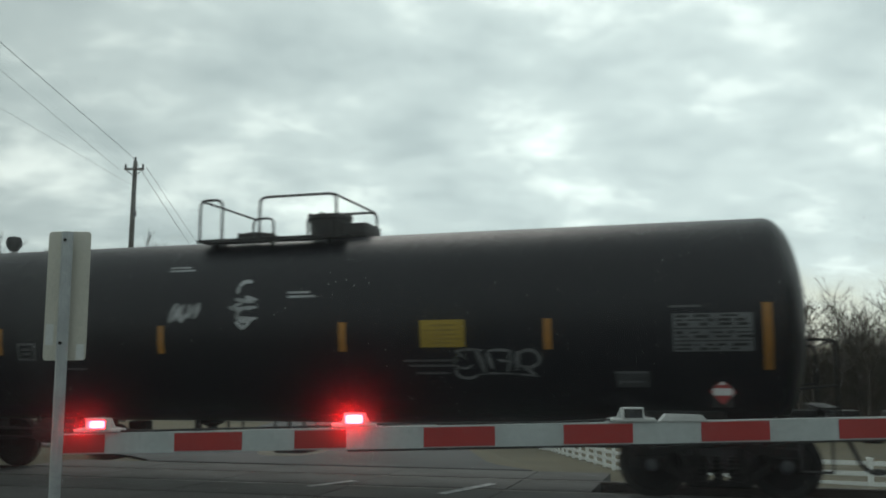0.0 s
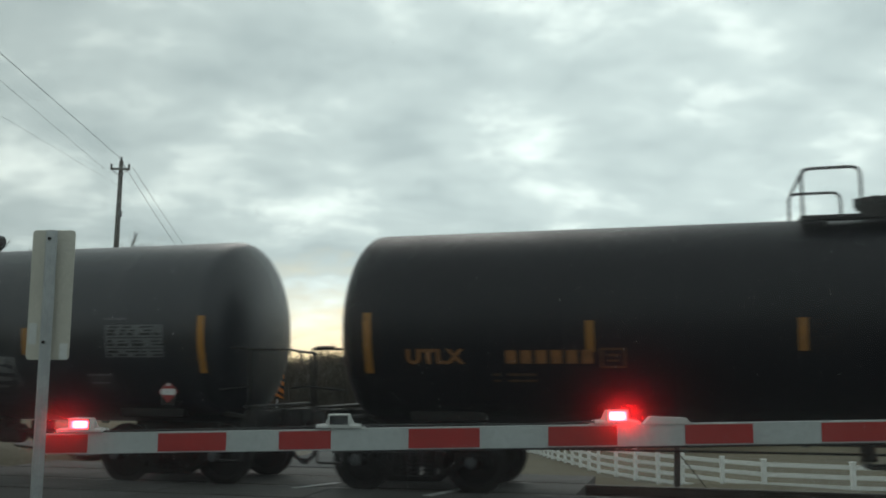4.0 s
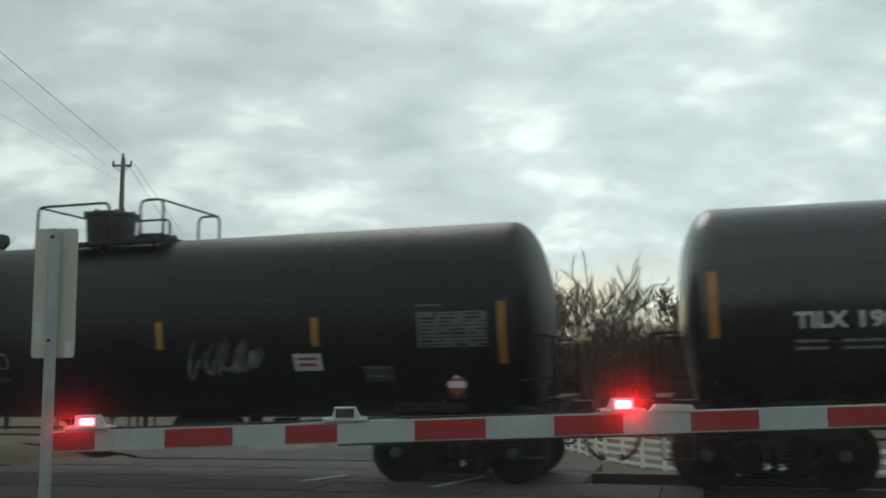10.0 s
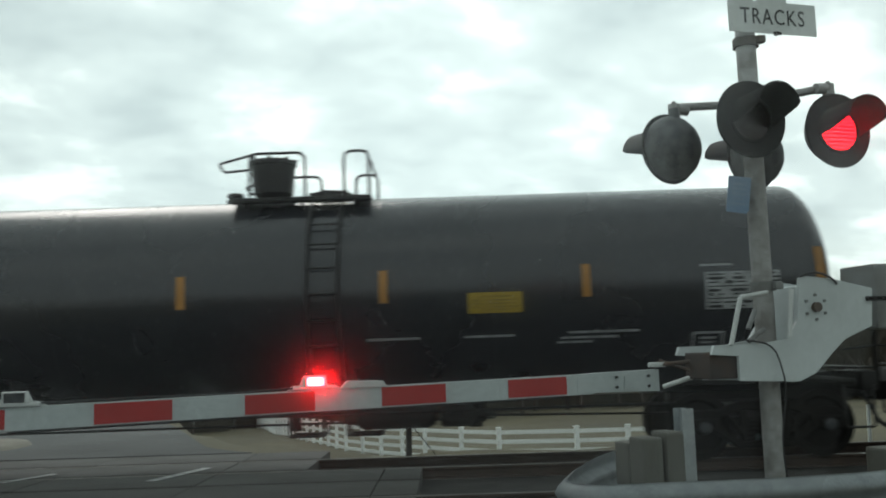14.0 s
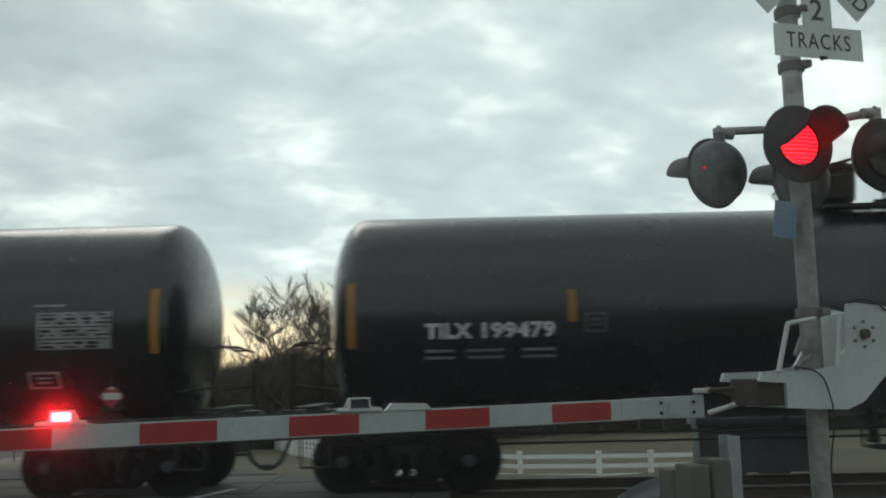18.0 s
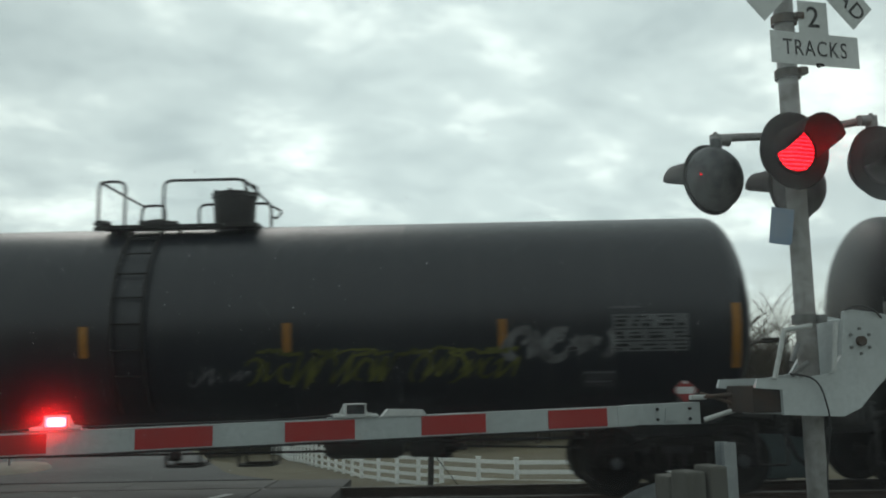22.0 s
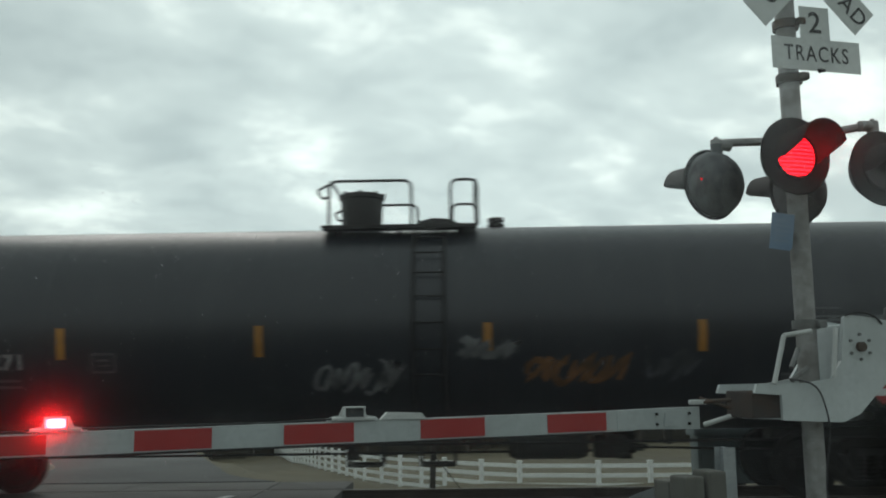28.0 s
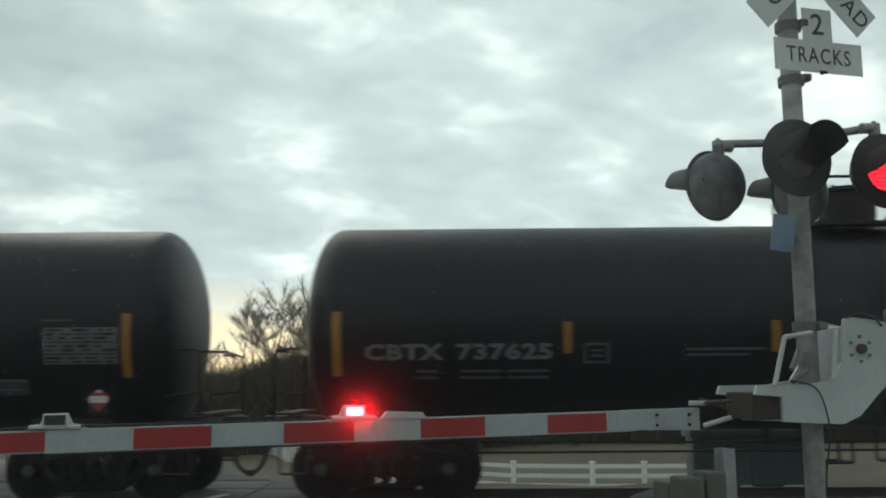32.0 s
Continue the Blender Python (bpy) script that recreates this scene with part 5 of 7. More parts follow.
CARS = [
    dict(GREEN, flip=-1, label="black tank car with white graffiti and yellow decal", head_words=True, tags=((-1.12, 2.70, 0.46, 0.34, SPRAY_WHITE, 0.055, 5, WHITE_TAG),), drawn=((FEATHER_STACK, SPRAY_WHITE, "white feathery graffiti tag"), (OPEN_LETTERS, SPRAY_DIM, "outlined grey graffiti word"))),
    dict(UNION, mark="UTLX  213353", label="black tank car with orange lettering and faint graffiti", tags=((2.3, 1.92, 1.2, 0.55, SPRAY_DIM, 0.03, 7, DIM_TAG),)),
    dict(CIT, slack=0.1, mark="CTCX  732293", label="grey-dusted black tank car with pale graffiti and side ladder", drawn=((HUGE_HAZE, SPRAY_HAZE, "large pale grey graffiti mass with arched lobes"), (CURVED_LETTERS, SPRAY_DIM, "grey curved graffiti letters"), (BOXED_TAG, SPRAY_DIM, "faded boxy grey graffiti"))),
    dict(UNION, mark="UTLX", hidden=6, label="black tank car with dull orange lettering"),
    dict(GREEN, head_words=True, shift=0.3, mark="GBRX  703170", label="black tank car with grey lettering and yellow decal"),
    dict(UNION, slack=0.03, reach=8.2, mark_x=-5.42, stripes=(-7.35, -4.21, -1.49, 1.52, 4.34, 7.56), mark="UTLX  213247", label="black tank car with two white graffiti tags", drawn=((ringed_tag(-2.14, 1.99, 1.02), SPRAY_PALE, "pale graffiti clump with two rings"), (ringed_tag(2.24, 1.96, 1.18), SPRAY_PALE, "pale graffiti clump with two rings"))),
    dict(CBT, reach=(8.14, 8.29), mark="CBTX  737730", mark_x=-5.3, mark_width=1.1, sign=(4.74, 1.80), stripes=(-7.55, -4.08, -1.31, 2.24, 4.90, 7.79), label="black tank car with a long faint line of graffiti", lines=(), tags=((-2.2, 2.10, 0.3, 0.16, SPRAY_WHITE, 0.03, 2, WHITE_TAG), (-2.0, 1.55, 2.6, 0.2, SPRAY_HAZE, 0.05, 10, DIM_TAG), (3.35, 1.88, 1.2, 0.75, SPRAY_DIM, 0.05, 8, DIM_TAG)), drawn=((block_word(-2.15, 1.90, 12, 0.25, 0.24, 0.045), SPRAY_DIM, "long dim line of square graffiti letters"),)),
    dict(TRIN, radius=1.55, slack=0.22, mark="TILX  198345", label="glossy black tank car with clean white lettering"),
    dict(TRIN, radius=1.555, reach=(8.14, 8.04), panel=(6.48, 2.34), mark="TILX  199980", flip=-1, **dict(TURNED, stripes=(-7.73, -4.55, -1.61, 1.36, 4.24, 7.6), yellow=(3.10, 2.35)), card=True, label="glossy black tank car with white lettering, bonnet at the rear"),
    dict(TRIN, radius=1.57, reach=(8.16, 8.14), mark="TILX  199472", label="glossy black tank car with clean white lettering"),
    dict(TRIN, mark="TILX", hidden=6, label="glossy black tank car with blurred white lettering"),
    dict(TRIN, mark="TILX  199956", flip=-1, **TURNED, card=True, label="glossy black tank car with white lettering, bonnet at the rear"),
    dict(TRIN, reach=(8.08, 8.14), mark="TILX  199479", label="glossy black tank car with clean white lettering"),
    dict(CBT, slack=-0.18, reach=(8.02, 8.29), radius=1.555, mark="CBTX  737620", flip=-1, style="low", shift=0.25, top_bars=True, label=BLACK_LABEL),
    dict(CIT, radius=1.585, mark="CTCX  732340", mark_z=2.18, flip=-1, label="grey-dusted black tank car with a white fan-shaped tag", drawn=((FEATHER_FAN, SPRAY_WHITE, "white feathered fan-shaped tag"), ((-7.0, 1.25, [(0, 0.2, 0.02, -0.25, 0.16)]), SPRAY_HAZE, DIM_TAG)), tags=((1.9, 1.80, 2.1, 0.62, SPRAY_VINE, 0.05, 8, "winding green-yellow graffiti vines"), (2.9, 2.06, 3.6, 0.10, SPRAY_VINE, 0.045, 12, "winding green-yellow graffiti vines"), (3.95, 1.80, 1.4, 0.45, SPRAY_VINE, 0.045, 6, "winding green-yellow graffiti vines"), (5.3, 2.12, 1.5, 0.45, SPRAY_DIM, 0.13, 5, "smoky pale grey graffiti"), (0.5, 1.75, 0.8, 0.4, SPRAY_DIM, 0.035, 4, DIM_TAG))),
    dict(GREEN, shift=0.13, slack=-0.11, reach=(8.18, 8.16), radius=1.565, stripes=(-7.6, -4.63, -1.53, 1.5, 4.5, 7.47), panel=(6.83, 2.26), mark="GBRX  703182", label="black tank car with grey lettering and white tag", drawn=(((-3.65, 1.64, [(-0.44, 0.10, 0.30, 0.12, 0.10), (-0.36, 0.02, 0.40, 0.0, 0.12), (-0.28, -0.08, 0.46, -0.10, 0.10), (-0.10, 0.16, 0.36, -0.16, 0.08), (-0.42, 0.12, -0.24, -0.12, 0.06)]), SPRAY_VINE, "dull yellow graffiti blot"), ((-0.95, 1.80, [(-0.95, 0.04, -0.40, 0.10, 0.07), (-0.90, -0.10, -0.55, -0.02, 0.06), (-0.50, 0.16, -0.42, -0.16, 0.06), (-0.35, 0.0, 0.12, 0.16, 30, 330, 0.06), (-0.12, -0.16, 0.04, 0.18, 0.06), (-0.02, 0.0, 0.22, -0.04, 0.05), (0.14, 0.18, 0.12, -0.20, 0.06), (0.36, -0.02, 0.11, 0.14, 20, 340, 0.05), (0.56, 0.10, 0.52, -0.20, 0.06), (0.50, -0.20, 0.95, -0.14, 0.05), (-0.7, -0.20, 0.4, -0.24, 0.03)]), SPRAY_DIM, "pale grey graffiti word")), tags=((-0.9, 1.80, 1.9, 0.36, SPRAY_HAZE, 0.10, 8, "thin grey haze of overspray"), (3.75, 1.76, 0.95, 0.5, SPRAY_DIM, 0.05, 5, WHITE_TAG))),
    dict(GREEN, slack=-0.18, shift=0.10, reach=(8.14, 8.12), radius=1.565, stripes=(-7.47, -4.63, -1.53, 1.56, 4.66, 7.5), gap=0.42, mark_x=-6.15, yellow=(2.97, 2.30), yellow_size=(0.72, 0.42), top_bars=((1.5, 3.1),), mark="GBRX  703152", flip=-1, label="black tank car with yellow graffiti tags", tags=((-4.65, 1.87, 1.1, 0.42, SPRAY_YELLOW, 0.10, 5, YELLOW_TAG), (-5.65, 1.60, 0.6, 0.28, SPRAY_DIM, 0.05, 4, WHITE_TAG)), drawn=((VINE_FORK, SPRAY_VINE, "dull green-yellow forked graffiti"), (bubble_word(0.20, 1.84, 5, 0.19, 0.26, 0.075, -0.02), SPRAY_DULL, "dull orange-yellow graffiti word"), (bubble_word(1.13, 2.0, 3, 0.20, 0.24, 0.06, 0.01), SPRAY_DULL, "dull orange-yellow graffiti word"), (CLOUD_WORD, SPRAY_DIM, "pale grey clouded graffiti word")), lines=LINES + ((2.98, 1.98, 0.66), (2.80, 1.90, 0.34), (2.84, 1.82, 0.42), (2.78, 1.60, 0.30))),
    dict(CBT, radius=1.555, mark="CBTX  737", hidden=3, label=BLACK_LABEL),
    dict(CIT, slack=0.08, radius=1.57, stripes=(-7.7, -4.45, -1.65, 1.55, 4.52, 7.7), mark="CTCX  732271", label="grey-dusted black tank car with orange graffiti", tags=((-6.9, 2.9, 0.5, 0.5, SPRAY_DIM, 0.05, 4, WHITE_TAG), (-0.3, 1.72, 1.1, 0.6, SPRAY_DIM, 0.07, 6, DIM_TAG), (1.5, 2.12, 0.9, 0.35, SPRAY_DIM, 0.10, 4, WHITE_TAG), (2.75, 1.82, 1.4, 0.6, SPRAY_ORANGE, 0.09, 6, ORANGE_TAG), (4.1, 1.84, 0.65, 0.5, SPRAY_HAZE, 0.07, 4, DIM_TAG))),
    dict(CBT, slack=0.1, style="low", shift=0.33, reach=(8.24, 8.40), radius=1.56, mark_x=-6.04, mark="CBTX  737608", yellow=(3.61, 2.29), yellow_size=(0.70, 0.38), label="black tank car with a white tag at its middle", top_bars=((1.38, 3.50), (-0.8, 2.945)), tags=((1.38, 2.80, 0.95, 0.26, SPRAY_WHITE, 0.05, 7, WHITE_TAG, 0.1), (1.45, 2.62, 0.55, 0.24, SPRAY_WHITE, 0.05, 3, WHITE_TAG, 0.0), (1.3, 2.26, 0.6, 0.3, SPRAY_DIM, 0.06, 5, DIM_TAG, 0.1), (1.35, 2.0, 0.6, 0.26, SPRAY_HAZE, 0.06, 4, DIM_TAG, 0.1))),
    dict(UNION, slack=0.1, shift=-0.1, reach=(8.02, 8.12), radius=1.56, stripes=(-7.35, -4.17, -1.43, 1.53, 4.24, 7.5), mark="UTLX  213350", mark_width=1.03, mark_x=-5.40, yellow=(3.11, 1.96), yellow_size=(0.76, 0.30), label="black tank car with orange lettering and pink graffiti", drawn=((PINK_COLUMN, SPRAY_PINK, "column of dull pink graffiti letters"),)),
    dict(CBT, reach=(8.18, 8.29), radius=1.56, mark="CBTX  737625", label=BLACK_LABEL),
]
train = []
for number, spec in enumerate(CARS, start=1):
    car = build_car(**spec)
    car["start"] = FIRST_MIDDLE + CAR_PITCH * (number - 1) + car["slack"]
    train.append(car)

# ---- the gate before the crossing ----
ARM_Y = 5.57
ARM_Z = 1.337


def flash_disc(name, radius, lit, parent, m, rect=None):
    """A lamp's light plate: one face glows, the other is dark glass. It turns over inside its housing."""
    bm = bmesh.new()
    if rect:
        w, h = rect
        for y, index in ((-0.006, 0), (0.006, 1)):
            vs = [bm.verts.new((sx * w / 2, y, sz * h / 2)) for sx, sz in ((-1, -1), (1, -1), (1, 1), (-1, 1))]
            bm.faces.new(vs if y < 0 else vs[::-1]).material_index = index
    else:
        n = 40
        for y, index in ((-0.008, 0), (0.008, 1)):
            centre = bm.verts.new((0, y - 0.02 if y < 0 else y + 0.02, 0))
            loop = [bm.verts.new((radius * math.cos(k * math.tau / n), y, radius * math.sin(k * math.tau / n))) for k in range(n)]
            for k in range(n):
                f = bm.faces.new((centre, loop[k], loop[(k + 1) % n]) if y < 0 else (centre, loop[(k + 1) % n], loop[k]))
                f.material_index, f.smooth = index, True
    return part(name, bm, (lit, LENS_OFF if not rect else LENS_DARK), parent, "red lamp plate", m)


def build_gate():
    gate = empty("crossing_gate", pose(3.925, 5.33, 0.0))
    off = Vector((3.925, 5.33, 0.0))
    bm = bmesh.new()
    # tip section slides into the deeper butt section
    x0, x1, x2 = -2.385, -0.70, 2.78
    slope = 0.0165

    def arm_z(x):
        return ARM_Z + slope * x
    for a, b, h, d in ((x0, x1 + 0.3, 0.118, 0.040), (x1, x2, 0.126, 0.052)):
        vs = []
        for x, hh in ((a, h), (b, h * 1.03)):
            for y, z in ((-d / 2, -hh / 2), (d / 2, -hh / 2), (d / 2, hh / 2), (-d / 2, hh / 2)):
                vs.append(bm.verts.new((x - off.x, ARM_Y + y - off.y, arm_z(x) + z - off.z)))
        for k in range(4):
            bm.faces.new((vs[k], vs[(k + 1) % 4], vs[4 + (k + 1) % 4], vs[4 + k]))
        bm.faces.new(vs[3::-1])
        bm.faces.new(vs[4:])
    bmesh.ops.recalc_face_normals(bm, faces=bm.faces)
    arm = part("arm", bm, ARM_WHITE, gate, "long white arm with red stripes")
    reds = [(-2.385, -2.116), (-1.708, -1.312), (-1.004, -0.662), (-0.246, 0.171), (0.574, 0.98), (1.382, 1.783), (2.19, 2.585)]
    for a, b in reds:
        bm = bmesh.new()
        d = 0.023 if b < -0.5 else 0.029
        h = 0.104 if b < -0.5 else 0.112
        vs = []
        for x in (a, b):
            for y, z in ((-d, -h / 2), (-d - 0.002, -h / 2), (-d - 0.002, h / 2), (-d, h / 2)):
                vs.append(bm.verts.new((x - off.x, ARM_Y + y - off.y, arm_z(x) + z - off.z)))
        for k in range(4):
            bm.faces.new((vs[k], vs[(k + 1) % 4], vs[4 + (k + 1) % 4], vs[4 + k]))
        bm.faces.new(vs[3::-1])
        bm.faces.new(vs[4:])
        bmesh.ops.recalc_face_normals(bm, faces=bm.faces)
        part("red_stripe", bm, ARM_RED, arm)
    # lamp units along the top edge
    lamps = {}
    for key, x in (("tip", -2.166), ("left", -0.655), ("right", 0.985)):
        z = arm_z(x) + 0.063
        at = Vector((x, ARM_Y, z)) - off
        bm = bmesh.new()
        outline = [(-0.16, 0.0), (0.16, 0.0), (0.14, 0.022), (0.085, 0.03), (0.062, 0.078), (-0.062, 0.078), (-0.085, 0.03), (-0.14, 0.022)]
        prism(bm, outline, 0.012, pose(0, 0.045, 0))
        box(bm, (0, 0, 0.012), (0.26, 0.085, 0.018), 0.004)
        for q in (-1, 1):
            box(bm, (q * 0.058, 0, 0.047), (0.008, 0.09, 0.062), 0.002)
        box(bm, (0, 0, 0.080), (0.124, 0.10, 0.008), 0.002)
        box(bm, (0, 0.0, 0.020), (0.124, 0.09, 0.006))
        lamp = part("gate_lamp", smooth(bm), HOUSING, arm, "pale lamp housing on the arm", pose(*at))
        if key == "tip":
            plate = flash_disc("lamp_plate", 0, TIP_GLOW, lamp, pose(0, -0.015, 0.047), rect=(0.108, 0.044))
        else:
            plate = flash_disc("lamp_plate", 0, GATE_GLOW, lamp, pose(0, -0.015, 0.049), rect=(0.116, 0.058))
        lamps[key] = plate
    bm = bmesh.new()
    at = Vector((1.27, ARM_Y, arm_z(1.27) + 0.063)) - off
    prism(bm, [(-0.13, 0), (0.15, 0), (0.12, 0.035), (-0.09, 0.042)], 0.07)
    part("junction_box", smooth(bm), HOUSING, arm, m=pose(*at))
    bm = bmesh.new()
    pts = [(-2.2, 0.062), (-1.6, 0.066), (-1.0, 0.068), (-0.6, 0.075), (0.0, 0.072), (0.5, 0.066), (0.8, 0.075), (1.1, 0.075)]
    pipe(bm, [(x - off.x, ARM_Y + 0.01 - off.y, arm_z(x) + z + 0.004 - off.z) for x, z in pts], 0.006, 5)
    part("lamp_cable", bm, CABLE, arm)
    bm = bmesh.new()
    pipe(bm, [(x - off.x, ARM_Y + 0.05 - off.y, arm_z(x) - 0.075 - off.z) for x in (-0.7, 0.4, 1.5, 2.6)], 0.007, 5)
    part("stay_wire", bm, CABLE, arm)
    # butt end: grey plate, bolts, clevis
    z = arm_z(2.9)
    at = Matrix.Translation(Vector((0, ARM_Y, z)) - off)
    bm = bmesh.new()
    prism(bm, [(2.66, -0.058), (2.80, -0.06), (3.24, -0.066), (3.24, 0.075), (2.80, 0.066), (2.66, 0.06)], 0.062, at)
    part("butt_plate", bm, ARM_WHITE, arm)
    for x in (2.93, 3.16):
        for q in (-0.03, 0.035):
            bm = bmesh.new()
            rod(bm, Vector((x, ARM_Y - 0.034, z + q)) - off, Vector((x, ARM_Y - 0.05, z + q)) - off, 0.009, n=6)
            part("bolt", bm, CAST_STEEL, arm)
    bm = bmesh.new()
    prism(bm, [(2.98, -0.045), (3.07, -0.04), (2.99, 0.035)], 0.01, Matrix.Translation(Vector((0, ARM_Y - 0.036, z)) - off))
    part("white_tab", bm, ARM_WHITE, arm)
    for a, b, r in (((3.20, 0.10), (3.44, 0.12), 0.014), ((3.24, 0.13), (3.46, 0.05), 0.012), ((3.26, -0.04), (3.48, 0.03), 0.016)):
        bm = bmesh.new()
        rod(bm, Vector((a[0], ARM_Y - 0.04, z + a[1])) - off, Vector((b[0], ARM_Y - 0.12, z + b[1])) - off, r, n=8)
        part("clevis_rod", smooth(bm), RUST_STEEL if r < 0.015 else HOUSING, arm)
    bm = bmesh.new()
    box(bm, Vector((3.22, ARM_Y - 0.05, z + 0.105)) - off, (0.12, 0.04, 0.032), 0.01)
    part("clevis_pin", smooth(bm), HOUSING, arm)
    # mechanism on the mast: swept plates either side, case, counterweight
    outline = [(3.42, 1.545), (3.61, 1.53), (3.61, 1.375), (4.045, 1.355), (4.175, 1.405), (4.314, 1.534), (4.42, 1.62), (4.634, 1.70), (4.66, 1.95), (4.35, 2.015), (4.14, 2.035), (4.10, 2.02), (4.06, 1.74), (3.98, 1.63), (3.80, 1.605), (3.44, 1.60)]
    for y, name in ((5.19, "mechanism_plate"), (5.62, "rear_plate")):
        bm = bmesh.new()
        prism(bm, outline, 0.026, Matrix.Translation(Vector((0, y, 0)) - off))
        plate = part(name, bm, MECH_WHITE, gate, "white swept counterweight bracket")
        if name == "mechanism_plate":
            mech = plate
    bm = bmesh.new()
    box(bm, Vector((4.24, 5.43, 1.78)) - off, (0.24, 0.34, 0.40), 0.03)
    part("mechanism_case", smooth(bm), MECH_WHITE, gate)
    bm = bmesh.new()
    box(bm, Vector((3.555, 5.36, 1.475)) - off, (0.27, 0.30, 0.17), 0.01)
    part("arm_socket", bm, SOCKET_RUST, gate, "rusty arm socket")
    hub = Vector((4.205, 5.176, 1.83)) - off
    bm = bmesh.new()
    rod(bm, hub, hub + Vector((0, -0.03, 0)), 0.032, n=14)
    part("pivot", smooth(bm), RUST_STEEL, mech)
    for k in range(6):
        a = k * math.tau / 6 + math.pi / 2
        c = hub + Vector((0.08 * math.cos(a), 0, 0.08 * math.sin(a)))
        bm = bmesh.new()
        rod(bm, c, c + Vector((0, -0.012, 0)), 0.010, n=8)
        part("bolt", bm, MECH_GREY, mech)
    bm = bmesh.new()
    box(bm, Vector((4.96, 5.40, 1.90)) - off, (0.46, 0.34, 0.44), 0.012)
    part("counterweight", bm, MECH_GREY, gate, "grey steel counterweight")
    bm = bmesh.new()
    box(bm, Vector((4.70, 5.17, 1.88)) - off, (0.20, 0.02, 0.03))
    part("slot_bar", bm, CAST_STEEL, gate)
    for a, b in (((3.55, 1.60), (3.64, 1.90)), ((3.98, 1.64), (4.02, 1.95)), ((3.64, 1.90), (3.84, 1.93))):
        bm = bmesh.new()
        rod(bm, Vector((a[0], 5.16, a[1])) - off, Vector((b[0], 5.16, b[1])) - off, 0.016, n=8)
        part("strut", bm, HOUSING, gate)
    bm = bmesh.new()
    for a, b in (((3.72, 1.62), (3.86, 1.70)), ((3.72, 1.70), (3.80, 1.82))):
        rod(bm, Vector((a[0], 5.22, a[1])) - off, Vector((b[0], 5.25, b[1])) - off, 0.016, n=8)
    part("linkage", smooth(bm), MECH_GREY, gate)
    bm = bmesh.new()
    pipe(bm, bend([Vector((4.10, 5.17, 2.03)) - off, Vector((4.2, 5.15, 2.06)) - off, Vector((4.32, 5.16, 2.03)) - off, Vector((4.38, 5.17, 1.98)) - off], 0.04), 0.007, 5)
    part("cable", bm, CABLE, gate)
    bm = bmesh.new()
    pipe(bm, bend([Vector((3.66, 5.16, 1.63)) - off, Vector((3.85, 5.14, 1.60)) - off, Vector((3.93, 5.15, 1.34)) - off, Vector((3.90, 5.2, 1.0)) - off, Vector((3.95, 5.22, 0.4)) - off], 0.1), 0.006, 5)
    part("cable", bm, CABLE, gate)
    tagged(gate, "lowered red and white crossing gate arm with lamps", "crossing gate")
    return lamps


gate_lamps = build_gate()


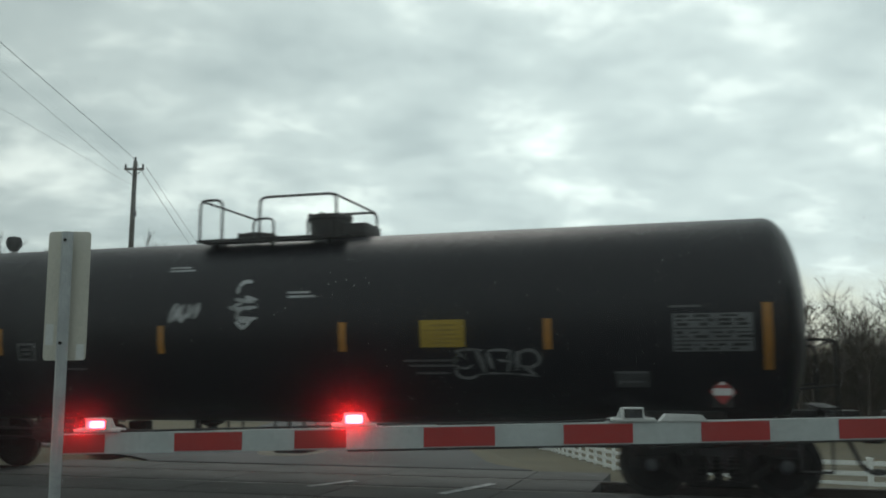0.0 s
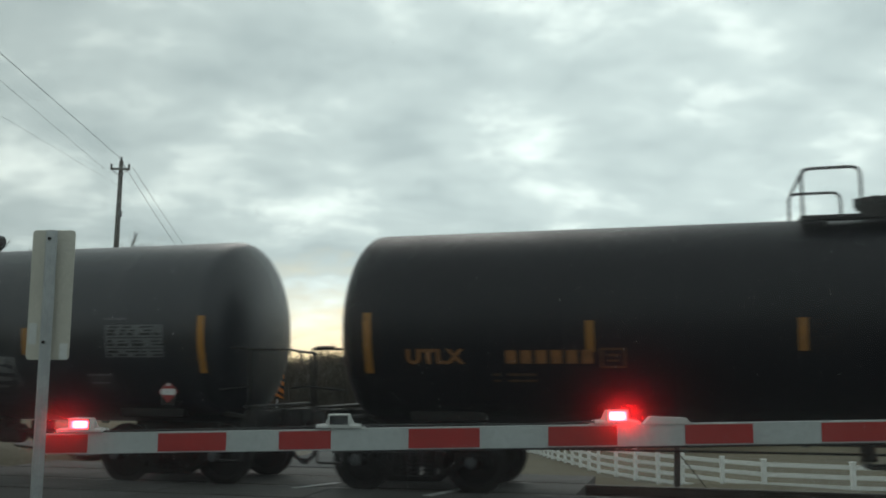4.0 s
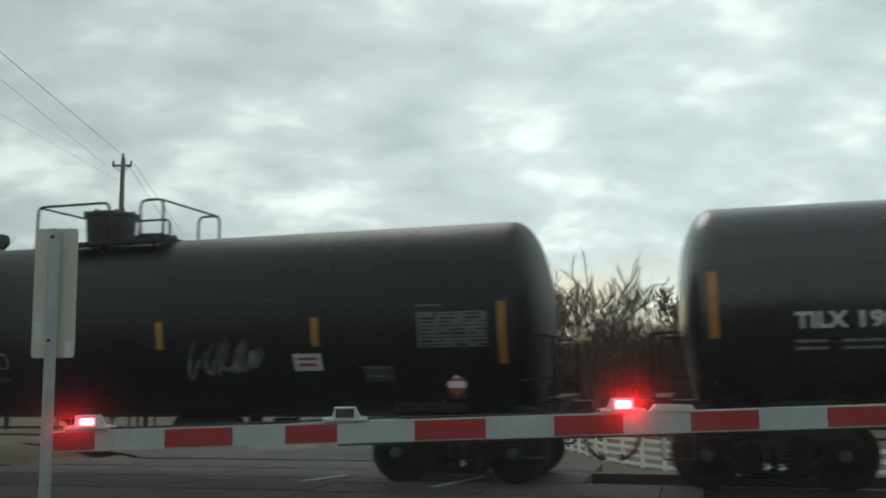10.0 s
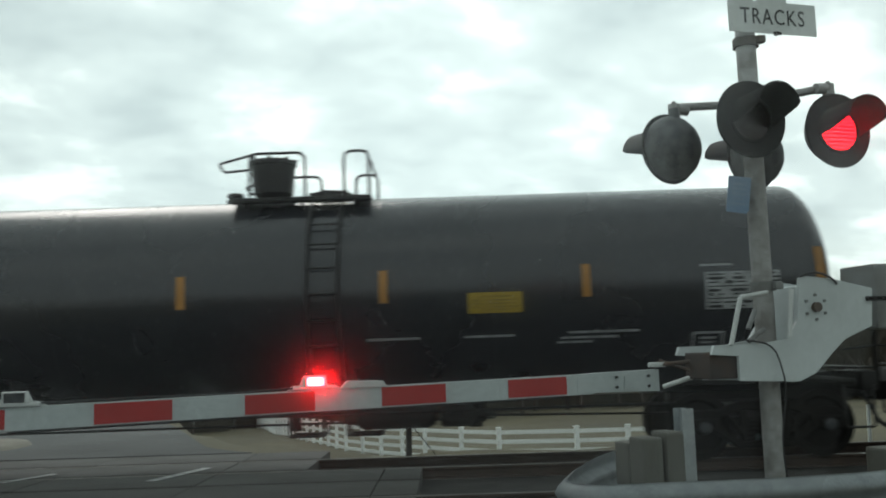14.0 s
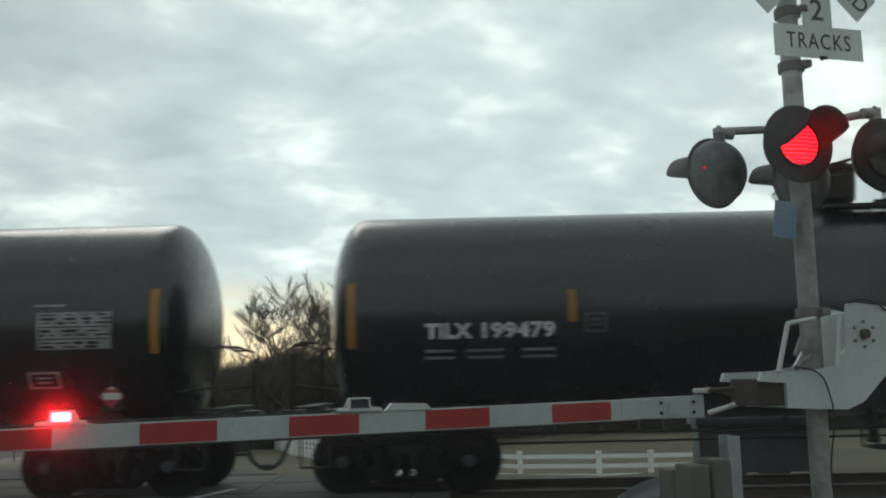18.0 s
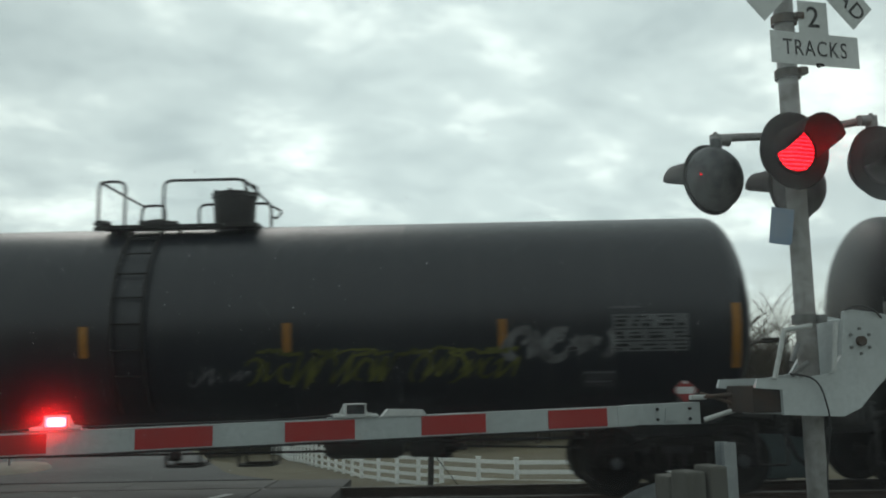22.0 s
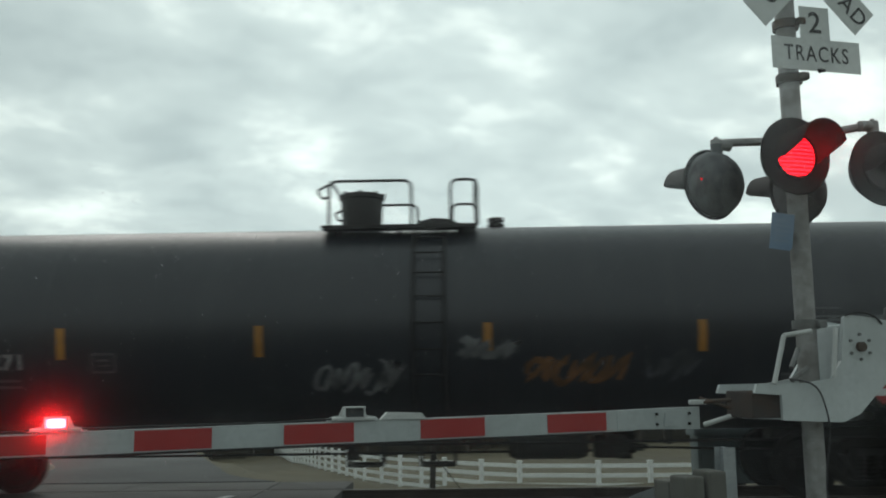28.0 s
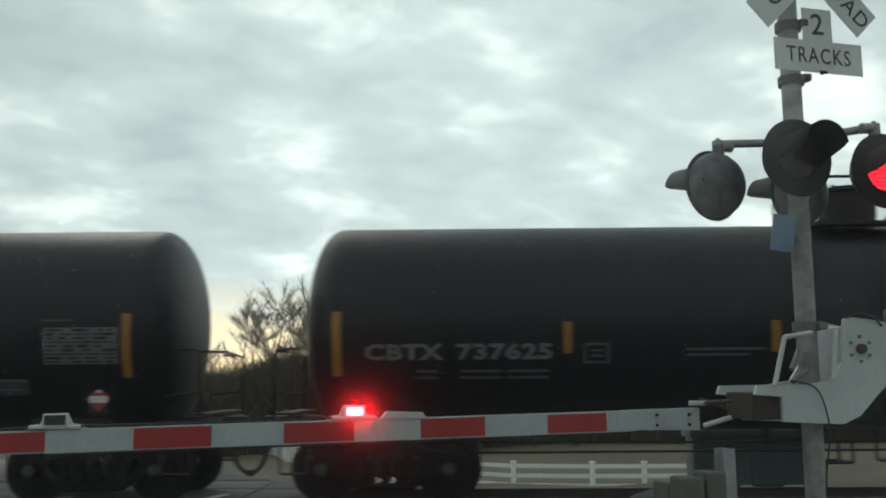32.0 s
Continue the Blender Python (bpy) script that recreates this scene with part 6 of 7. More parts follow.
def build_signal():
    """The mast with its crossbuck, plates and two pairs of flashing lamps."""
    lean = pose(3.925, 5.335, -0.02, 0, 0.1, 0)
    mast = empty("crossing_signal", lean)
    bm = bmesh.new()
    rod(bm, (0, 0, 0), (0, 0, 4.75), 0.066, n=24)
    part("mast", smooth(bm), MAST_PAINT, mast, "weathered aluminium mast")
    bm = bmesh.new()
    lathe(bm, [(0.20, 0), (0.20, 0.03), (0.11, 0.06), (0.085, 0.22), (0.066, 0.24)], 20)
    part("base", smooth(bm), MECH_GREY, mast)
    for z in (2.0, 3.665, 4.05, 4.33):
        bm = bmesh.new()
        lathe(bm, [(0.068, -0.03), (0.086, -0.03), (0.086, 0.03), (0.068, 0.03)], 20, pose(0, 0, z))
        box(bm, (0.05, -0.09, z), (0.06, 0.06, 0.05), 0.01)
        part("clamp", smooth(bm), MECH_GREY if z < 3 else RUST_STEEL, mast)
    front = -0.11
    bm = bmesh.new()
    prism(bm, [(-0.343, -0.112), (0.343, -0.112), (0.343, 0.112), (0.115, 0.112), (0.115, 0.34), (-0.115, 0.34), (-0.115, 0.112), (-0.343, 0.112)], 0.004, pose(0.148, front, 3.815))
    plate = part("tracks_plate", bm, SIGN_WHITE, mast, "white plate with black lettering")
    part("lettering", lettering("TRACKS", 0.155, 1.18, 0.001, 0.001, 0.78), SIGN_BLACK, plate, m=pose(0.148, front - 0.004, 3.815))
    part("lettering", lettering("2", 0.21, 1.0, 0.001, 0.002), SIGN_BLACK, plate, m=pose(0.148, front - 0.004, 4.035))
    for words, turn, y in (("RAIL ROAD", -45, front - 0.02), ("CROSSING", 45, front - 0.032)):
        m = pose(0.10, y, 4.485) @ pose(0, 0, 0, 0, -turn, 0)
        bm = bmesh.new()
        box(bm, (0, 0, 0), (1.22, 0.004, 0.229), 0)
        blade = part("crossbuck_blade", bm, SIGN_WHITE, mast, "white crossbuck blade with black letters", m)
        if words == "RAIL ROAD":
            for word, x in (("RAIL", -0.34), ("ROAD", 0.36)):
                part("lettering", lettering(word, 0.160, 1.12, 0.001, 0.001), SIGN_BLACK, blade, m=pose(x, -0.004, 0))
        else:
            part("lettering", lettering(words, 0.160, 1.32, 0.001, 0.002), SIGN_BLACK, blade, m=pose(0, -0.004, 0))
    bm = bmesh.new()
    box(bm, (-0.44, 0.16, 4.53), (0.95, 0.03, 0.05), 0.005)
    part("top_bracket", bm, MECH_GREY, mast)
    bm = bmesh.new()
    prism(bm, [(-0.075, -0.12), (0.06, -0.12), (0.075, -0.10), (0.075, 0.12), (-0.075, 0.12)], 0.004, pose(-0.19, -0.085, 2.60) @ pose(0, 0, 0, 0, 8, -12))
    notice = part("notice_plate", bm, SIGN_BLUE, mast, "small pale blue notice plate")
    for k, w in enumerate((0.09, 0.11, 0.10, 0.07, 0.10)):
        bm = bmesh.new()
        box(bm, (0, -0.004, 0.07 - 0.033 * k), (w, 0.002, 0.012), 0, pose(-0.19, -0.085, 2.60) @ pose(0, 0, 0, 0, 8, -12))
        part("notice_line", bm, NOTICE_PALE, notice)
    bm = bmesh.new()
    rod(bm, (0.16, front - 0.004, 3.70), (0.16, front - 0.03, 3.70), 0.014, n=8)
    box(bm, (0.17, front - 0.012, 3.705), (0.06, 0.012, 0.02), 0.004)
    part("sign_bolt", bm, CAST_STEEL, mast)
    # cross arms and lamp heads
    bm = bmesh.new()
    pipe(bm, bend([(-0.49, 0.15, 3.12), (-0.49, 0.15, 3.235), (0.0, 0.1, 3.265), (0.54, -0.12, 3.35), (0.54, -0.14, 3.2)], 0.06), 0.028, 9)
    for x, y, z in ((-0.49, 0.15, 3.225), (0.54, -0.12, 3.34)):
        rod(bm, (x, y, z - 0.06), (x, y, z + 0.03), 0.040, n=12)
        rod(bm, (x, y, z + 0.03), (x, y, z + 0.05), 0.014, n=8)
        rod(bm, (x - math.copysign(0.10, x), y, z - 0.006), (x - math.copysign(0.02, x), y, z), 0.038, n=12)
    part("cross_arm", smooth(bm), MAST_PAINT, mast)
    plates = {}
    heads = (("front_left", -0.157, -0.22, 3.07, 0, True), ("front_right", 0.535, -0.18, 3.03, 0, True), ("back_left", -0.54, 0.14, 2.945, 192, False), ("back_right", 0.12, 0.17, 2.925, 192, False))
    for key, x, y, z, yaw, front_side in heads:
        head = part("lamp_head", lamp_housing(), (LAMP_BACK,), mast, "black round signal lamp with a hood", pose(x, y, z, 0, 0, yaw))
        part("backboard", lamp_backboard(0.256 if front_side else 0.24), LAMP_BLACK, head)
        part("hood", lamp_hood(), LAMP_HOOD, head)
        bm = bmesh.new()
        lathe(bm, [(0.1475, 0.004), (0.1475, 0.008), (0.140, 0.016), (0.140, 0.024), (0.156, 0.026), (0.162, 0.008)], 40, pose(0, 0, 0, 90, 0, 0))
        bmesh.ops.recalc_face_normals(bm, faces=bm.faces)
        part("lens_ring", smooth(bm), LAMP_BLACK, head)
        plates[key] = flash_disc("lamp_plate", 0.146, RED_GLOW, head, pose(0, -0.006, 0))
        if key == "back_left":
            plates["peephole"] = flash_disc("peephole_lens", 0.008, RED_GLOW, head, pose(0.186, 0.098, 0.0, 0, 0, 140))
    tagged(mast, "crossing signal mast with crossbuck and red flashing lamps", "crossing signal")
    return plates


def lamp_backboard(size=0.25):
    bm = bmesh.new()
    n = 48
    lathe(bm, [(0.155, 0.0), (size - 0.006, 0.006), (size, 0.012), (size - 0.006, 0.02), (0.155, 0.016)], n, pose(0, 0, 0, 90, 0, 0))
    bmesh.ops.recalc_face_normals(bm, faces=bm.faces)
    return smooth(bm)


def lamp_housing():
    """A shallow dish behind the lens, stepped in towards its middle, hung from a socket at its top."""
    bm = bmesh.new()
    lathe(bm, [(0.155, 0.012), (0.214, 0.006), (0.218, -0.03), (0.205, -0.07), (0.172, -0.115), (0.146, -0.128), (0.130, -0.152), (0.09, -0.170), (0.05, -0.178), (0.0, -0.180)], 44, pose(0, 0, 0, 90, 0, 0))
    bmesh.ops.recalc_face_normals(bm, faces=bm.faces)
    rod(bm, (0, 0.05, 0.19), (0, 0.05, 0.262), 0.036, n=12)
    return smooth(bm)


def lamp_hood():
    """A long open-bottomed visor, its lower corners cut back."""
    bm = bmesh.new()
    n = 30
    inner, outer = [], []
    for r, store in ((0.150, inner), (0.156, outer)):
        for k in range(n + 1):
            a = math.radians(-20 + 212 * k / n)
            reach = 0.05 + 0.26 * smoothstep(-0.36, 0.15, math.sin(a))
            store.append((bm.verts.new((r * math.cos(a), -0.008, r * math.sin(a))), bm.verts.new((r * 0.97 * math.cos(a), -0.008 - reach, r * 0.97 * math.sin(a) + reach * 0.05))))
    for store, flip in ((inner, True), (outer, False)):
        for a, b in zip(store, store[1:]):
            f = (a[0], a[1], b[1], b[0])
            bm.faces.new(f[::-1] if flip else f).smooth = True
    for a, b, c, d in zip(inner, inner[1:], outer, outer[1:]):
        bm.faces.new((a[1], b[1], d[1], c[1]))
    bmesh.ops.recalc_face_normals(bm, faces=bm.faces)
    return bm


mast_lamps = build_signal()


def build_marker_sign():
    """A slim object marker seen from behind, on a channel post."""
    y = 5.35
    sign = empty("object_marker", pose(-2.30, y, 0.0))
    w, h = 0.245, 0.745
    bm = bmesh.new()
    r = 0.022
    outline = []
    for cx, cz, a0 in ((w / 2 - r, h / 2 - r, 0), (-w / 2 + r, h / 2 - r, 90), (-w / 2 + r, -h / 2 + r, 180), (w / 2 - r, -h / 2 + r, 270)):
        for k in range(5):
            a = radians(a0 + 22.5 * k)
            outline.append((cx + r * math.cos(a), cz + r * math.sin(a)))
    prism(bm, outline, 0.004, pose(0, 0, 2.155))
    plate = part("plate", bm, SIGN_BACK, sign, "pale bare back of a tall narrow plate")
    bm = bmesh.new()
    prism(bm, [(-0.032, 0), (-0.030, 0.004), (-0.012, 0.024), (0.012, 0.024), (0.030, 0.004), (0.032, 0), (0.034, 0.004), (0.014, 0.030), (-0.014, 0.030), (-0.034, 0.004)], 2.53, pose(0, -0.034, 1.255) @ pose(0, 0, 0, 90, 0, 0))
    part("post", bm, GALV, sign, "galvanised channel post")
    for z in (1.88, 2.47):
        bm = bmesh.new()
        rod(bm, (0, -0.074, z), (0, -0.060, z), 0.010, n=6)
        part("bolt", bm, CAST_STEEL, sign)
    for x, z, hh in ((0.09, 1.83, 0.09), (-0.09, 1.93, 0.12)):
        bm = bmesh.new()
        box(bm, (x, -0.004, z), (0.045, 0.002, hh))
        part("sticker", bm, SIGN_WHITE, plate)
    tagged(sign, "narrow object marker seen from its pale back", "road sign")


build_marker_sign()


def build_utility_pole(x, y, top, arm_half=0.75, label="wooden utility pole with a short crossarm", lean=0.6):
    base = ground_height(x, y)
    pole = empty("utility_pole", pose(x, y, base, 0, lean, 0))
    bm = bmesh.new()
    rod(bm, (0, 0, -0.5), (0, 0, top - base), 0.19, 0.10, 14)
    part("pole", smooth(bm), POLE_WOOD, pole)
    bm = bmesh.new()
    z = top - base - 0.42
    box(bm, (0, -0.12, z), (2 * arm_half, 0.09, 0.11), 0.01)
    for q in (-1, 1):
        rod(bm, (q * 0.45, -0.12, z), (0, -0.10, z - 0.35), 0.02, n=6)
    part("crossarm", bm, POLE_WOOD, pole)
    bm = bmesh.new()
    for x2, z2 in ((-arm_half * 0.9, z + 0.14), (0.0, top - base + 0.1), (arm_half * 0.9, z + 0.14)):
        lathe(bm, [(0.02, -0.1), (0.05, -0.06), (0.06, 0.0), (0.04, 0.06), (0.055, 0.10), (0, 0.14)], 10, pose(x2, -0.12 if x2 else 0, z2))
    bmesh.ops.recalc_face_normals(bm, faces=bm.faces)
    part("insulator", smooth(bm), LAMP_BACK, pole)
    bm = bmesh.new()
    box(bm, (0.12, -0.05, z - 2.2), (0.14, 0.14, 0.3), 0.03)
    part("bracket_box", bm, LAMP_BACK, pole)
    return tagged(pole, label, "utility pole")


POLE_X, POLE_Y, POLE_TOP = -15.4, 45.0, 12.2
build_utility_pole(POLE_X, POLE_Y, POLE_TOP, 0.48)


def wire(a, b, sag, r=0.012, n=24):
    bm = bmesh.new()
    a, b = Vector(a), Vector(b)
    pts = []
    for k in range(n + 1):
        s = k / n
        p = a.lerp(b, s)
        p.z -= sag * 4 * s * (1 - s)
        pts.append(p)
    pipe(bm, pts, r, 6)
    return tagged(part("power_line", bm, CABLE), "thin dark overhead power line", "power line")


wire((POLE_X, POLE_Y, POLE_TOP + 0.2), (-10.6, -20, 11.75), 0.0, 0.010)
wire((POLE_X - 0.68, POLE_Y, POLE_TOP - 0.4), (-9.3, -20, 10.7), 0.0, 0.006)
wire((POLE_X, POLE_Y, POLE_TOP - 1.2), (-12.2, 4, 8.8), 0.0, 0.004)
wire((POLE_X, POLE_Y, POLE_TOP + 0.2), (-20.4, 92, 7.9), 0.2, 0.012)
wire((POLE_X + 0.68, POLE_Y, POLE_TOP - 0.3), (-19.2, 92, 7.6), 0.2, 0.010)


def build_fence():
    """White board fence: it comes up the slope beside the road, then turns along the tracks."""
    bends = [Vector(p) for p in ((12.0, 165.0), (9.8, 124.0), (8.5, 85.0), (8.2, 64.3), (8.7, 49.5), (9.6, 44.8), (10.8, 41.0), (11.6, 38.0), (12.5, 35.8), (15.2, 34.3), (17.1, 33.7), (22.0, 32.4))]
    fence = empty("board_fence")
    pts = []
    for a, b in zip(bends, bends[1:]):
        n = max(1, round((b - a).length / 2.6))
        pts += [a.lerp(b, k / n) for k in range(n)]
    pts.append(bends[-1])
    pts = [Vector((p.x, p.y, ground_height(p.x, p.y))) for p in pts]
    bm = bmesh.new()
    box(bm, (0, 0, 0.655), (0.16, 0.16, 1.55), 0.008)
    box(bm, (0, 0, 1.445), (0.21, 0.21, 0.05), 0.015)
    first_post = part("post", bm, FENCE_WHITE, fence, m=Matrix.Translation(pts[0]))
    for p in pts[1:]:
        twin(first_post, Matrix.Translation(p))
    first_board = None
    for p, q in zip(pts, pts[1:]):
        d = q - p
        yaw = math.atan2(d.y, d.x)
        tilt = math.atan2(d.z, Vector((d.x, d.y)).length)
        for z in (0.16, 0.53, 0.90, 1.27):
            m = Matrix.Translation((p + q) / 2 + Vector((0, 0, z))) @ Matrix.Rotation(yaw, 4, "Z") @ Matrix.Rotation(-tilt, 4, "Y") @ Matrix.Diagonal((d.length, 1, 1, 1))
            if first_board is None:
                bm = bmesh.new()
                box(bm, (0, 0, 0), (1.0, 0.04, 0.155), 0.004)
                first_board = part("board", bm, FENCE_WHITE, fence, m=m)
            else:
                twin(first_board, m)
    tagged(fence, "white four-board fence on the grass slope", "fence")


build_fence()


def build_guardrail():
    """A corrugated beam that turns round its end and runs back past the posts."""
    origin = Vector((3.0, 5.1, -0.06))
    rail = empty("guardrail", pose(*origin))
    top = 0.85
    line = [(4.3, 7.3), (3.55, 6.68), (3.05, 6.15), (2.62, 5.55), (2.36, 5.10), (2.42, 4.86), (2.80, 4.78), (3.45, 4.63), (4.0, 4.60), (5.0, 4.72), (7.5, 5.1)]
    pts = bend([Vector((x, y, top)) - origin for x, y in line], 0.10, 4)
    bm = bmesh.new()
    section = [(0.0, 0.0), (0.022, -0.012), (0.060, -0.045), (0.075, -0.075), (0.060, -0.105), (0.010, -0.135), (0.0, -0.155), (0.010, -0.175), (0.060, -0.205), (0.075, -0.235), (0.060, -0.265), (0.0, -0.31)]
    rows = []
    for i, p in enumerate(pts):
        d = (pts[min(i + 1, len(pts) - 1)] - pts[max(i - 1, 0)]).normalized()
        side = Vector((d.y, -d.x, 0)).normalized()
        rows.append([bm.verts.new(p + side * o + Vector((0, 0, z))) for o, z in section])
    for a, b in zip(rows, rows[1:]):
        for k in range(len(section) - 1):
            bm.faces.new((a[k], a[k + 1], b[k + 1], b[k])).smooth = True
    bmesh.ops.solidify(bm, geom=bm.faces[:], thickness=0.006)
    part("beam", bm, GALV, rail, "galvanised corrugated beam")
    for x, y, w, h in ((2.96, 5.24, 0.13, 1.06), (3.10, 5.22, 0.12, 1.09), (3.06, 5.62, 0.16, 1.0), (4.62, 5.08, 0.24, 0.92)):
        bm = bmesh.new()
        base = ground_height(x, y) - 0.15
        box(bm, Vector((x, y, (h + base) / 2)) - origin, (w, 0.2, h - base), 0.018)
        part("timber_post", bm, WOOD_POST, rail, "square weathered timber post")
    bm = bmesh.new()
    x, y = 3.31, 5.38
    base = ground_height(x, y) - 0.1
    for q in (-0.05, 0.05):
        box(bm, Vector((x, y + q, (1.21 + base) / 2)) - origin, (0.085, 0.008, 1.21 - base), 0.002)
    box(bm, Vector((x, y, (1.21 + base) / 2)) - origin, (0.008, 0.10, 1.21 - base), 0.001)
    part("steel_post", bm, GALV, rail, "galvanised steel post")
    for x, y in ((2.9, 4.76), (4.62, 4.66)):
        bm = bmesh.new()
        rod(bm, Vector((x, y - 0.06, 0.695)) - origin, Vector((x, y - 0.075, 0.695)) - origin, 0.02, n=10)
        part("bolt", bm, CAST_STEEL, rail)
    tagged(rail, "galvanised guardrail end on timber posts", "guardrail")


build_guardrail()


def build_cabinet():
    at = on_track(5.18, 2.75)
    cabinet = empty("equipment_cabinet", pose(at.x, at.y, -0.30, 0, 0, TRACK_YAW))
    bm = bmesh.new()
    box(bm, (0, 0, 0.60), (2.0, 0.55, 0.90), 0.02)
    part("body", smooth(bm), CABINET_PAINT, cabinet)
    bm = bmesh.new()
    box(bm, (0, 0, 1.05), (2.12, 0.68, 0.14), 0.02)
    part("lid", smooth(bm), CABINET_PAINT, cabinet)
    for x in (-0.30, 0.30):
        bm = bmesh.new()
        box(bm, (x * 1.6, -0.285, 0.55), (0.92, 0.02, 0.78), 0.006)
        door = part("door", bm, CABINET_PAINT, cabinet)
        bm = bmesh.new()
        box(bm, (x * 1.6 - math.copysign(0.40, x), -0.31, 0.60), (0.025, 0.03, 0.10), 0.008)
        part("handle", bm, CABINET_PAINT, door)
    for x in (-0.38, 0.38):
        bm = bmesh.new()
        box(bm, (x, 0, 0.06), (0.42, 0.5, 0.18), 0.01)
        part("footing", bm, CONCRETE, cabinet)
    tagged(cabinet, "dull teal-grey trackside equipment cabinet on footings", "equipment cabinet")


build_cabinet()


def build_stakes():
    for s, away, h, w, mat, name, label in ((-0.55, 2.0, 0.62, 0.09, POLE_WOOD, "wooden_stake", "short dark wooden post beside the track"), (7.9, 2.9, 0.45, 0.05, FENCE_WHITE, "marker_stake", "thin white marker stake beside the track")):
        at = on_track(s, away)
        bm = bmesh.new()
        base = ground_height(at.x, at.y) - 0.12
        box(bm, (0, 0, (h - base) / 2 - 0.1), (w, w, h - base + 0.2), 0.008)
        ob = tagged(part(name, bm, mat, m=pose(at.x, at.y, base, 0, 2, 0)), label, "post")
    bm = bmesh.new()
    a = on_track(-0.5, 2.0, 0.45)
    b = on_track(0.10, 2.3, -0.35)
    rod(bm, a, b, 0.008, n=6)
    tagged(part("guy_brace", bm, CAST_STEEL), "thin slanting metal brace by a wooden post", "brace")


build_stakes()


def build_far_gate():
    """The gate for the other direction, seen from behind between the cars."""
    gate = empty("far_crossing_gate", pose(-10.6, 22.6, 0))
    bm = bmesh.new()
    rod(bm, (0, 0, -0.2), (0, 0, 4.75), 0.07, n=18)
    part("mast", smooth(bm), MAST_PAINT, gate)
    bm = bmesh.new()
    lathe(bm, [(0.0, 4.72), (0.10, 4.74), (0.17, 4.84), (0.19, 4.95), (0.15, 5.06), (0.0, 5.10)], 20, pose(0, -0.05, 0.0))
    part("bell", smooth(bm), LAMP_BLACK, gate, "dark round crossing bell")
    bm = bmesh.new()
    box(bm, (3.2, 0, 1.08), (6.6, 0.05, 0.12), 0.004)
    arm = part("arm", bm, ARM_WHITE, gate)
    for k in range(8):
        bm = bmesh.new()
        box(bm, (0.4 + 0.82 * k, 0, 1.08), (0.41, 0.056, 0.105))
        part("red_stripe", bm, ARM_RED, arm)
    plates = []
    for x in (4.3, 5.9):
        bm = bmesh.new()
        box(bm, (x, 0.065, 1.17), (0.12, 0.03, 0.08), 0.01)
        lamp = part("gate_lamp", bm, LAMP_BLACK, arm)
        plates.append(flash_disc("lamp_plate", 0, GATE_GLOW if x < 5 else TIP_GLOW, lamp, pose(x, 0.01, 1.19), rect=(0.13, 0.07)))
    bm = bmesh.new()
    box(bm, (0, 0, 1.1), (0.7, 0.4, 0.5), 0.03)
    part("mechanism", smooth(bm), MECH_WHITE, gate)
    pipe_bm = bmesh.new()
    pipe(pipe_bm, [(-0.7, 0, 3.0), (0.7, 0, 3.0)], 0.03, 8)
    part("cross_arm", pipe_bm, MAST_PAINT, gate)
    for x in (-0.6, 0.6):
        head = part("lamp_head", lamp_housing(), LAMP_BACK, gate, m=pose(x, 0.1, 2.7, 0, 0, 180))
        part("backboard", lamp_backboard(), LAMP_BLACK, head)
        part("hood", lamp_hood(), LAMP_HOOD, head)
    tagged(gate, "lowered gate and bell on the far side of the crossing", "crossing gate")
    marker = empty("striped_object_marker", pose(-3.55, 21.3, -0.05))
    bm = bmesh.new()
    box(bm, (0, 0, 1.72), (0.305, 0.005, 0.914))
    plate = part("plate", bm, SIGN_BLACK, marker)
    for k in range(6):
        z = -0.457 + 0.17 * k
        pts = [(-0.1525, z + 0.13), (0.1525, z - 0.06), (0.1525, z + 0.03), (-0.1525, z + 0.22)]
        pts = [(x, min(max(q, -0.457), 0.457)) for x, q in pts]
        bm = bmesh.new()
        bm.faces.new([bm.verts.new((x, -0.006, 1.72 + q)) for x, q in pts])
        part("stripe", bm, STRIPE_ORANGE, plate)
    bm = bmesh.new()
    rod(bm, (0, 0.03, -0.4), (0, 0.03, 2.1), 0.03, n=10)
    part("post", bm, GALV, marker)
    island = bmesh.new()
    lathe(island, [(0.0, 0.10), (0.45, 0.09), (0.62, 0.05), (0.74, -0.12)], 28)
    bmesh.ops.transform(island, matrix=Matrix.Diagonal((1.15, 2.2, 1, 1)), verts=island.verts)
    bmesh.ops.recalc_face_normals(island, faces=island.faces)
    tagged(part("traffic_island", island, CONCRETE_PALE, m=pose(-3.55, 21.6, ground_height(-3.55, 21.6) + 0.06)), "low pale concrete island nose in the road", "traffic island")
    tagged(marker, "object marker with orange and black diagonal stripes", "road sign")
    return plates[0]


far_lamp = build_far_gate()

# ---- the windscreen that the view goes through ----
FILM_SHARE, FILM_IOR, FILM_ROUGH = 0.06, 1.05, 0.56


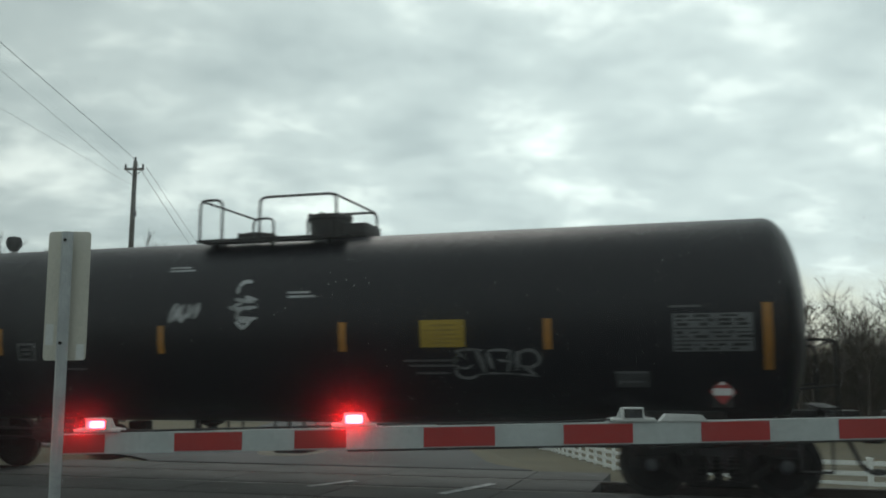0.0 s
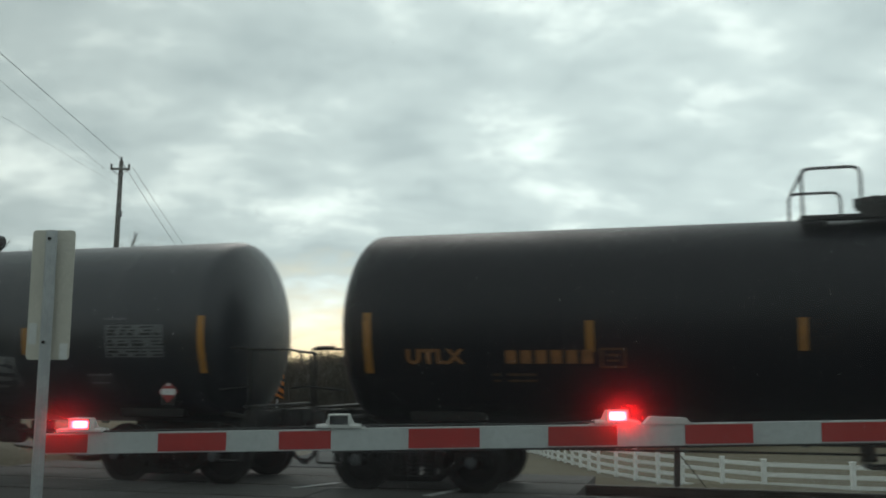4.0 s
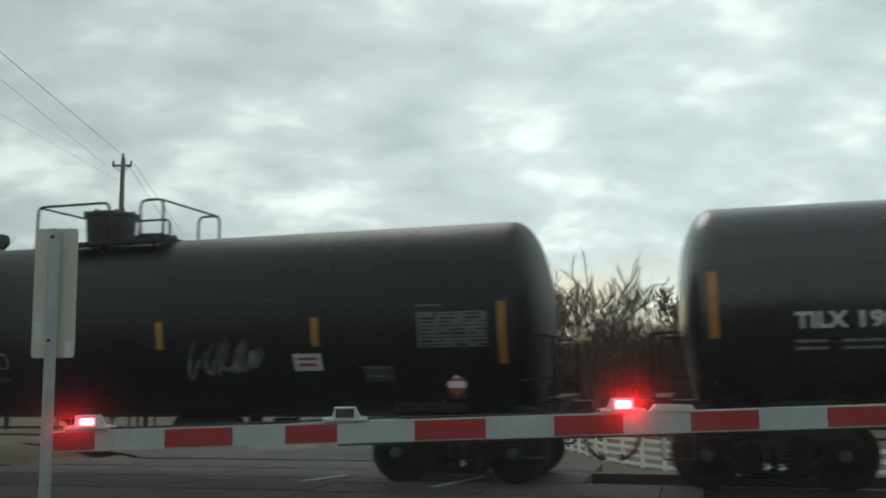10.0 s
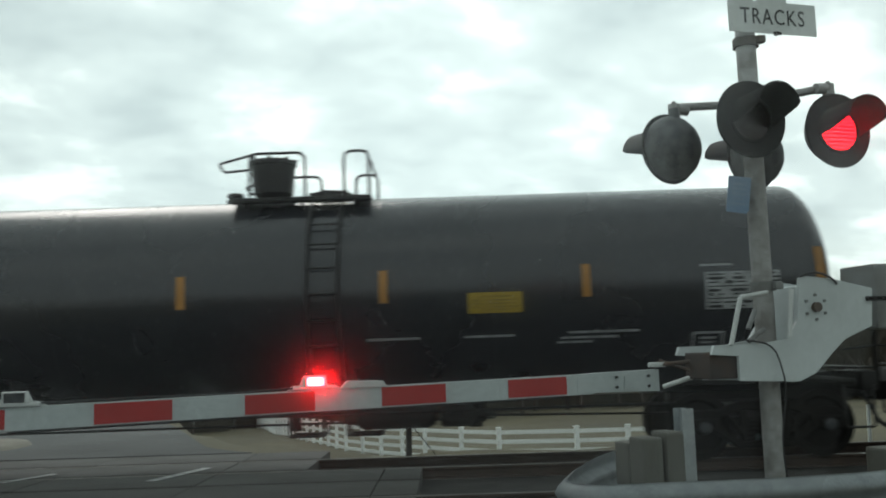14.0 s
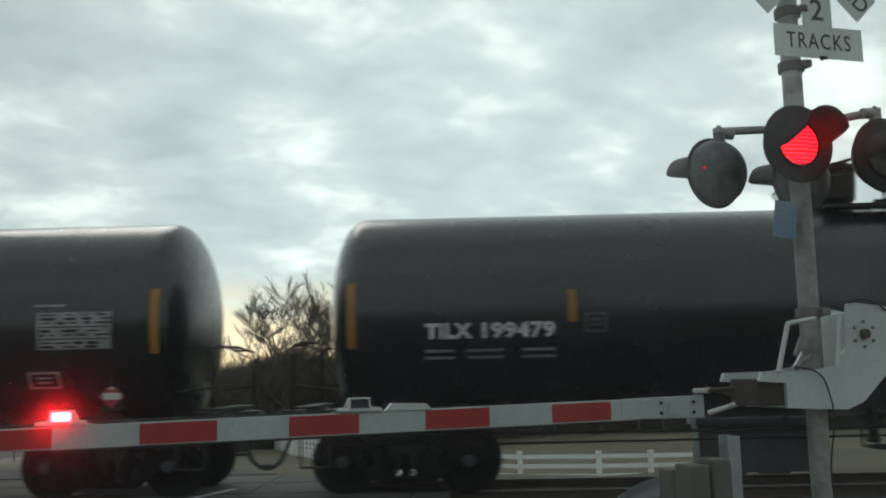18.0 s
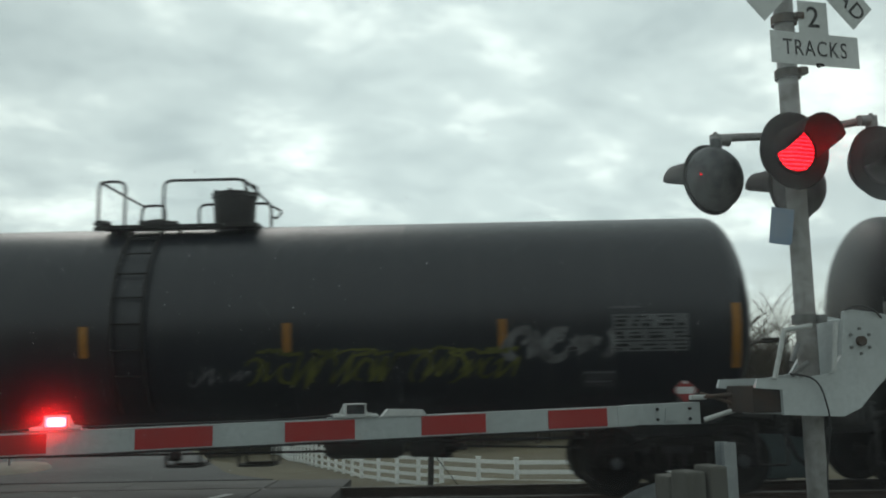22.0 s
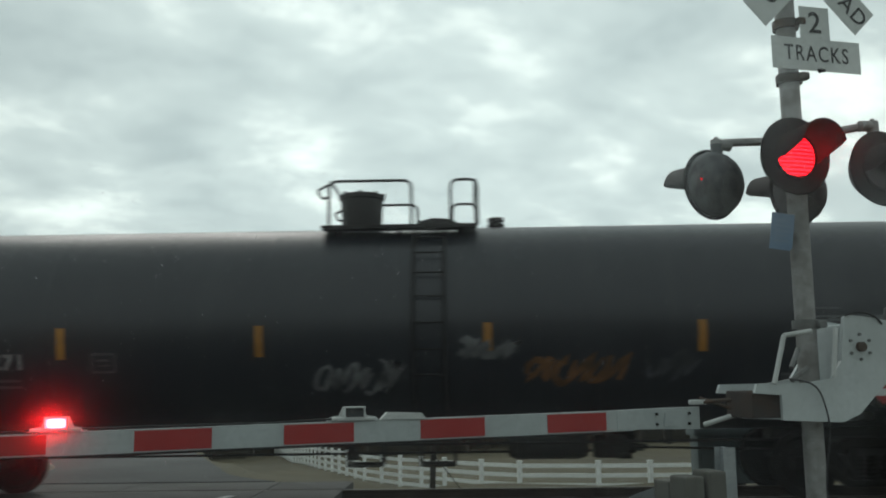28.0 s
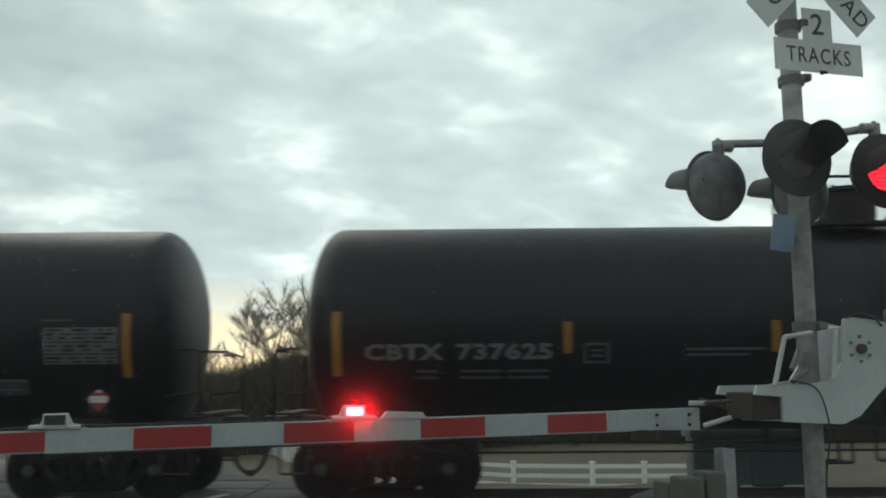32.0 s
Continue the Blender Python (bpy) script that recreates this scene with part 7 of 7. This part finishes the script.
def pane_glass():
    """Thin clear glass under a faint film of grime: it mirrors a little and spreads a little of the light that passes."""
    mat = bpy.data.materials.new("windscreen_glass")
    mat.use_nodes = True
    nodes, links = mat.node_tree.nodes, mat.node_tree.links
    nodes.clear()
    clear = nodes.new("ShaderNodeBsdfTransparent")
    mirror = nodes.new("ShaderNodeBsdfGlossy")
    mirror.inputs["Roughness"].default_value = 0.02
    fresnel = nodes.new("ShaderNodeFresnel")
    fresnel.inputs["IOR"].default_value = 1.42
    grain_way = nodes.new("ShaderNodeCombineXYZ")
    grain_way.inputs[1].default_value = -1.0
    film = nodes.new("ShaderNodeBsdfRefraction")
    film.distribution = "GGX"
    film.inputs["IOR"].default_value, film.inputs["Roughness"].default_value = FILM_IOR, FILM_ROUGH
    links.new(grain_way.outputs[0], film.inputs["Normal"])
    grime = nodes.new("ShaderNodeMixShader")
    grime.inputs[0].default_value = FILM_SHARE
    links.new(clear.outputs[0], grime.inputs[1])
    links.new(film.outputs[0], grime.inputs[2])
    mix = nodes.new("ShaderNodeMixShader")
    links.new(fresnel.outputs[0], mix.inputs[0])
    links.new(grime.outputs[0], mix.inputs[1])
    links.new(mirror.outputs[0], mix.inputs[2])
    links.new(mix.outputs[0], nodes.new("ShaderNodeOutputMaterial").inputs[0])
    return mat


def drop_water():
    mat = bpy.data.materials.new("dried_water_speck")
    mat.use_nodes = True
    nodes, links = mat.node_tree.nodes, mat.node_tree.links
    nodes.clear()
    milky = nodes.new("ShaderNodeBsdfTranslucent")
    milky.inputs["Color"].default_value = (0.80, 0.82, 0.83, 1)
    clear = nodes.new("ShaderNodeBsdfTransparent")
    mix = nodes.new("ShaderNodeMixShader")
    island = nodes.new("ShaderNodeNewGeometry")
    level = nodes.new("ShaderNodeMapRange")
    level.inputs["To Min"].default_value, level.inputs["To Max"].default_value = 0.90, 0.45
    links.new(island.outputs["Random Per Island"], level.inputs[0])
    links.new(level.outputs[0], mix.inputs[0])
    links.new(milky.outputs[0], mix.inputs[1])
    links.new(clear.outputs[0], mix.inputs[2])
    links.new(mix.outputs[0], nodes.new("ShaderNodeOutputMaterial").inputs[0])
    return mat


def build_windscreen():
    """A slanted pane over a dark dashboard, with fine specks of drizzle on its outer face."""
    screen = empty("car", pose(0, 0.75, 1.18))
    low, high = Vector((0, 0.42, 0.04)), Vector((0, -0.30, 1.02))
    up = (high - low).normalized()
    out = Vector((0, -up.z, up.y)) * -1
    bm = bmesh.new()
    n = 14
    rows = []
    for k in range(n + 1):
        x = -0.95 + 1.9 * k / n
        bow = -0.10 * (x / 0.95) ** 2
        rows.append((bm.verts.new((x, low.y + bow, low.z)), bm.verts.new((x * 0.88, high.y + bow, high.z))))
    for a, b in zip(rows, rows[1:]):
        bm.faces.new((a[0], b[0], b[1], a[1])).smooth = True
    pane = part("pane", bm, pane_glass(), screen, "clear glass pane specked with drizzle")
    pane.visible_shadow = False
    rng = random.Random(31)
    verts, faces = [], []
    for k in range(52000):
        x, s = rng.uniform(-0.62, 0.72), rng.uniform(0.30, 0.80)
        c = low.lerp(high, s) + Vector((x, -0.10 * (x / 0.95) ** 2 + 0.004, 0.002))
        r = 0.00010 + 0.00030 * rng.random() ** 5
        long = 1 + 1.2 * rng.random() ** 3
        tilt = rng.uniform(-0.5, 0.5)
        i = len(verts)
        for q in range(6):
            a = q * math.tau / 6
            dx, dz = r * math.cos(a), r * long * math.sin(a)
            verts.append(c + Vector((dx * math.cos(tilt) - dz * math.sin(tilt), 0, 0)) + up * (dx * math.sin(tilt) + dz * math.cos(tilt)))
        verts.append(c + out * r * 0.4)
        faces += [(i + q, i + (q + 1) % 6, i + 6) for q in range(6)]
    mesh = bpy.data.meshes.new("water_specks")
    mesh.from_pydata([tuple(v) for v in verts], [], faces)
    mesh.materials.append(drop_water())
    specks = new("water_specks", mesh)
    specks.parent = screen
    specks.visible_shadow = False
    tagged(specks, "tiny pale drizzle specks", kind="stuff")
    bm = bmesh.new()
    box(bm, (0, 0.10, -0.10), (1.9, 1.0, 0.2), 0.04)
    part("dashboard", smooth(bm), VINYL, screen, "grey dashboard top")
    bm = bmesh.new()
    floor_z = ground_height(0, 0) + 0.02 - 1.18
    profile = [(-1.9, 0.30), (-1.9, 0.98), (0.72, 1.02), (1.75, 0.90), (1.98, 0.70), (2.0, 0.32)]
    prism(bm, [(y - 0.1, z + floor_z) for y, z in profile], 1.86, Matrix.Rotation(radians(90), 4, "Z"))
    bmesh.ops.bevel(bm, geom=bm.edges[:], offset=0.06, segments=2, affect="EDGES")
    part("body", smooth(bm), DASH, screen, "plain dark grey car body")
    bm = bmesh.new()
    box(bm, (0, -1.28, 1.06), (1.66, 2.0, 0.05), 0.02)
    part("roof", smooth(bm), DASH, screen, "plain dark grey roof")
    for x in (-0.80, 0.80):
        for y in (-0.35, -1.35, -2.2):
            bm = bmesh.new()
            rod(bm, (x * 1.1, y + 0.05, -0.18), (x, y, 1.05), 0.04, n=8)
            part("pillar", smooth(bm), DASH, screen)
    for x in (-0.80, 0.80):
        for y in (-1.35, 1.25):
            bm = bmesh.new()
            lathe(bm, [(0.0, -0.1), (0.22, -0.1), (0.32, -0.11), (0.345, -0.08), (0.345, 0.08), (0.32, 0.11), (0.22, 0.1), (0.0, 0.1)], 28, pose(x, y, floor_z + 0.345, 0, 90, 0))
            bmesh.ops.recalc_face_normals(bm, faces=bm.faces)
            part("wheel", smooth(bm), RUBBER, screen)
    tagged(screen, "dark grey car with a drizzle-specked windscreen, stopped before the gate", "car")


build_windscreen()

# ---- trees beyond the tracks ----


def build_tree(x, y, height, seed, spread=0.45, twigs=260, kind="bare", lean=0.0, levels=3, fan=False):
    rng = random.Random(seed)
    base = ground_height(x, y)
    tree = empty("tree", pose(x, y, base))
    bm = bmesh.new()
    tips = []

    def limb(p, d, length, r, depth):
        pts = [p]
        q, v = p.copy(), d.normalized()
        for k in range(4):
            v = (v + Vector((rng.uniform(-1, 1), rng.uniform(-1, 1), rng.uniform(-0.3, 0.7))) * (0.26 if fan and depth else 0.16)).normalized()
            q = q + v * length / 4
            pts.append(q.copy())
        last = None
        n = 6 if depth < 2 else 4
        for i, c in enumerate(pts):
            rr = r * (1 - 0.6 * i / 4)
            w = (pts[min(i + 1, 4)] - pts[max(i - 1, 0)]).normalized()
            o = w.orthogonal().normalized()
            s = w.cross(o)
            loop = [bm.verts.new(c + (o * math.cos(k * math.tau / n) + s * math.sin(k * math.tau / n)) * rr) for k in range(n)]
            if last:
                for k in range(n):
                    bm.faces.new((last[k], last[(k + 1) % n], loop[(k + 1) % n], loop[k])).smooth = True
            last = loop
        if depth >= levels - 1:
            for i in (1, 2, 3, 4):
                tips.append((pts[i], (pts[i] - pts[i - 1]).normalized(), length / 4))
        if depth >= levels:
            return
        if fan:
            for k in range((4, 3, 3)[min(depth - 1, 2)] if depth else 9):
                i = rng.choice((2, 3, 4)) if depth else rng.choice((2, 3, 3, 4))
                turn = k * 2.4 + rng.uniform(-0.5, 0.5)
                out = Vector((math.cos(turn), math.sin(turn), 0)) * (rng.uniform(0.35, 1.2) if not depth else rng.uniform(0.35, 0.85))
                limb(pts[i], v * 0.7 + out + Vector((0, 0, 0.25)), length * (rng.uniform(1.05, 1.5) if not depth else rng.uniform(0.5, 0.7)), r * (1 - 0.6 * i / 4) * (0.55 if not depth else 0.6), depth + 1)
            return
        for k in range(3 if depth else 5):
            i = rng.choice((2, 3, 4)) if depth else rng.choice((1, 2, 3, 4, 4))
            out = Vector((rng.uniform(-1, 1), rng.uniform(-1, 1), rng.uniform(0.1, 0.9))).normalized()
            limb(pts[i], (v * (1 - spread) + out * spread * 1.5), length * rng.uniform(0.55, 0.75), r * (1 - 0.6 * i / 4) * 0.58, depth + 1)

    limb(Vector((0, 0, -0.2)), Vector((lean, 0, 1)), height * (0.26 if fan else 0.42), height * 0.016, 0)
    reach = height / max(v.co.z for v in bm.verts) * 0.93
    bmesh.ops.transform(bm, matrix=Matrix.Diagonal((reach, reach, reach, 1)), verts=bm.verts)
    tips = [(p * reach, v, length * reach) for p, v, length in tips]
    part("trunk", bm, BARK, tree, "bare grey-brown trunk and limbs")
    verts, faces = [], []
    for p, v, length in tips:
        for k in range(max(1, twigs // max(len(tips), 1))):
            d = (v + Vector((rng.uniform(-1, 1), rng.uniform(-1, 1), rng.uniform(-0.3, 0.9))) * (0.45 if fan else 0.75)).normalized()
            l = height * rng.uniform(0.03, 0.085)
            o = d.orthogonal().normalized() * height * 0.0009
            a = p - v * length * rng.uniform(0.0, 1.0)
            m2 = a + d * l * 0.5 + Vector((rng.uniform(-1, 1), rng.uniform(-1, 1), 0)) * l * 0.12
            b = a + d * l
            i = len(verts)
            verts += [a + o, a - o, m2 - o * 0.7, m2 + o * 0.7, b]
            faces += [(i, i + 1, i + 2, i + 3), (i + 3, i + 2, i + 4)]
            if kind == "leafy":
                for q in range(3):
                    c = a + d * l * rng.uniform(0.3, 1.0)
                    e = Vector((rng.uniform(-1, 1), rng.uniform(-1, 1), rng.uniform(-1, 1))).normalized() * height * 0.008
                    h = e.orthogonal().normalized() * height * 0.0055
                    i = len(verts)
                    verts += [c - e, c + h, c + e, c - h]
                    faces += [(i, i + 1, i + 2, i + 3)]
    mesh = bpy.data.meshes.new("crown")
    mesh.from_pydata([tuple(p) for p in verts], [], faces)
    mesh.materials.append(TWIG if kind == "bare" else BRUSH)
    crown = new("crown", mesh)
    crown.parent = tree
    return tagged(tree, "bare winter tree with fine twigs" if kind == "bare" else "winter tree with clinging brown leaves", "tree", "trees beyond the tracks")


rng = random.Random(7)
tree_spots = []
for k in range(46):
    a = radians(-30 + 78 * (k + rng.uniform(0.1, 0.9)) / 46)
    r = rng.uniform(80, 115) if a < 0.07 else rng.uniform(100, 135)
    top = math.tan(radians(rng.uniform(4.4, 6.2))) * r + 1.6
    x, y = math.sin(a) * r, math.cos(a) * r
    if -9 < math.degrees(a) < 3.4:
        top *= 0.55
    tree_spots.append((x, y, top - ground_height(x, y)))
for i, (x, y, h) in enumerate(tree_spots):
    build_tree(x, y, h, 100 + i, twigs=2000, spread=0.58)
for i, (a, r, up) in enumerate([(-25.3, 72, 8.6), (-16.6, 72, 9.2), (-15.0, 78, 7.4), (4.6, 138, 7.0), (6.4, 132, 6.2), (10.2, 118, 7.8), (-0.3, 100, 3.4), (29.8, 100, 7.3), (27.8, 104, 5.6), (32.2, 104, 5.8), (21.3, 105, 5.2), (24.0, 104, 5.1)]):
    x, y = math.sin(radians(a)) * r, math.cos(radians(a)) * r
    fan = i in (0, 5, 7)
    build_tree(x, y, math.tan(radians(up)) * r + 1.6 - ground_height(x, y), 300 + i, twigs=6000 if fan else 4500, spread=0.62, levels=3 if fan else 4, fan=fan)
for i, (a, r, up) in enumerate([(15.4, 108, 5.3), (17.2, 104, 5.8)]):
    x, y = math.sin(radians(a)) * r, math.cos(radians(a)) * r
    build_tree(x, y, math.tan(radians(up)) * r + 1.6 - ground_height(x, y), 330 + i, twigs=2400, spread=0.5, kind="leafy", levels=4)


def build_brush(label, a0, a1, count, seed, mat, near=52, far=80, low=2.0, high=3.4):
    """Dense saplings and tangled growth as one mass of thin stems with side twigs."""
    rng = random.Random(seed)
    verts, faces = [], []

    def blade(s, e, w):
        i = len(verts)
        d = (e - s).normalized()
        o = d.cross(Vector((rng.uniform(-0.3, 0.3), 1, 0))).normalized() * w
        verts.extend((s + o, s - o, e))
        faces.append((i, i + 1, i + 2))
    for k in range(count):
        a, r = radians(rng.uniform(a0, a1)), rng.uniform(near, far)
        x, y = math.sin(a) * r, math.cos(a) * r
        base = Vector((x, y, ground_height(x, y) - 0.1))
        up = (low + (high - low) * (0.5 + 0.5 * noise.noise((math.degrees(a) * 0.45, r * 0.03, seed))) ** 1.2) * rng.uniform(0.55, 1.05)
        h = max(math.tan(radians(up)) * r + 1.6 - base.z, 1.0) if rng.random() < 0.55 else rng.uniform(1.5, 4.5)
        lean = Vector((rng.uniform(-0.16, 0.16), rng.uniform(-0.1, 0.1), 1))
        tip = base + lean * h
        knee = base.lerp(tip, rng.uniform(0.3, 0.5)) + Vector((rng.uniform(-1, 1), rng.uniform(-1, 1), 0)) * h * 0.05
        crook = base.lerp(tip, rng.uniform(0.6, 0.8)) + Vector((rng.uniform(-1, 1), rng.uniform(-1, 1), 0)) * h * 0.07
        thin = 0.0075 * h ** 0.5 * (r / 60)
        blade(base, knee.lerp(crook, 0.4), thin)
        blade(knee, crook.lerp(tip, 0.4), thin * 0.7)
        blade(crook, tip + Vector((rng.uniform(-1, 1), rng.uniform(-1, 1), 0)) * h * 0.06, thin * 0.5)
        for q in range(11):
            s = (base.lerp(knee, rng.uniform(0.3, 1)), knee.lerp(crook, rng.random()), crook.lerp(tip, rng.uniform(0, 0.9)))[q % 3]
            e = s + Vector((rng.uniform(-1, 1), rng.uniform(-1, 1), rng.uniform(0.1, 1.3))).normalized() * h * rng.uniform(0.08, 0.24)
            blade(s, e, 0.0105 * r / 60)
    mesh = bpy.data.meshes.new("brush")
    mesh.from_pydata([tuple(p) for p in verts], [], faces)
    mesh.materials.append(mat)
    return tagged(new("brush", mesh), label, "brush", kind="stuff")


build_brush("dense grey-brown winter brush below the trees", -34, -9, 11000, 12, BRUSH, near=78, far=115, low=1.6, high=4.4)
build_brush("dense dark winter thicket beyond the road", -9, 3, 9000, 13, BRUSH, near=100, far=135, low=0.4, high=2.2)
build_brush("low winter brush beyond the fence", 3, 9.5, 9000, 16, BRUSH, near=120, far=150, low=0.6, high=2.6)
build_brush("dense winter brush beyond the fence", 9.5, 50, 19000, 14, BRUSH, near=106, far=140, low=0.8, high=4.0)
# added behind the camera, never in view: hides low sky from the tank cars
build_brush("unseen bare thicket added behind the camera", 130, 230, 9000, 15, BRUSH, near=26, far=40, low=7.0, high=13.0)

# ---- what moves ----
FLASH_PERIOD, FLASH_START = 1.223, 0.105


def flash_rows(lit_first, home):
    """Half a period lit, half dark; the plate turns over in a tenth of a second."""
    turn = [0.0, 60.0, 120.0, 180.0]
    rows, now = [], lit_first
    angle = 0.0 if lit_first else 180.0
    rows.append((0.0, home @ pose(0, 0, 0, angle, 0, 0)))
    t = FLASH_START
    while t < 31.95:
        goal = angle + 180.0
        for k in range(4):
            rows.append((t - 0.05 + k / 30, home @ pose(0, 0, 0, angle + 60.0 * k, 0, 0)))
        angle = goal % 360.0
        t += FLASH_PERIOD / 2
    rows.append((32.0, home @ pose(0, 0, 0, angle, 0, 0)))
    return rows


def motions():
    keyed = {}
    for car in train:
        start = car["start"]
        rows = []
        for k in range(0, 33):
            t = float(k)
            rows.append((t, track_pose(start - run_of_train(t))))
        walk(car, rows)
        for wheels in [o for o in car.children_recursive if o.name.startswith("wheelset")]:
            home = wheels.matrix_basis.copy()
            key = round(home.translation.x, 3)
            if key not in keyed:
                turns = []
                for k in range(0, frame(32.0)):
                    t = k / FPS
                    turns.append((t, home @ pose(0, 0, 0, 0, -math.degrees(run_of_train(t) / WHEEL_R) % 360.0, 0)))
                walk(wheels, turns)
                keyed[key] = (wheels.animation_data.action, wheels.animation_data.action_slot)
            else:
                wheels.rotation_mode = "QUATERNION"
                wheels.animation_data_create()
                wheels.animation_data.action, wheels.animation_data.action_slot = keyed[key]
    for plate, lit in ((gate_lamps["left"], True), (gate_lamps["right"], False), (mast_lamps["front_left"], True), (mast_lamps["front_right"], False), (mast_lamps["back_left"], True), (mast_lamps["peephole"], True), (mast_lamps["back_right"], False), (far_lamp, False)):
        walk(plate, flash_rows(lit, plate.matrix_basis.copy()))


motions()
